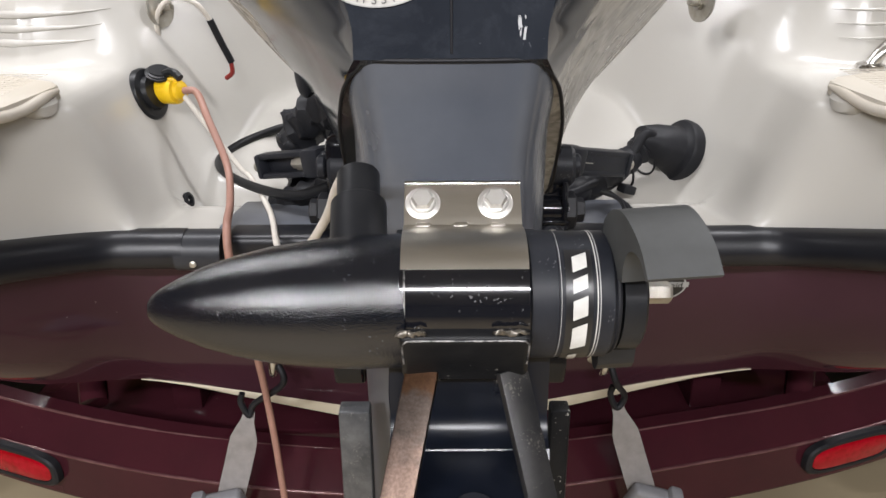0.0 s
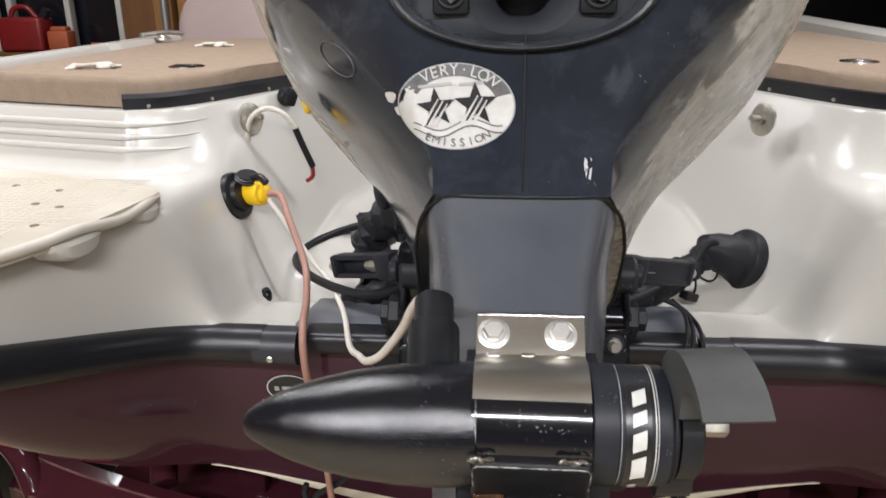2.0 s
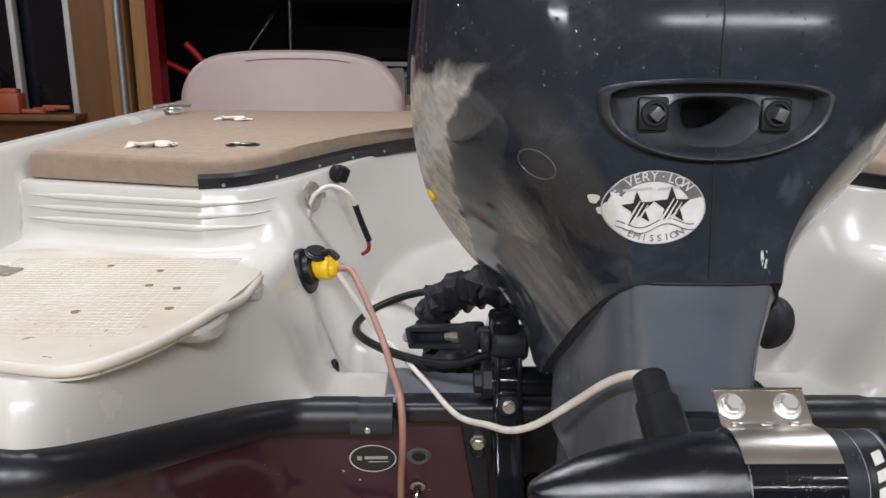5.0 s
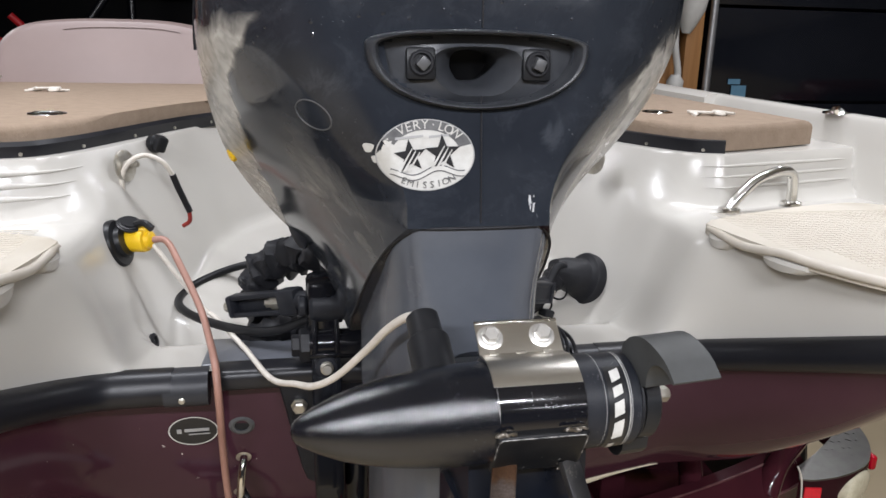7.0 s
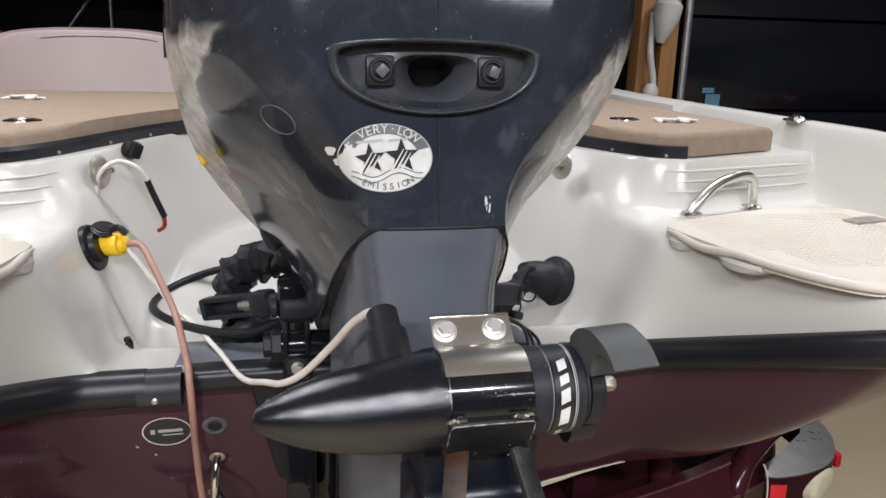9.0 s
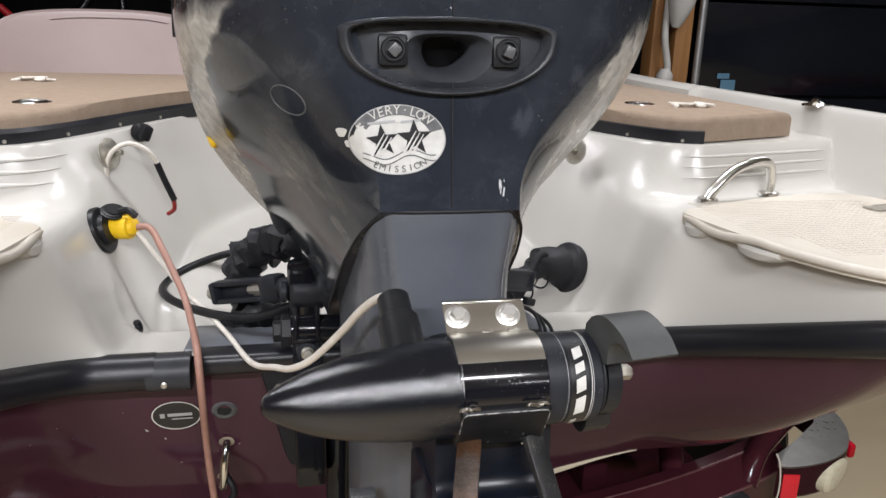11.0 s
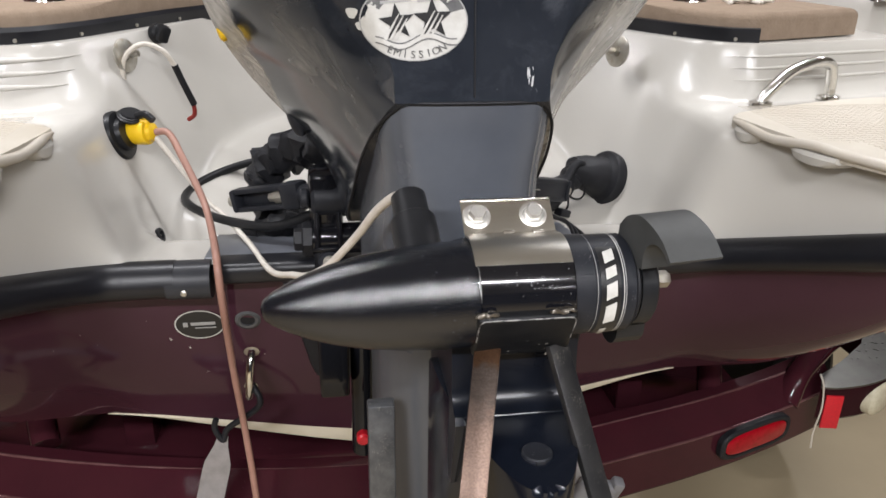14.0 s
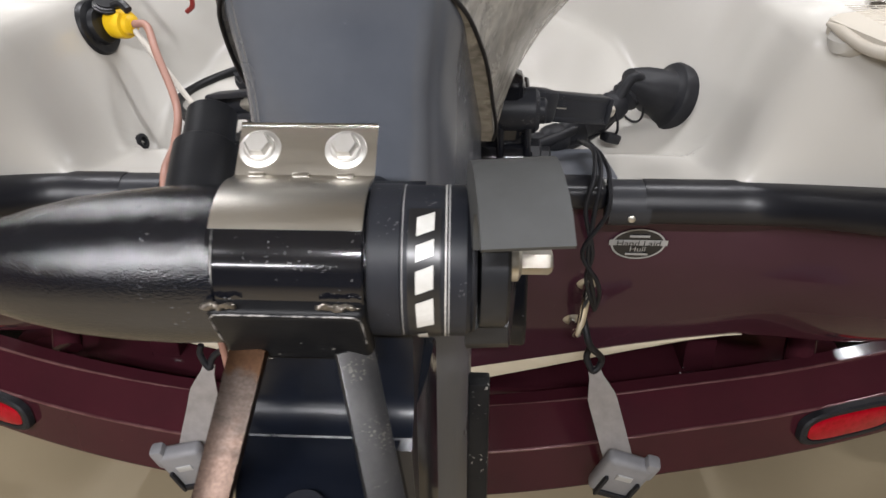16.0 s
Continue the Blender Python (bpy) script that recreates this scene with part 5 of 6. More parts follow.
    ring_loft(bm, [[at(x, -0.0185 + 0.004 * math.sin(x * 120) + x * 0.08 + o, 0.0026) for x in xs] for o in (0.0022, -0.0022)], False, False)
    part("ribbon_face", bm, label_white, lab)
    # small print, unreadable
    bm = bmesh.new()
    for x, z, w in ((-0.018, 0.0185, 0.03), (0.014, 0.0200, 0.022)):
        ring_loft(bm, [[at(x + w * (k - 0.5), z + 0.1 * w * (k - 0.5) + o, 0.0022) for k in (0, 0.5, 1)] for o in (0.0013, -0.0013)], False, False)
    part("small_print", bm, label_grey, lab)
    # scraps of label stuck beside it
    for x, z, r in ((-0.060, 0.006, 0.0052), (-0.052, -0.006, 0.0042)):
        bm = bmesh.new()
        ring = [at(x + r * (1 + 0.25 * math.sin(3 * t)) * math.cos(t), z + r * 1.2 * (1 + 0.2 * math.cos(2 * t)) * math.sin(t), 0.0015) for t in np.linspace(0, math.tau, 14)[:-1]]
        bm.faces.new([bm.verts.new(p) for p in ring])
        part("label_scrap", bm, label_white, lab)


emission_label()


def leg():
    # charcoal cover behind the trolling motor: flat behind, flared flanks, cut off along the sloping joint
    flank = [(0.0, -0.0035), (0.030, -0.0030), (0.052, -0.0012), (0.0655, 0.0015), (0.0735, 0.0065), (0.0785, 0.0135), (0.0865, 0.024), (0.0970, 0.047), (0.1062, 0.084), (0.112, 0.118), (0.118, 0.18), (0.123, 0.25), (0.108, 0.32)]
    plan = [(max(0.0, v.x), v.y) for v in curve([(x, y, 0) for x, y in flank], 4)]
    bm = bmesh.new()
    rings = []
    for k in range(25):
        t = k / 24
        ring = []
        for x, y in plan:
            top = min(1.3225, 1.3225 - 0.83 * (y - 0.002))
            z = top + (1.03 - top) * t
            pinch = 1 - 0.12 * smooth01((1.325 - z) / 0.10)
            ring.append(Vector((CX + 0.001 + x * pinch, 0.644 + y + 0.012 * (1.325 - z), z)))
        rings.append(ring + [Vector((2 * (CX + 0.001) - p.x, p.y, p.z)) for p in ring[:0:-1]])
    ring_loft(bm, rings)
    part("leg_cover", bm, mid_cover, motor, "smooth charcoal cover of the motor leg")
    bm = bmesh.new()
    rings = []
    for z in np.linspace(0.50, 1.12, 12):
        ring = [(0, -0.030), (0.045, -0.028), (0.060, -0.019), (0.070, -0.003), (0.084, 0.022), (0.095, 0.046), (0.098, 0.062), (0.098, 0.24), (0.06, 0.30)]
        narrow = 1 - 0.17 * smooth01((z - 1.02) / 0.09)
        pts = [Vector((CX + 0.003 + x * narrow, 0.660 + 0.06 * (1.05 - z) + y, z)) for x, y in ring]
        rings.append(pts + [Vector((2 * (CX + 0.003) - p.x, p.y, p.z)) for p in pts[:0:-1]])
    ring_loft(bm, rings)
    part("leg_trunk", bm, trunk_grey, motor, "scuffed dark grey trunk of the motor leg")
    # rubber gasket in the joint under the cowl
    bm = bmesh.new()
    g = [(x + 0.0012, y - 0.0016, min(1.3245, 1.3245 - 0.83 * (y - 0.002))) for x, y in plan if y < 0.27]
    g = [Vector((CX + 0.001 - x, 0.644 + y, z)) for x, y, z in g[:0:-1]] + [Vector((CX + 0.001 + x, 0.644 + y, z)) for x, y, z in g]
    hose(bm, g, 0.0019, 8, 2)
    part("gasket", bm, rubber, motor)
    # glossy black foot of the leg: a ledge with a rounded nose that the struts straddle
    half = [(v.x, v.y) for v in curve([(0.0, 0.338, 0), (0.011, 0.342, 0), (0.022, 0.354, 0), (0.031, 0.371, 0), (0.038, 0.390, 0), (0.044, 0.412, 0), (0.051, 0.445, 0), (0.062, 0.500, 0), (0.066, 0.560, 0)], 4)]
    outline = [(0.020 + x, y) for x, y in half] + [(0.020 - x, y) for x, y in half[:0:-1]]
    bm = bmesh.new()
    slab(bm, outline, 0.90, 1.083, bevel=0.0085, seg=4)
    fair = part("leg_ledge", bm, fairing_black, motor, "glossy black ledge with a rounded nose")
    bm = bmesh.new()
    back = [(0.600, 1.00), (0.600, 1.19), (0.476, 1.19), (0.468, 1.14), (0.465, 1.110)] + [(0.465 - 0.020 * (1 - math.cos(a)), 1.104 - 0.020 * math.sin(a)) for a in np.linspace(0.1, math.pi / 2, 8)] + [(0.440, 1.078), (0.46, 1.00)]
    ring_loft(bm, [[Vector((0.020 + x, y, z)) for y, z in back] for x in (-0.058, -0.055, 0.055, 0.058)])
    part("leg_shin", bm, shin_black, motor, "flat glossy black back of the leg")
    bm = bmesh.new()
    lathe(bm, (0.0215, 0.3865, 1.0825), (0, 0, 1), [(0, 0.0130), (0.0030, 0.0130), (0.0042, 0.0118), (0.0036, 0.0100)], 30)
    part("plug", bm, black_cast, fair)
    bm = bmesh.new()
    box(bm, (0.0215, 0.3738, 1.0838), (0.0080, 0.0026, 0.0028), bevel=0.0006)
    part("plug_slot", bm, rubber, fair)
    bm = bmesh.new()
    box(bm, (CX + 0.006, 0.60, 0.93), (0.085, 0.14, 0.50), rz(-14), bevel=0.03, seg=4)
    part("lower_leg", bm, black_gloss, motor)
    # side plates of the leg
    for x, w, mat, lab in ((-0.091, 0.032, spattered, "spattered grey steel side plate"), (0.1195, 0.020, plate_black, "black steel side plate")):
        bm = bmesh.new()
        box(bm, (x, 0.632, 0.772), (w, 0.022, 0.40), rz(-4), bevel=0.0025)
        part("side_plate", bm, mat, motor, lab)


leg()


def mount():
    # transom plate and clamp brackets
    bm = bmesh.new()
    box(bm, (-0.02, 1.182, 0.9405), (0.67, 0.175, 0.05), rz(-8.5), bevel=0.006)
    part("transom_plate", bm, plate_grey, motor, "grey metal plate on top of the transom")
    bm = bmesh.new()
    box(bm, (-0.02, 1.076, 0.964), (0.63, 0.058, 0.036), bevel=0.012, seg=3)
    part("transom_edge", bm, rub_black, motor)
    bm = bmesh.new()
    face = [(-0.226, 0.955), (-0.190, 0.735), (-0.181, 0.702), (-0.170, 0.694), (0.140, 0.694), (0.152, 0.702), (0.161, 0.735), (0.196, 0.955)]
    ring_loft(bm, [[Vector((x * k, 1.074 + (0.897 - z) * 0.415 + d, z)) for x, z in face] for k, d in ((0.985, 0.0), (1.0, 0.004), (1.0, 0.045))])
    part("jack_plate", bm, black_cast, motor, "black jack plate bolted to the transom")
    for z, r, mat, lab in ((0.905, 0.0125, zinc, "zinc bolt head"), (0.878, 0.0115, rubber, "")):
        bm = bmesh.new()
        y = 1.073 + (0.897 - z) * 0.415
        lathe(bm, (-0.192, y, z), (0, -1, -0.25), [(0, r * 1.15), (0.004, r * 1.15), (0.005, r)] + ([(0.012, r), (0.014, r * 0.8)] if lab else [(0.003, r * 0.8)]), 6 if lab else 20)
        part("plate_bolt" if lab else "bolt_hole", bm, mat, motor, lab)
    bm = bmesh.new()
    lathe(bm, (-0.102, 0.955, 0.702), (0, -1, 0), [(0, 0.011), (0.014, 0.011), (0.017, 0.008)], 20)
    part("red_cap", bm, reflector_red, motor, "small red plastic cap")
    for sgn in (-1, 1):
        x = CX + sgn * 0.153
        bm = bmesh.new()
        ring = [(1.18, 1.10), (1.10, 1.09), (1.06, 1.03), (1.035, 0.97), (0.99, 0.88), (0.968, 0.80), (0.978, 0.762), (1.05, 0.762), (1.11, 0.80), (1.14, 0.92), (1.20, 1.0), (1.24, 1.06)]
        ring_loft(bm, [[Vector((x + d, y, z)) for y, z in ring] for d in (-0.0245, 0.0245)])
        bmesh.ops.bevel(bm, geom=list(bm.edges), offset=0.007, segments=3, profile=0.5, affect="EDGES")
        br = part("clamp_bracket", bm, black_gloss, motor, "black cast clamp bracket")
        bm = bmesh.new()
        lathe(bm, (x, 1.040, 0.985), (0, -1, 0.25), [(0, 0.011), (0.012, 0.011), (0.014, 0.0077), (0.026, 0.0073)], 16)
        part("bolt", bm, zinc, br)
        # rounded boss above, with a ridge across the web and a rib down its side
        bm = bmesh.new()
        rod(bm, (x - 0.026, 1.090, 1.078), (x + 0.034, 1.090, 1.078), 0.031, 26, 0.006)
        rod(bm, (x - sgn * -0.030, 1.090, 1.078), (x + sgn * 0.044, 1.090, 1.078), 0.018, 20, 0.003)
        part("pivot_boss", bm, black_cast, br)
        bm = bmesh.new()
        hose(bm, [(x - 0.024, 1.052, 1.002), (x - 0.012, 1.044, 1.006), (x + 0.012, 1.044, 1.006), (x + 0.024, 1.052, 1.002)], 0.0055, 10, 6)
        for d in (-0.018, 0.018):
            hose(bm, [(x + d, 1.060, 1.062), (x + d, 1.050, 1.035), (x + d, 1.046, 1.008)], 0.005, 10, 6)
        part("web_rib", bm, black_gloss, br)
        bm = bmesh.new()
        lathe(bm, (x, 1.043, 0.985), (0, -1, 0.25), [(0, 0.0185), (0.004, 0.0185), (0.006, 0.016)], 24)
        part("bolt_seat", bm, black_cast, br)
    bm = bmesh.new()
    rod(bm, (-0.175, 1.072, 1.014), (0.190, 1.072, 1.014), 0.026, 24, 0.004)
    part("tilt_tube", bm, black_gloss, motor)
    bm = bmesh.new()
    rod(bm, (-0.096, 1.02, 0.86), (-0.098, 1.05, 0.60), 0.021, 20, 0.004)
    part("tilt_cylinder", bm, black_gloss, motor)
    for x, d in ((-0.172, -1), (0.182, 1)):
        bm = bmesh.new()
        lathe(bm, (x, 1.072, 1.014), (d, 0, 0), [(0, 0.029), (0.014, 0.029), (0.017, 0.025), (0.017, 0.019), (0.028, 0.019), (0.030, 0.016)], 6)
        part("tube_nut", bm, rubber, motor)
    # steering ram to either side
    for sgn in (-1, 1):
        bm = bmesh.new()
        y = 1.185
        p, q = Vector((sgn * 0.185, 1.140, 1.070)), Vector((sgn * 0.305, 1.238, 1.030))
        d = (q - p).normalized()
        side = d.cross(Vector((0, 0, 1))).normalized()
        top = side.cross(d)
        rot = Matrix((d, side, top)).transposed()
        for k in (-1, 1):
            box(bm, (p + q) / 2 + side * 0.0 + top * 0.0165 * k, ((q - p).length, 0.026, 0.0095), rot, bevel=0.003)
        box(bm, (p + q) / 2 + side * 0.009, ((q - p).length, 0.006, 0.030), rot, bevel=0.002)
        box(bm, q, (0.012, 0.032, 0.042), rot, bevel=0.005)
        box(bm, p + d * 0.020, (0.044, 0.036, 0.048), rot, bevel=0.008)
        rod(bm, p - d * 0.05, p + d * 0.01, 0.017, 18, 0.003)
        ram = part("steering_ram", bm, black_cast, motor, "black forked steering link")
        bm = bmesh.new()
        lathe(bm, p + d * 0.044, d, [(0, 0.0125), (0.020, 0.0125), (0.022, 0.009), (0.034, 0.0085)], 6)
        part("brass_nut", bm, zinc, ram, "dull yellowish hex nut")
        bm = bmesh.new()
        box(bm, (sgn * 0.15, 1.105, 1.075), (0.050, 0.075, 0.10), bevel=0.012)
        part("ram_bracket", bm, black_gloss, ram)
        bm = bmesh.new()
        rod(bm, (sgn * 0.305, 1.238, 1.030), (sgn * 0.319, 1.250, 1.024), 0.010, 14)
        part("ram_tip", bm, zinc, ram)


mount()


def hoses():
    bm = bmesh.new()
    hose(bm, [(-0.17, 1.15, 1.03), (-0.25, 1.18, 0.998), (-0.36, 1.28, 0.985), (-0.425, 1.375, 0.99), (-0.40, 1.47, 1.0), (-0.30, 1.53, 1.02), (-0.15, 1.5, 1.04), (-0.05, 1.42, 1.06)], 0.0085, 12, 10)
    tagged(part("control_hose", bm, hose_black, base=(-0.3, 1.4, 0.97)), "black hose looped through the motor well", "hose")
    # ribbed rigging boot
    bm = bmesh.new()
    random.seed(7)
    hose(bm, [(-0.03, 1.13, 1.115), (-0.10, 1.18, 1.130), (-0.165, 1.235, 1.128), (-0.215, 1.285, 1.105), (-0.252, 1.325, 1.065), (-0.268, 1.345, 1.015), (-0.25, 1.33, 0.97), (-0.20, 1.285, 0.948)], 0.035, 22, 14, radii=lambda t: 0.033 + 0.005 * math.sin(t * 61) + 0.004 * math.sin(t * 103 + 1))
    for v in bm.verts:
        v.co += Vector((noise.noise(v.co * 38), noise.noise(v.co * 38 + Vector((7, 0, 0))), noise.noise(v.co * 38 + Vector((0, 9, 0))))) * 0.013 + Vector((noise.noise(v.co * 95), 0, noise.noise(v.co * 95 + Vector((4, 0, 0))))) * 0.006
    tagged(part("rigging_boot", bm, rubber, base=(-0.22, 1.4, 0.9)), "wrinkled black rigging boot in the well", "boot")
    bm = bmesh.new()
    hose(bm, [(-0.30, 1.27, 0.935), (-0.22, 1.26, 0.965), (-0.14, 1.26, 0.95)], 0.03, 14, 10, radii=lambda t: 0.03 + 0.004 * math.sin(t * 40))
    tagged(part("cable_sleeve", bm, rubber, base=(-0.22, 1.26, 0.93)), "wrinkled black cable sleeve on the well floor", "sleeve")
    # right-hand boot and cable bundle
    b = thing("cable_boot", (0.478, 1.385, 0.95), "black rubber cable boot on the well wall", "boot")
    n = Vector((-0.90, -0.24, 0.36)).normalized()
    p = Vector((0.447, 1.384, 1.003))
    bm = bmesh.new()
    lathe(bm, p, n, [(-0.030, 0.058), (0.010, 0.060), (0.015, 0.057), (0.017, 0.050), (0.021, 0.044), (0.034, 0.040), (0.048, 0.039), (0.064, 0.033), (0.080, 0.026), (0.096, 0.019)], 40)
    for v in bm.verts:
        k = max(0.0, (v.co - p).dot(n) - 0.014) / 0.1
        v.co += Vector((noise.noise(v.co * 34), noise.noise(v.co * 34 + Vector((6, 0, 0))), noise.noise(v.co * 34 + Vector((0, 3, 0))))) * 0.008 * min(1.0, k * 1.6)
    part("flange", bm, rubber, b)
    q = p + n * 0.075
    bm = bmesh.new()
    hose(bm, [q, Vector((0.352, 1.352, 1.008)), Vector((0.30, 1.315, 0.985)), Vector((0.24, 1.28, 0.966)), Vector((0.17, 1.24, 0.95))], 0.024, 16, 10, radii=lambda t: 0.024 + 0.0025 * math.sin(t * 43) + 0.0015 * math.sin(t * 97))
    part("sleeve", bm, rubber, b)
    random.seed(3)
    for i in range(7):
        bm = bmesh.new()
        o = Vector((0.0, random.uniform(-0.018, 0.018), random.uniform(-0.022, 0.022)))
        q = p + n * 0.06
        hose(bm, [q + o * 0.7, q + n * 0.03 + o * 0.9, Vector((0.33, 1.345, 0.985)) + o, Vector((0.25, 1.285, 0.962)) + o, Vector((0.15, 1.23, 0.945)) + o], 0.0095, 10, 5)
        part("cable", bm, rubber, b)


hoses()


def loose_wires():
    w = thing("wire_bundle", (0.28, 1.03, 0.80), "thin black wires hanging over the transom edge", "wire")
    for dx, dy in ((0.0, 0.0), (0.008, -0.006), (-0.006, 0.004)):
        bm = bmesh.new()
        hose(bm, [(0.275 + dx, 1.22, 0.985), (0.284 + dx, 1.12, 1.005 + dy), (0.280 + dx * 1.5, 1.045, 1.00), (0.274 + dx * 2, 1.030 + dy, 0.955), (0.271 - dx, 1.034, 0.89), (0.280 + dx, 1.045 + dy, 0.84), (0.290 + dx, 1.06, 0.80), (0.296, 1.075, 0.765)], 0.0034, 8, 6)
        part("wire", bm, rubber, w)
    t = thing("cable_tie", (0.33, 1.26, 0.95), "black cable tie looped round the sleeve", "cable tie")
    for c, r in ((Vector((0.325, 1.340, 0.984)), 0.034), (Vector((0.372, 1.376, 0.998)), 0.033)):
        bm = bmesh.new()
        ax = Vector((0.75, 0.5, 0.25)).normalized()
        a, b, _ = basis(ax)
        hose(bm, [c + a * r * math.cos(k * math.tau / 14) + b * r * 1.15 * math.sin(k * math.tau / 14) for k in range(15)], 0.0022, 6, 3)
        part("loop", bm, rubber, t)
    bm = bmesh.new()
    box(bm, (0.335, 1.315, 0.955), (0.03, 0.022, 0.016), rz(0, 20, 30), bevel=0.003)
    part("tail", bm, rubber, t)


loose_wires()


# ---------------------------------------------------------------- trolling motor on its bracket
troll = thing("trolling_motor", (0.0, 0.468, 1.152), "black electric trolling motor clamped across the outboard leg", "trolling motor")
AY, AZ, AR = 0.468, 1.199, 0.0445
AXIS = Vector((1, 0.035, -0.012)).normalized()
A0 = Vector((0.0, AY, AZ))


def along(x):
    return A0 + AXIS * x


def trolling_motor():
    bm = bmesh.new()
    prof = [(-0.200, 0.002), (-0.1985, 0.0065), (-0.196, 0.0095), (-0.190, 0.0135), (-0.178, 0.0195), (-0.160, 0.0268), (-0.140, 0.0325), (-0.115, 0.0378), (-0.085, 0.0415), (-0.055, 0.0436), (-0.0245, AR), (-0.0235, AR - 0.001), (-0.023, AR - 0.003)]
    droop = (AXIS + Vector((0, 0.004, 0.028))).normalized()      # the nose hangs a little and is a shade fatter than the can
    lathe(bm, A0 + Vector((0, -0.001, -0.0024)), droop, [(x, r * (1.055 if r < AR - 0.002 or x < -0.03 else 1.03)) for x, r in prof[:-1]] + prof[-1:], 64)
    part("nose_cone", bm, black_paint, troll, "black pointed nose housing")
    bm = bmesh.new()
    lathe(bm, A0, AXIS, [(-0.0252, AR - 0.0006), (-0.0250, AR + 0.0012), (-0.0240, AR + 0.0012), (-0.0238, AR - 0.0006)], 72, False)
    part("worn_seam", bm, worn_rim, troll)
    bm = bmesh.new()
    lathe(bm, A0, AXIS, [(-0.023, AR - 0.003), (0.058, AR - 0.003)], 56)
    part("motor_can", bm, black_paint, troll)
    bm = bmesh.new()
    lathe(bm, A0, AXIS, [(0.056, AR - 0.004), (0.057, AR - 0.0006), (0.074, AR - 0.0004), (0.0745, AR - 0.001), (0.1100, AR - 0.001), (0.1125, AR - 0.0035), (0.1125, 0.02)], 56)
    tail = part("tail_housing", bm, black_cast, troll, "matt black rear housing")
    # white pin stripes round the housing
    for x in (0.0985, 0.1003):
        bm = bmesh.new()
        lathe(bm, A0, AXIS, [(x, AR - 0.0006), (x + 0.0007, AR - 0.0006)], 56, False)
        part("pin_stripe", bm, label_grey if x > 0.099 else label_white, tail)
    bm = bmesh.new()
    lathe(bm, A0, AXIS, [(0.0755, AR - 0.0007), (0.0759, AR - 0.0007)], 56, False)
    part("pin_stripe", bm, label_grey, tail)

    # the maker's lettering, kept to plain slanted blocks that run round the housing
    def skin(x, t, lift):
        a, b, d = basis(AXIS)
        ang = t
        return A0 + AXIS * x + (Vector((0, -math.cos(ang), math.sin(ang)))) * (AR - 0.001 + lift)
    bm = bmesh.new()
    ring_loft(bm, [[skin(x, t, 0.0006) for t in np.linspace(-1.05, 1.20, 26)] for x in (0.0800, 0.0975)], False, False)
    part("name_plate", bm, label_black, tail)
    for t0, w, x0, x1 in ((-1.02, 0.36, 0.0845, 0.0900), (-0.46, 0.43, 0.0845, 0.0940), (0.09, 0.29, 0.0845, 0.0940), (0.49, 0.20, 0.0845, 0.0940), (0.80, 0.25, 0.0845, 0.0940)):
        bm = bmesh.new()
        rows = []
        for x in np.linspace(x0, x1, 6):
            sl = (x - x0) * 9.0
            rows.append([bm.verts.new(skin(x, t0 + sl + w * k, 0.0012)) for k in (0, 0.25, 0.5, 0.75, 1)])
        for i in range(5):
            for j in range(4):
                bm.faces.new((rows[i][j], rows[i][j + 1], rows[i + 1][j + 1], rows[i + 1][j]))
        part("name_block", bm, label_white, tail, smooth=False)
    # propeller
    bm = bmesh.new()
    lathe(bm, A0, AXIS, [(0.112, 0.018), (0.1125, 0.0405), (0.114, 0.0415), (0.1155, 0.0405), (0.116, 0.018)], 44)
    part("back_plate", bm, rubber, troll)
    prop = bmesh.new()
    lathe(prop, A0, AXIS, [(0.117, 0.02), (0.118, 0.0385), (0.132, 0.0385), (0.134, 0.036), (0.134, 0.012)], 44)
    hub = part("propeller", prop, black_plastic, troll, "grey composite weedless propeller")
    for turn in (0, 1):
        bm = bmesh.new()
        rings = []
        outer = [(v.x, v.y) for v in curve([(0.478, 1.250, 0), (0.466, 1.262, 0), (0.447, 1.2690, 0), (0.426, 1.2675, 0), (0.407, 1.261, 0), (0.392, 1.2495, 0)], 5)]
        under = [(v.x, v.y) for v in curve([(0.394, 1.2470, 0), (0.405, 1.2535, 0), (0.417, 1.2545, 0), (0.428, 1.249, 0), (0.433, 1.238, 0), (0.4325, 1.2265, 0)], 5)]
        under += [(0.445, 1.2235), (0.470, 1.2255), (0.479, 1.238)]
        for x in np.linspace(0.1115, 0.1545 if not turn else 0.137, 6):
            f = (x - 0.1115) / 0.043
            ring = []
            for k, (y, z) in enumerate(outer + under):
                lean = (0.463 - y) * 0.10
                yy, zz = y - AY, z - AZ
                if turn:
                    yy, zz = -yy, -zz
                ring.append(Vector((x + lean, AY + yy, AZ + zz + 0.003 * f)))
            rings.append(ring)
        ring_loft(bm, rings)
        part("blade", bm, prop_grey if not turn else black_plastic, hub, "curved grey propeller blade")
    bm = bmesh.new()
    lathe(bm, A0, AXIS, [(0.134, 0.012), (0.140, 0.012), (0.142, 0.0085)], 28)
    lathe(bm, A0, AXIS, [(0.142, 0.0078), (0.158, 0.0078), (0.160, 0.006)], 6)
    part("prop_nut", bm, zinc, hub, "dull steel propeller nut")
    # shaft stub on which the white cable ends
    bm = bmesh.new()
    rod(bm, (-0.060, 0.500, 1.200), (-0.0635, 0.552, 1.232), 0.0215, 28, 0.001)
    rod(bm, (-0.063, 0.545, 1.2275), (-0.0655, 0.578, 1.2475), 0.0170, 24, 0.0012)
    stub = part("shaft_stub", bm, black_plastic, troll, "cut black shaft tube")
    bm = bmesh.new()
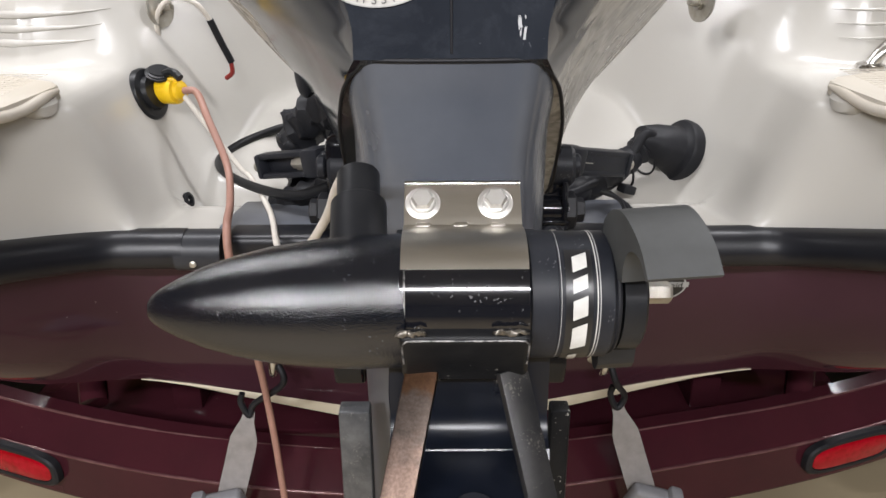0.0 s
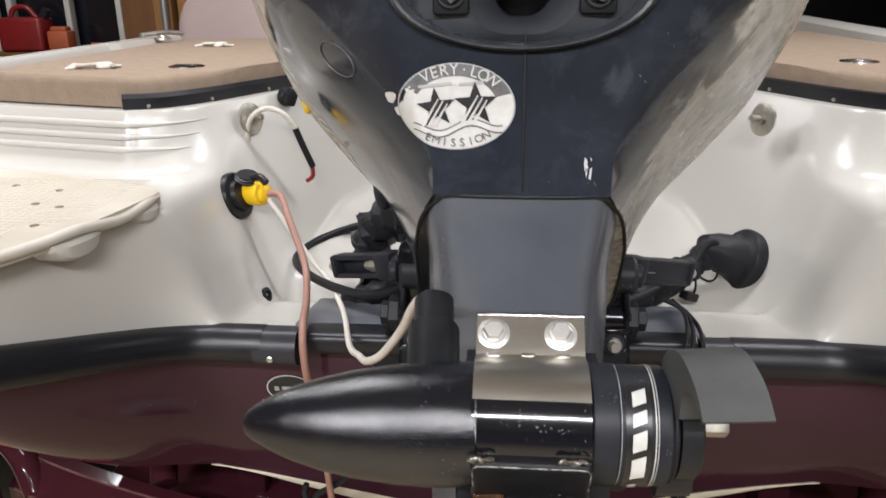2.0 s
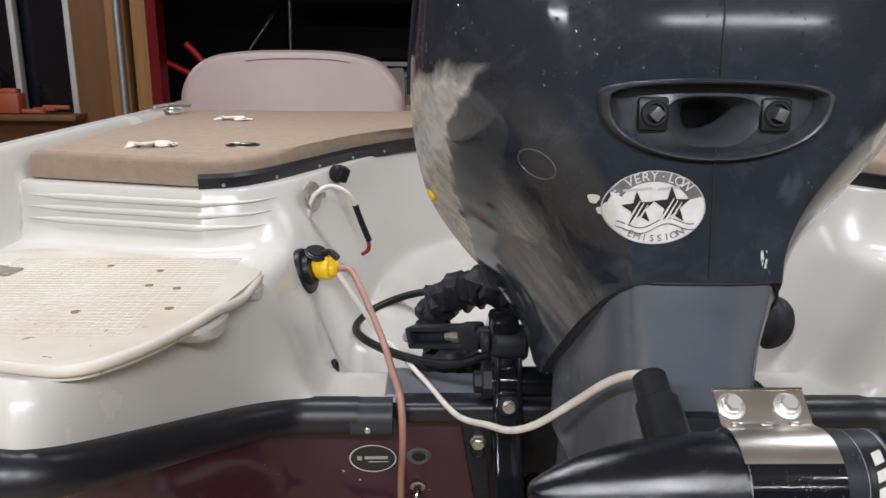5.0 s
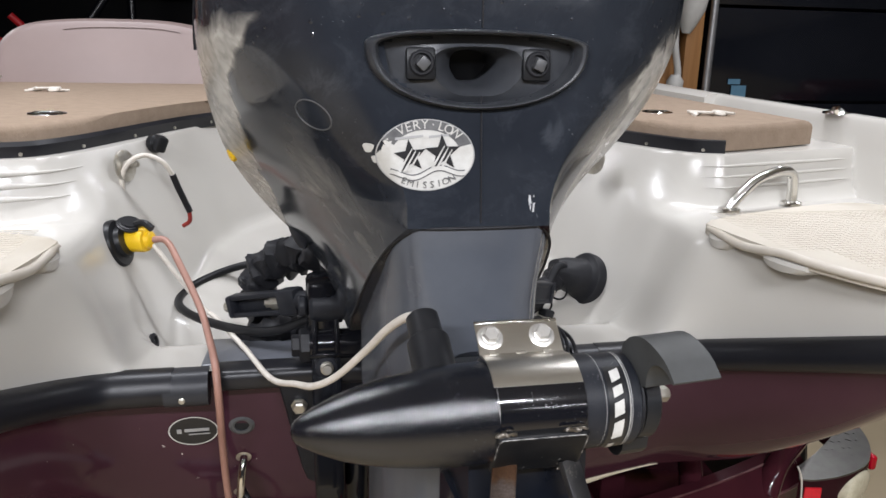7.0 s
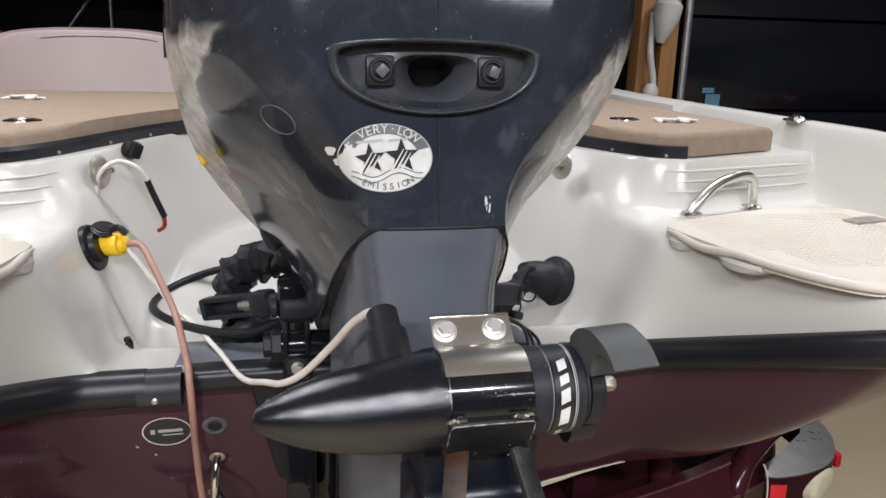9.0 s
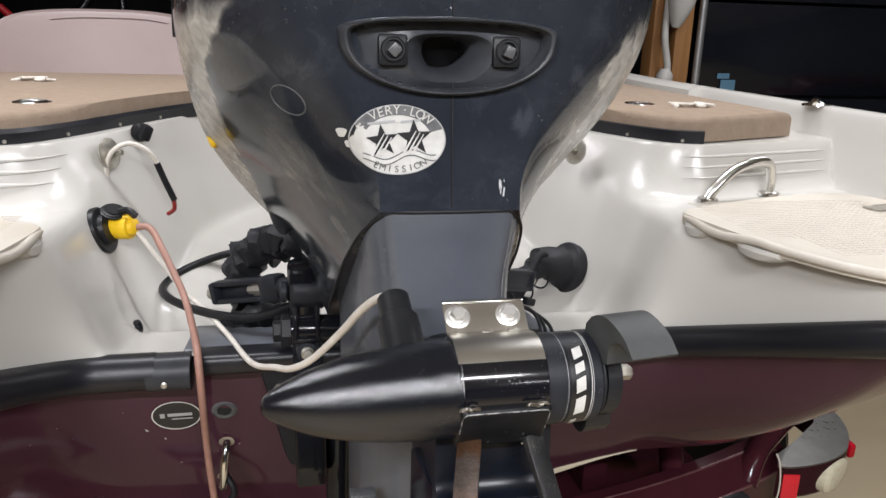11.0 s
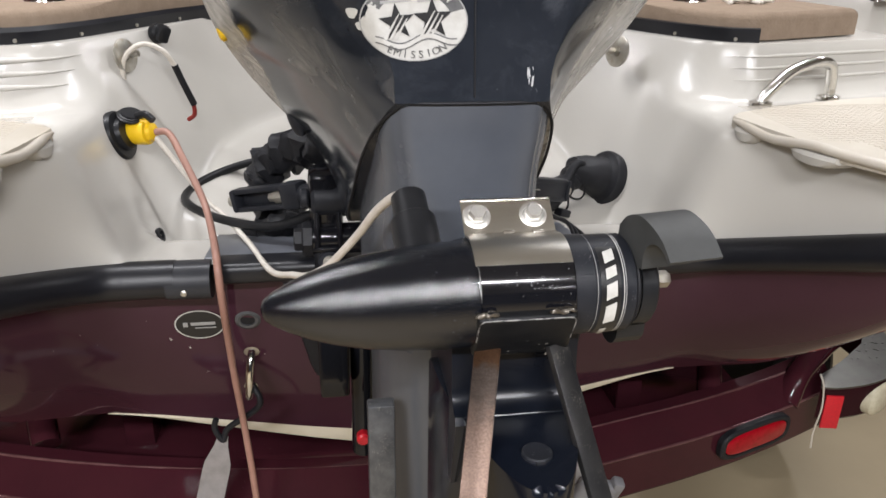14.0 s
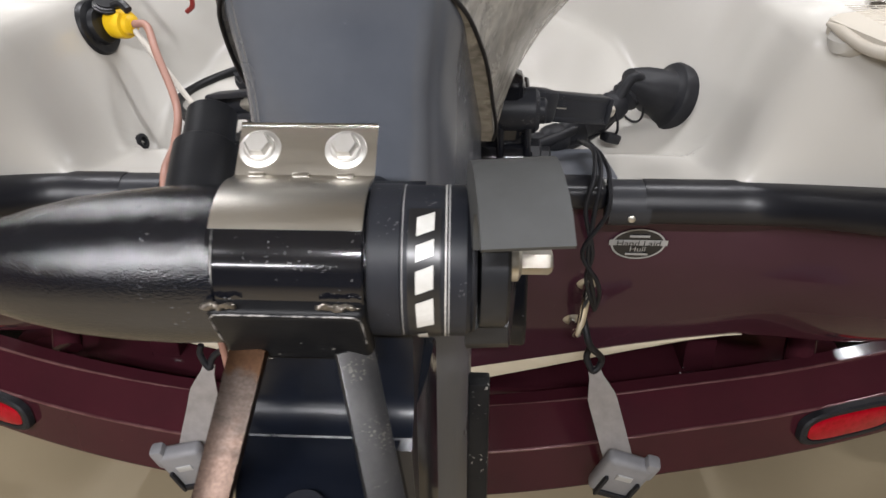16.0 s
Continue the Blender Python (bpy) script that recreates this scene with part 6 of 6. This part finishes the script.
    sheet = [(-0.0795, 0.518, 1.200), (-0.0835, 0.522, 1.206), (-0.0800, 0.545, 1.226), (-0.0745, 0.566, 1.243), (-0.0725, 0.572, 1.251), (-0.0665, 0.568, 1.247)]
    ring_loft(bm, [[Vector(q) + Vector((0, d, -d * 1.2)) for q in sheet] for d in (0.0, 0.0022)])
    part("shaft_flange", bm, zinc, stub, "thin pale edge of the cut bracket")


trolling_motor()


def clamp_and_bracket():
    st = thing("hose_clamp_strap", (0.015, 0.5, 1.24), "shiny stainless strap bolted over the trolling motor", "clamp")

    def prof(lift):
        pts = []
        for a in np.linspace(131, 68, 22):
            pts.append((AY + math.cos(radians(a)) * (AR + lift) * 1.0, AZ + math.sin(radians(a)) * (AR + lift)))
        pts += [(0.4915, 1.2402 + lift * 0.6), (0.4950, 1.2425 + lift), (0.503, 1.2490 + lift), (0.513, 1.2570 + lift), (0.5178, 1.2608 + lift)]
        return pts
    bm = bmesh.new()
    x0, x1 = -0.0255, 0.0565
    inner, outer = prof(0.0004), prof(0.0020)
    ring = lambda x: [Vector((x, y, z)) for y, z in outer] + [Vector((x, y, z)) for y, z in inner[::-1]]
    ring_loft(bm, [ring(x) for x in np.linspace(x0, x1, 8)])
    part("strap", bm, stainless, st)
    # folded upper rim
    bm = bmesh.new()
    rod(bm, (x0, 0.5180, 1.2618), (x1, 0.5180, 1.2618), 0.0020, 10)
    part("rim", bm, chrome, st)
    n = Vector((0, -0.64, 0.77)).normalized()
    for x in (-0.0125, 0.0385):
        c = Vector((x, 0.5045, 1.2522))
        bm = bmesh.new()
        lathe(bm, c - n * 0.001, n, [(0, 0.0125), (0.0016, 0.0125), (0.0022, 0.0115), (0.0022, 0.006)], 32)
        w = part("washer", bm, bolt_steel, st, "round stainless washer")
        bm = bmesh.new()
        lathe(bm, c + n * 0.001, n, [(0, 0.0092), (0.0022, 0.0092), (0.003, 0.0083)], 28)
        lathe(bm, c + n * 0.003, n, [(0, 0.0078), (0.0048, 0.0078), (0.0060, 0.0068), (0.0060, 0.003)], 6)
        part("hex_bolt", bm, bolt_steel, w, "stainless hex bolt")
    for x in (-0.012, 0.014, 0.040):
        bm = bmesh.new()
        box(bm, (x, 0.4895, 1.2418), (0.010, 0.004, 0.003), rz(35), bevel=0.001)
        part("spot_weld", bm, stainless, st)

    br = thing("steel_bracket", (0.015, 0.40, 0.95), "welded black steel bracket with two bare rusty struts", "bracket")
    # saddle round the front of the motor
    bm = bmesh.new()
    rings = []
    for x in (-0.0265, -0.0255, 0.0565, 0.0575):
        ring = []
        for lift in (0.0014, 0.0001):
            rr = range(31) if lift > 0.001 else range(30, -1, -1)
            for k in rr:
                a = radians(126 + k * 4.9)
                e = 0.0008 if x in (-0.0265, 0.0575) and lift > 0.001 else 0
                ring.append(Vector((x, AY + math.cos(a) * (AR + lift - e), AZ + math.sin(a) * (AR + lift - e))))
        rings.append(ring)
    ring_loft(bm, rings)
    part("saddle", bm, saddle_black, br, "chipped glossy black saddle")
    bm = bmesh.new()
    box(bm, (0.0160, 0.4330, 1.1745), (0.085, 0.014, 0.0540), rz(28), bevel=0.0045, seg=3)
    part("cross_plate", bm, plate_black, br, "black painted cross plate")
    bm = bmesh.new()
    c = Vector((0.0160, 0.4330, 1.1745))
    up = rz(28) @ Vector((0, 0, 1))
    out = rz(28) @ Vector((0, -1, 0))
    hose(bm, [c + Vector((x, 0, 0)) + up * (0.0262 - dz) + out * 0.0064 for x, dz in ((-0.0405, 0.030), (-0.0405, 0.008), (-0.0385, 0.002), (-0.033, 0.0), (0.0, 0.0), (0.033, 0.0), (0.0385, 0.002), (0.0405, 0.008), (0.0405, 0.030))], 0.0006, 6, 4)
    part("worn_rim", bm, worn_rim, br, "paint worn bright along the plate's rim")
    # weld beads
    random.seed(11)
    for x, y, z, n in ((-0.018, 0.4155, 1.1995, 8), (0.044, 0.4155, 1.2000, 10), (-0.012, 0.4365, 1.150, 9), (0.048, 0.4365, 1.150, 9)):
        bm = bmesh.new()
        w = 0.0024 * n
        hose(bm, [(x - w / 2, y + 0.001, z - 0.001), (x - w / 4, y, z + 0.0006), (x, y, z), (x + w / 4, y - 0.0004, z + 0.0008), (x + w / 2, y + 0.001, z - 0.0005)], 0.0022, 12, 8, radii=lambda t: 0.0017 * min(1.0, 0.3 + 5 * t, 0.3 + 5 * (1 - t)))
        for v in bm.verts:
            v.co += Vector((noise.noise(v.co * 330), noise.noise(v.co * 330 + Vector((5, 0, 0))), noise.noise(v.co * 330 + Vector((0, 8, 0))))) * 0.0016
        part("weld_bead", bm, weld, br)
    # struts
    for top, low, turn, mat, lab in (((-0.0125, 0.4375, 1.158), (-0.067, 0.270, 0.937), 10, worn_steel, "bare rusty steel strut"), ((0.0475, 0.4375, 1.158), (0.107, 0.315, 0.921), -28, strut_paint, "chipped black steel strut")):
        t, l = Vector(top), Vector(low)
        d = (l - t).normalized()
        a = Vector((1, 0, 0)) - d * d.x
        a.normalize()
        b = d.cross(a)
        a2 = a * math.cos(radians(turn)) + b * math.sin(radians(turn))
        b2 = d.cross(a2)
        bm = bmesh.new()
        rot = Matrix((a2, b2, d)).transposed()
        box(bm, (t + l) / 2, (0.0225, 0.0062, (l - t).length), rot, bevel=0.0009)
        part("strut", bm, mat, br, lab)


clamp_and_bracket()


# ---------------------------------------------------------------- plug, cords and wires
def power_plug():
    p = Vector((-0.520, 1.352, 1.132))
    n = Vector((0.86, -0.50, 0.05)).normalized()
    s = thing("plug_socket", p, "black round charger socket with its cap open", "socket")
    a, b, _ = basis(n)
    bm = bmesh.new()
    lathe(bm, Vector((-0.521, 1.330, 1.131)), (0.93, -0.18, 0.30), [(-0.012, 0.046), (0.006, 0.046), (0.010, 0.043), (0.011, 0.031), (0.020, 0.029)], 32)
    part("flange", bm, black_plastic, s)
    bm = bmesh.new()
    up = Vector((0, 0, 1))
    q = p + n * 0.026 + up * 0.033
    lathe(bm, q - Vector((0, 0, 0.004)), (0.2, -0.35, 0.9), [(0, 0.021), (0.003, 0.024), (0.006, 0.024), (0.007, 0.021), (0.009, 0.021), (0.010, 0.017), (0.012, 0.017)], 26)
    hose(bm, [q + n * 0.015, q + n * 0.035 + up * 0.004, q + n * 0.052 - up * 0.006], 0.007, 8)
    part("cap", bm, black_plastic, s, "open black socket cap")
    for k in (-1, 1):
        bm = bmesh.new()
        lathe(bm, p + b * 0.030 * k, n, [(0, 0.004), (0.007, 0.004), (0.008, 0.002)], 10)
        part("screw", bm, zinc, s)
    plug = thing("yellow_plug", p + n * 0.03, "yellow plastic plug pushed into the socket", "plug")
    d = Vector((0.93, -0.34, 0.10)).normalized()
    bm = bmesh.new()
    o = p + n * 0.012
    lathe(bm, o, d, [(0, 0.020), (0.006, 0.0215), (0.040, 0.0235), (0.046, 0.0225), (0.048, 0.017), (0.056, 0.016), (0.060, 0.010)], 28)
    box(bm, o + d * 0.040 + up * 0.018, (0.02, 0.018, 0.014), bevel=0.004)
    part("body", bm, yellow, plug)
    bm = bmesh.new()
    e = o + d * 0.056
    hose(bm, [e, e + d * 0.03 - up * 0.004, (-0.402, 1.272, 1.105), (-0.365, 1.225, 1.035), (-0.342, 1.140, 1.005), (-0.326, 1.055, 0.998), (-0.321, 1.028, 0.965), (-0.321, 1.040, 0.905), (-0.325, 1.085, 0.82), (-0.326, 1.115, 0.74), (-0.321, 1.125, 0.65), (-0.313, 1.12, 0.545), (-0.307, 1.11, 0.45), (-0.300, 1.10, 0.345), (-0.285, 1.09, 0.15), (-0.30, 1.1, FLOOR + 0.03), (-0.38, 1.2, FLOOR + 0.008)], 0.0064, 12, 8)
    tagged(part("power_cord", bm, pink_cord, base=(-0.3, 1.1, FLOOR)), "pink extension cord hanging down the transom", "cord")
    # white cable from the well to the shaft stub
    bm = bmesh.new()
    hose(bm, [(-0.455, 1.325, 1.13), (-0.41, 1.32, 1.06), (-0.37, 1.315, 1.0), (-0.345, 1.295, 0.985), (-0.285, 1.16, 0.977), (-0.235, 0.98, 1.0), (-0.195, 0.86, 1.045), (-0.172, 0.795, 1.072), (-0.145, 0.75, 1.105), (-0.112, 0.69, 1.165), (-0.094, 0.640, 1.210), (-0.081, 0.603, 1.237), (-0.072, 0.580, 1.249), (-0.066, 0.570, 1.252)], 0.0048, 12, 10)
    tagged(part("white_cable", bm, white_cord, base=(-0.25, 1.2, 0.95)), "off-white two-core cable drooping to the trolling motor", "cable")
    # clip with a short white and black lead
    w = thing("lead_connector", (-0.477, 1.566, 1.287), "black connector with a short white lead", "connector")
    bm = bmesh.new()
    n2 = Vector((0.8, -0.58, 0.1)).normalized()
    lathe(bm, Vector((-0.483, 1.575, 1.285)), n2, [(0, 0.020), (0.012, 0.020), (0.016, 0.015), (0.02, 0.015)], 18)
    box(bm, Vector((-0.466, 1.560, 1.287)), (0.024, 0.03, 0.034), rz(10, 20, 30), bevel=0.006)
    part("shell", bm, black_plastic, w)
    bm = bmesh.new()
    hose(bm, [(-0.525, 1.44, 1.20), (-0.52, 1.432, 1.245), (-0.502, 1.43, 1.272), (-0.475, 1.435, 1.282), (-0.445, 1.44, 1.268), (-0.428, 1.45, 1.238)], 0.0048, 10, 8)
    part("white_lead", bm, white_cord, w)
    bm = bmesh.new()
    hose(bm, [(-0.429, 1.449, 1.240), (-0.418, 1.455, 1.205), (-0.402, 1.462, 1.160)], 0.0066, 10, 8)
    part("shrink_tube", bm, rubber, w)
    bm = bmesh.new()
    hose(bm, [(-0.403, 1.461, 1.162), (-0.404, 1.464, 1.140), (-0.418, 1.47, 1.128)], 0.0045, 8, 6)
    part("red_lead", bm, red_wire, w)


power_plug()


# ---------------------------------------------------------------- trailer
trailer = thing("boat_trailer", (0.0, 1.4, FLOOR), "maroon painted boat trailer with tail lights", "trailer")


def bumper_y(x):
    return 1.155 + 0.19 * x * x + 0.043 * math.exp(-(min(0.0, x - 0.6) / 0.42) ** 2)


def trailer_parts():
    bm = bmesh.new()
    path = [Vector((x, bumper_y(x), 0.0)) for x in np.linspace(-1.2, 1.2, 61)]
    sec = [(-0.001, 0.254), (0.0, 0.258), (0.0, 0.366)]
    sec += [(-0.005 + 0.005 * math.cos(a), 0.366 + 0.005 * math.sin(a)) for a in np.linspace(0.12, 0.85, 5)]
    sec += [(-0.066 + 0.005 * math.sin(a) * -1 + 0.0025, 0.4245 + 0.005 * math.cos(a)) for a in np.linspace(-0.65, 0.0, 5)]
    sec += [(-0.092, 0.4330), (-0.096, 0.429), (-0.096, 0.254)]
    sweep(bm, path, sec)
    part("bumper_beam", bm, trailer_red, trailer, "curved maroon rear beam", smooth=False)
    # edge rods in a lighter colour that paints the highlight along the beam
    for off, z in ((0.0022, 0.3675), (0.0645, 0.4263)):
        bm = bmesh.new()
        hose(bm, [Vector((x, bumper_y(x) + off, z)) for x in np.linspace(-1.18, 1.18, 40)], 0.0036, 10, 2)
        part("beam_edge", bm, edge_highlight, trailer, "rounded edge of the beam with its shine painted lighter")
    # added board that keeps the gap below the hull dark in place of shade
    bm = bmesh.new()
    box(bm, (-0.02, 1.73, 0.29), (2.0, 0.62, 0.07), bevel=0.008)
    part("gap_shade_board", bm, trailer_red, trailer)
    for sgn in (-1, 1):
        bm = bmesh.new()
        box(bm, (sgn * 0.62, 2.75, 0.36), (0.07, 2.5, 0.10), bevel=0.008)
        part("frame_rail", bm, trailer_red, trailer)
        bm = bmesh.new()
        hose(bm, [(sgn * 0.80, 1.42, 0.40), (sgn * 0.84, 1.52, 0.47), (sgn * 0.90, 1.66, 0.555), (sgn * 0.96, 1.90, 0.60)], 0.032, 14, 8)
        part("bunk_bracket", bm, trailer_red, trailer)
        bm = bmesh.new()
        box(bm, (sgn * 0.62, 2.3, 0.555), (0.09, 1.7, 0.05), bevel=0.01)
        part("bunk", bm, rubber, trailer, "dark carpeted bunk")
        # tail light
        lx = 0.893 if sgn > 0 else -0.942
        c = Vector((lx, bumper_y(lx) - 0.004, 0.326))
        yaw = math.degrees(math.atan((bumper_y(lx + 0.01) - bumper_y(lx - 0.01)) / 0.02))
        r = rz(0, 0, yaw)

        def oval(k, h, y):
            pts = []
            for i in range(40):
                t = i / 40 * math.tau
                x = math.copysign(min(1.0, abs(math.cos(t)) ** 0.55), math.cos(t)) * k
                z = math.copysign(abs(math.sin(t)) ** 0.62, math.sin(t)) * h
                pts.append(c + r @ Vector((x, y, z)))
            return pts
        bm = bmesh.new()
        ring_loft(bm, [oval(0.122, 0.044, 0.004), oval(0.122, 0.044, -0.010), oval(0.118, 0.040, -0.014), oval(0.108, 0.032, -0.014), oval(0.106, 0.030, -0.006)])
        light = part("tail_light", bm, rubber, trailer, "oval red tail light in a black rubber ring")
        bm = bmesh.new()
        ring_loft(bm, [oval(0.106, 0.030, -0.004), oval(0.105, 0.0295, -0.013), oval(0.098, 0.025, -0.0165)])
        part("lens", bm, lens_red, light, "red moulded lens")
        # end of the beam with reflector, wire and step fender
        bm = bmesh.new()
        fx = 0.0 if sgn > 0 else -0.10      # the boat sits off the trailer's middle
        box(bm, (sgn * 1.120 + fx, 1.371, 0.358), (0.044, 0.006, 0.098), rz(0, 0, -12 * sgn), bevel=0.0015)
        part("reflector", bm, reflector_red, trailer, "red rectangular reflector")
        bm = bmesh.new()
        hose(bm, [(sgn * 1.080 + fx, 1.392, 0.462), (sgn * 1.084 + fx, 1.376, 0.435), (sgn * 1.088 + fx, 1.370, 0.37), (sgn * 1.080 + fx, 1.370, 0.30), (sgn * 1.084 + fx, 1.370, 0.25)], 0.0022, 8, 6)
        part("hanging_wire", bm, pad_edge, trailer, "thin tan wire")

        def drop(y):
            return 0.034 * smooth01((1.60 - y) / 0.23)
        step = [(v.x, v.y) for v in curve([(1.085, 1.385, 0), (1.13, 1.374, 0), (1.22, 1.382, 0), (1.31, 1.415, 0), (1.37, 1.475, 0), (1.397, 1.56, 0), (1.402, 1.70, 0), (1.402, 2.2, 0)], 5)] + [(1.365, 2.2), (1.350, 1.60), (1.30, 1.535), (1.20, 1.475), (1.12, 1.435)]
        bm = bmesh.new()
        out = [(sgn * x + fx, y) for x, y in step]
        slab(bm, out if sgn > 0 else out[::-1], 0.457, 0.462, bevel=0.0015)
        for v in bm.verts:
            v.co.z -= drop(v.co.y)
        fend = part("fender_step", bm, diamond_plate, trailer, "aluminium tread plate fender step")
        bm = bmesh.new()
        skirt = [Vector((sgn * x + fx, y, 0.325)) for x, y in step[:-5]]
        ring_loft(bm, [[p + Vector((0, 0.004, 0.1325 - drop(p.y))) for p in skirt], [p + Vector((0, 0, 0.124 - drop(p.y))) for p in skirt], [p + Vector((0, 0, 0.012)) for p in skirt], [p + Vector((0, 0.010, 0)) for p in skirt]], False, False)
        bmesh.ops.solidify(bm, geom=list(bm.faces), thickness=0.004)
        part("skirt", bm, trailer_red, fend)
        bm = bmesh.new()
        hose(bm, [(sgn * 1.02 + fx, 1.42, 0.36), (sgn * 1.07 + fx, 1.46, 0.425), (sgn * 1.17 + fx, 1.53, 0.452), (sgn * 1.28 + fx, 1.62, 0.455), (sgn * 1.33 + fx, 1.78, 0.44)], 0.032, 16, 8)
        part("fender_arm", bm, trailer_red, fend)
        # raised lozenges of the tread
        bm = bmesh.new()
        for i in range(12):
            for j in range(14):
                x, y = 1.12 + i * 0.027 + (j % 2) * 0.0135, 1.43 + j * 0.026
                if x > 1.375 or (x > 1.24 and y < 1.45) or (x > 1.31 and y < 1.49) or y > 1.42 + (x - 1.12) * 0.66:
                    continue
                box(bm, (sgn * x + fx, y, 0.4630 - drop(y)), (0.016, 0.0036, 0.0014), rz(0, 0, 45 if (i + j) % 2 else -45))
        tagged(part("tread_pattern", bm, diamond_plate, fend, smooth=False), kind="stuff")
        # clear lamp and red marker on the fender's corner
        bm = bmesh.new()
        u, n = Vector((0.86 * sgn, 0.46, 0.20)), Vector((0.46 * sgn, -0.87, 0.05))
        v = n.cross(u).normalized()
        c = Vector((sgn * 1.272 + fx, 1.402, 0.374))
        ring_loft(bm, [[c + n * h + u * (a * math.cos(t)) + v * (b * math.sin(t)) for t in np.linspace(0, math.tau, 33)[:-1]] for h, a, b in ((-0.02, 0.070, 0.042), (0.010, 0.069, 0.041), (0.015, 0.064, 0.037), (0.019, 0.048, 0.026), (0.021, 0.018, 0.009))])
        part("corner_lamp", bm, lens_clear, fend, "cloudy white corner lamp")
        bm = bmesh.new()
        box(bm, (sgn * 1.398 + fx, 1.515, 0.385), (0.022, 0.075, 0.045), bevel=0.009, seg=3)
        part("side_marker", bm, lens_red, fend, "red side marker lamp")
        # wheel under the fender
        bm = bmesh.new()
        lathe(bm, (sgn * 1.16 + fx, 2.0, FLOOR + 0.33), (sgn, 0, 0), [(0, 0.2), (0.01, 0.30), (0.04, 0.33), (0.18, 0.33), (0.21, 0.30), (0.22, 0.2)], 40)
        tyre = part("tyre", bm, rubber, trailer)
        bm = bmesh.new()
        lathe(bm, (sgn * 1.36 + fx, 2.0, FLOOR + 0.33), (sgn, 0, 0), [(0, 0.19), (0.02, 0.19), (0.02, 0.15), (0.005, 0.06), (0.03, 0.05)], 32)
        part("rim", bm, galvanised, tyre)


trailer_parts()


def tie_downs():
    for sgn, top, low in ((-1, (-0.366, 1.165, 0.572), (-0.412, 1.118, 0.398)), (1, (0.324, 1.180, 0.575), (0.380, 1.128, 0.398))):
        t = thing("tie_down_strap", (low[0], low[1], 0.25), "grey webbing tie-down strap with a ratchet buckle", "strap", "transom tie-downs")
        p, q = Vector(top), Vector(low)
        bm = bmesh.new()
        rings = []
        d = (q - p).normalized()
        for k in range(11):
            u = k / 10
            c = p.lerp(q, u) + Vector((0, -0.004 * math.sin(u * 9), 0))
            w = 0.010 + 0.016 * smooth01(u / 0.35)
            a = Vector((1, 0.12 * math.sin(u * 5 + sgn), 0)).normalized()
            a = (a - d * a.dot(d)).normalized()
            n = d.cross(a)
            rings.append([c - a * w + n * 0.0015, c + a * w + n * 0.0015, c + a * w - n * 0.0015, c - a * w - n * 0.0015])
        ring_loft(bm, rings)
        part("webbing", bm, strap_grey, t)
        # rubber loop and hook on the transom eye
        bm = bmesh.new()
        e = Vector((-0.304 if sgn < 0 else 0.288, 1.140, 0.69))
        hose(bm, [e + Vector((0.004, 0.004, 0.01)), e + Vector((0.016, -0.012, -0.03)), p + Vector((0.012, -0.004, 0.02)), p + Vector((0, -0.006, -0.006)), p + Vector((-0.014, -0.002, 0.02)), p + Vector((-0.01, 0.0, 0.04))], 0.006, 10, 8)
        part("hook", bm, rubber, t, "black rubber-coated hook")
        # ratchet
        bm = bmesh.new()
        a = Vector((1, 0, 0))
        r = Matrix((Vector((1, 0, 0)), Vector((0, d.z, -d.y)) * -1, d)).transposed()
        yaw = math.atan2(d.x, -d.z)
        rot = Euler((0.22, yaw, 0)).to_matrix()
        c = q + Vector((0.002 * sgn, -0.014, -0.016))
        box(bm, c, (0.088, 0.032, 0.104), rot, bevel=0.011, seg=3)
        box(bm, c + rot @ Vector((0.036 * sgn, 0, 0.040)), (0.026, 0.028, 0.050), rot, bevel=0.007)
        body = part("ratchet", bm, buckle_grey, t, "grey plastic-covered ratchet")
        bm = bmesh.new()
        for k in (-1, 1):
            box(bm, c + rot @ Vector((k * 0.030, -0.018, -0.022)), (0.007, 0.012, 0.058), rot, bevel=0.002)
        box(bm, c + rot @ Vector((0, -0.017, -0.046)), (0.060, 0.008, 0.014), rot, bevel=0.003)
        part("ratchet_slot", bm, rubber, body)
        bm = bmesh.new()
        box(bm, c + rot @ Vector((0, -0.0165, 0.012)), (0.030, 0.004, 0.014), rot, bevel=0.001)
        part("ratchet_mark", bm, label_grey, body)
        bm = bmesh.new()
        end = Vector((low[0] + 0.008 * sgn, 1.17, 0.262))
        hose(bm, [c + rot @ Vector((0, 0, -0.045)), (c + end) / 2 + Vector((0, 0, -0.02)), end], 0.008, 8, 6)
        part("lower_hook", bm, zinc, t)


tie_downs()
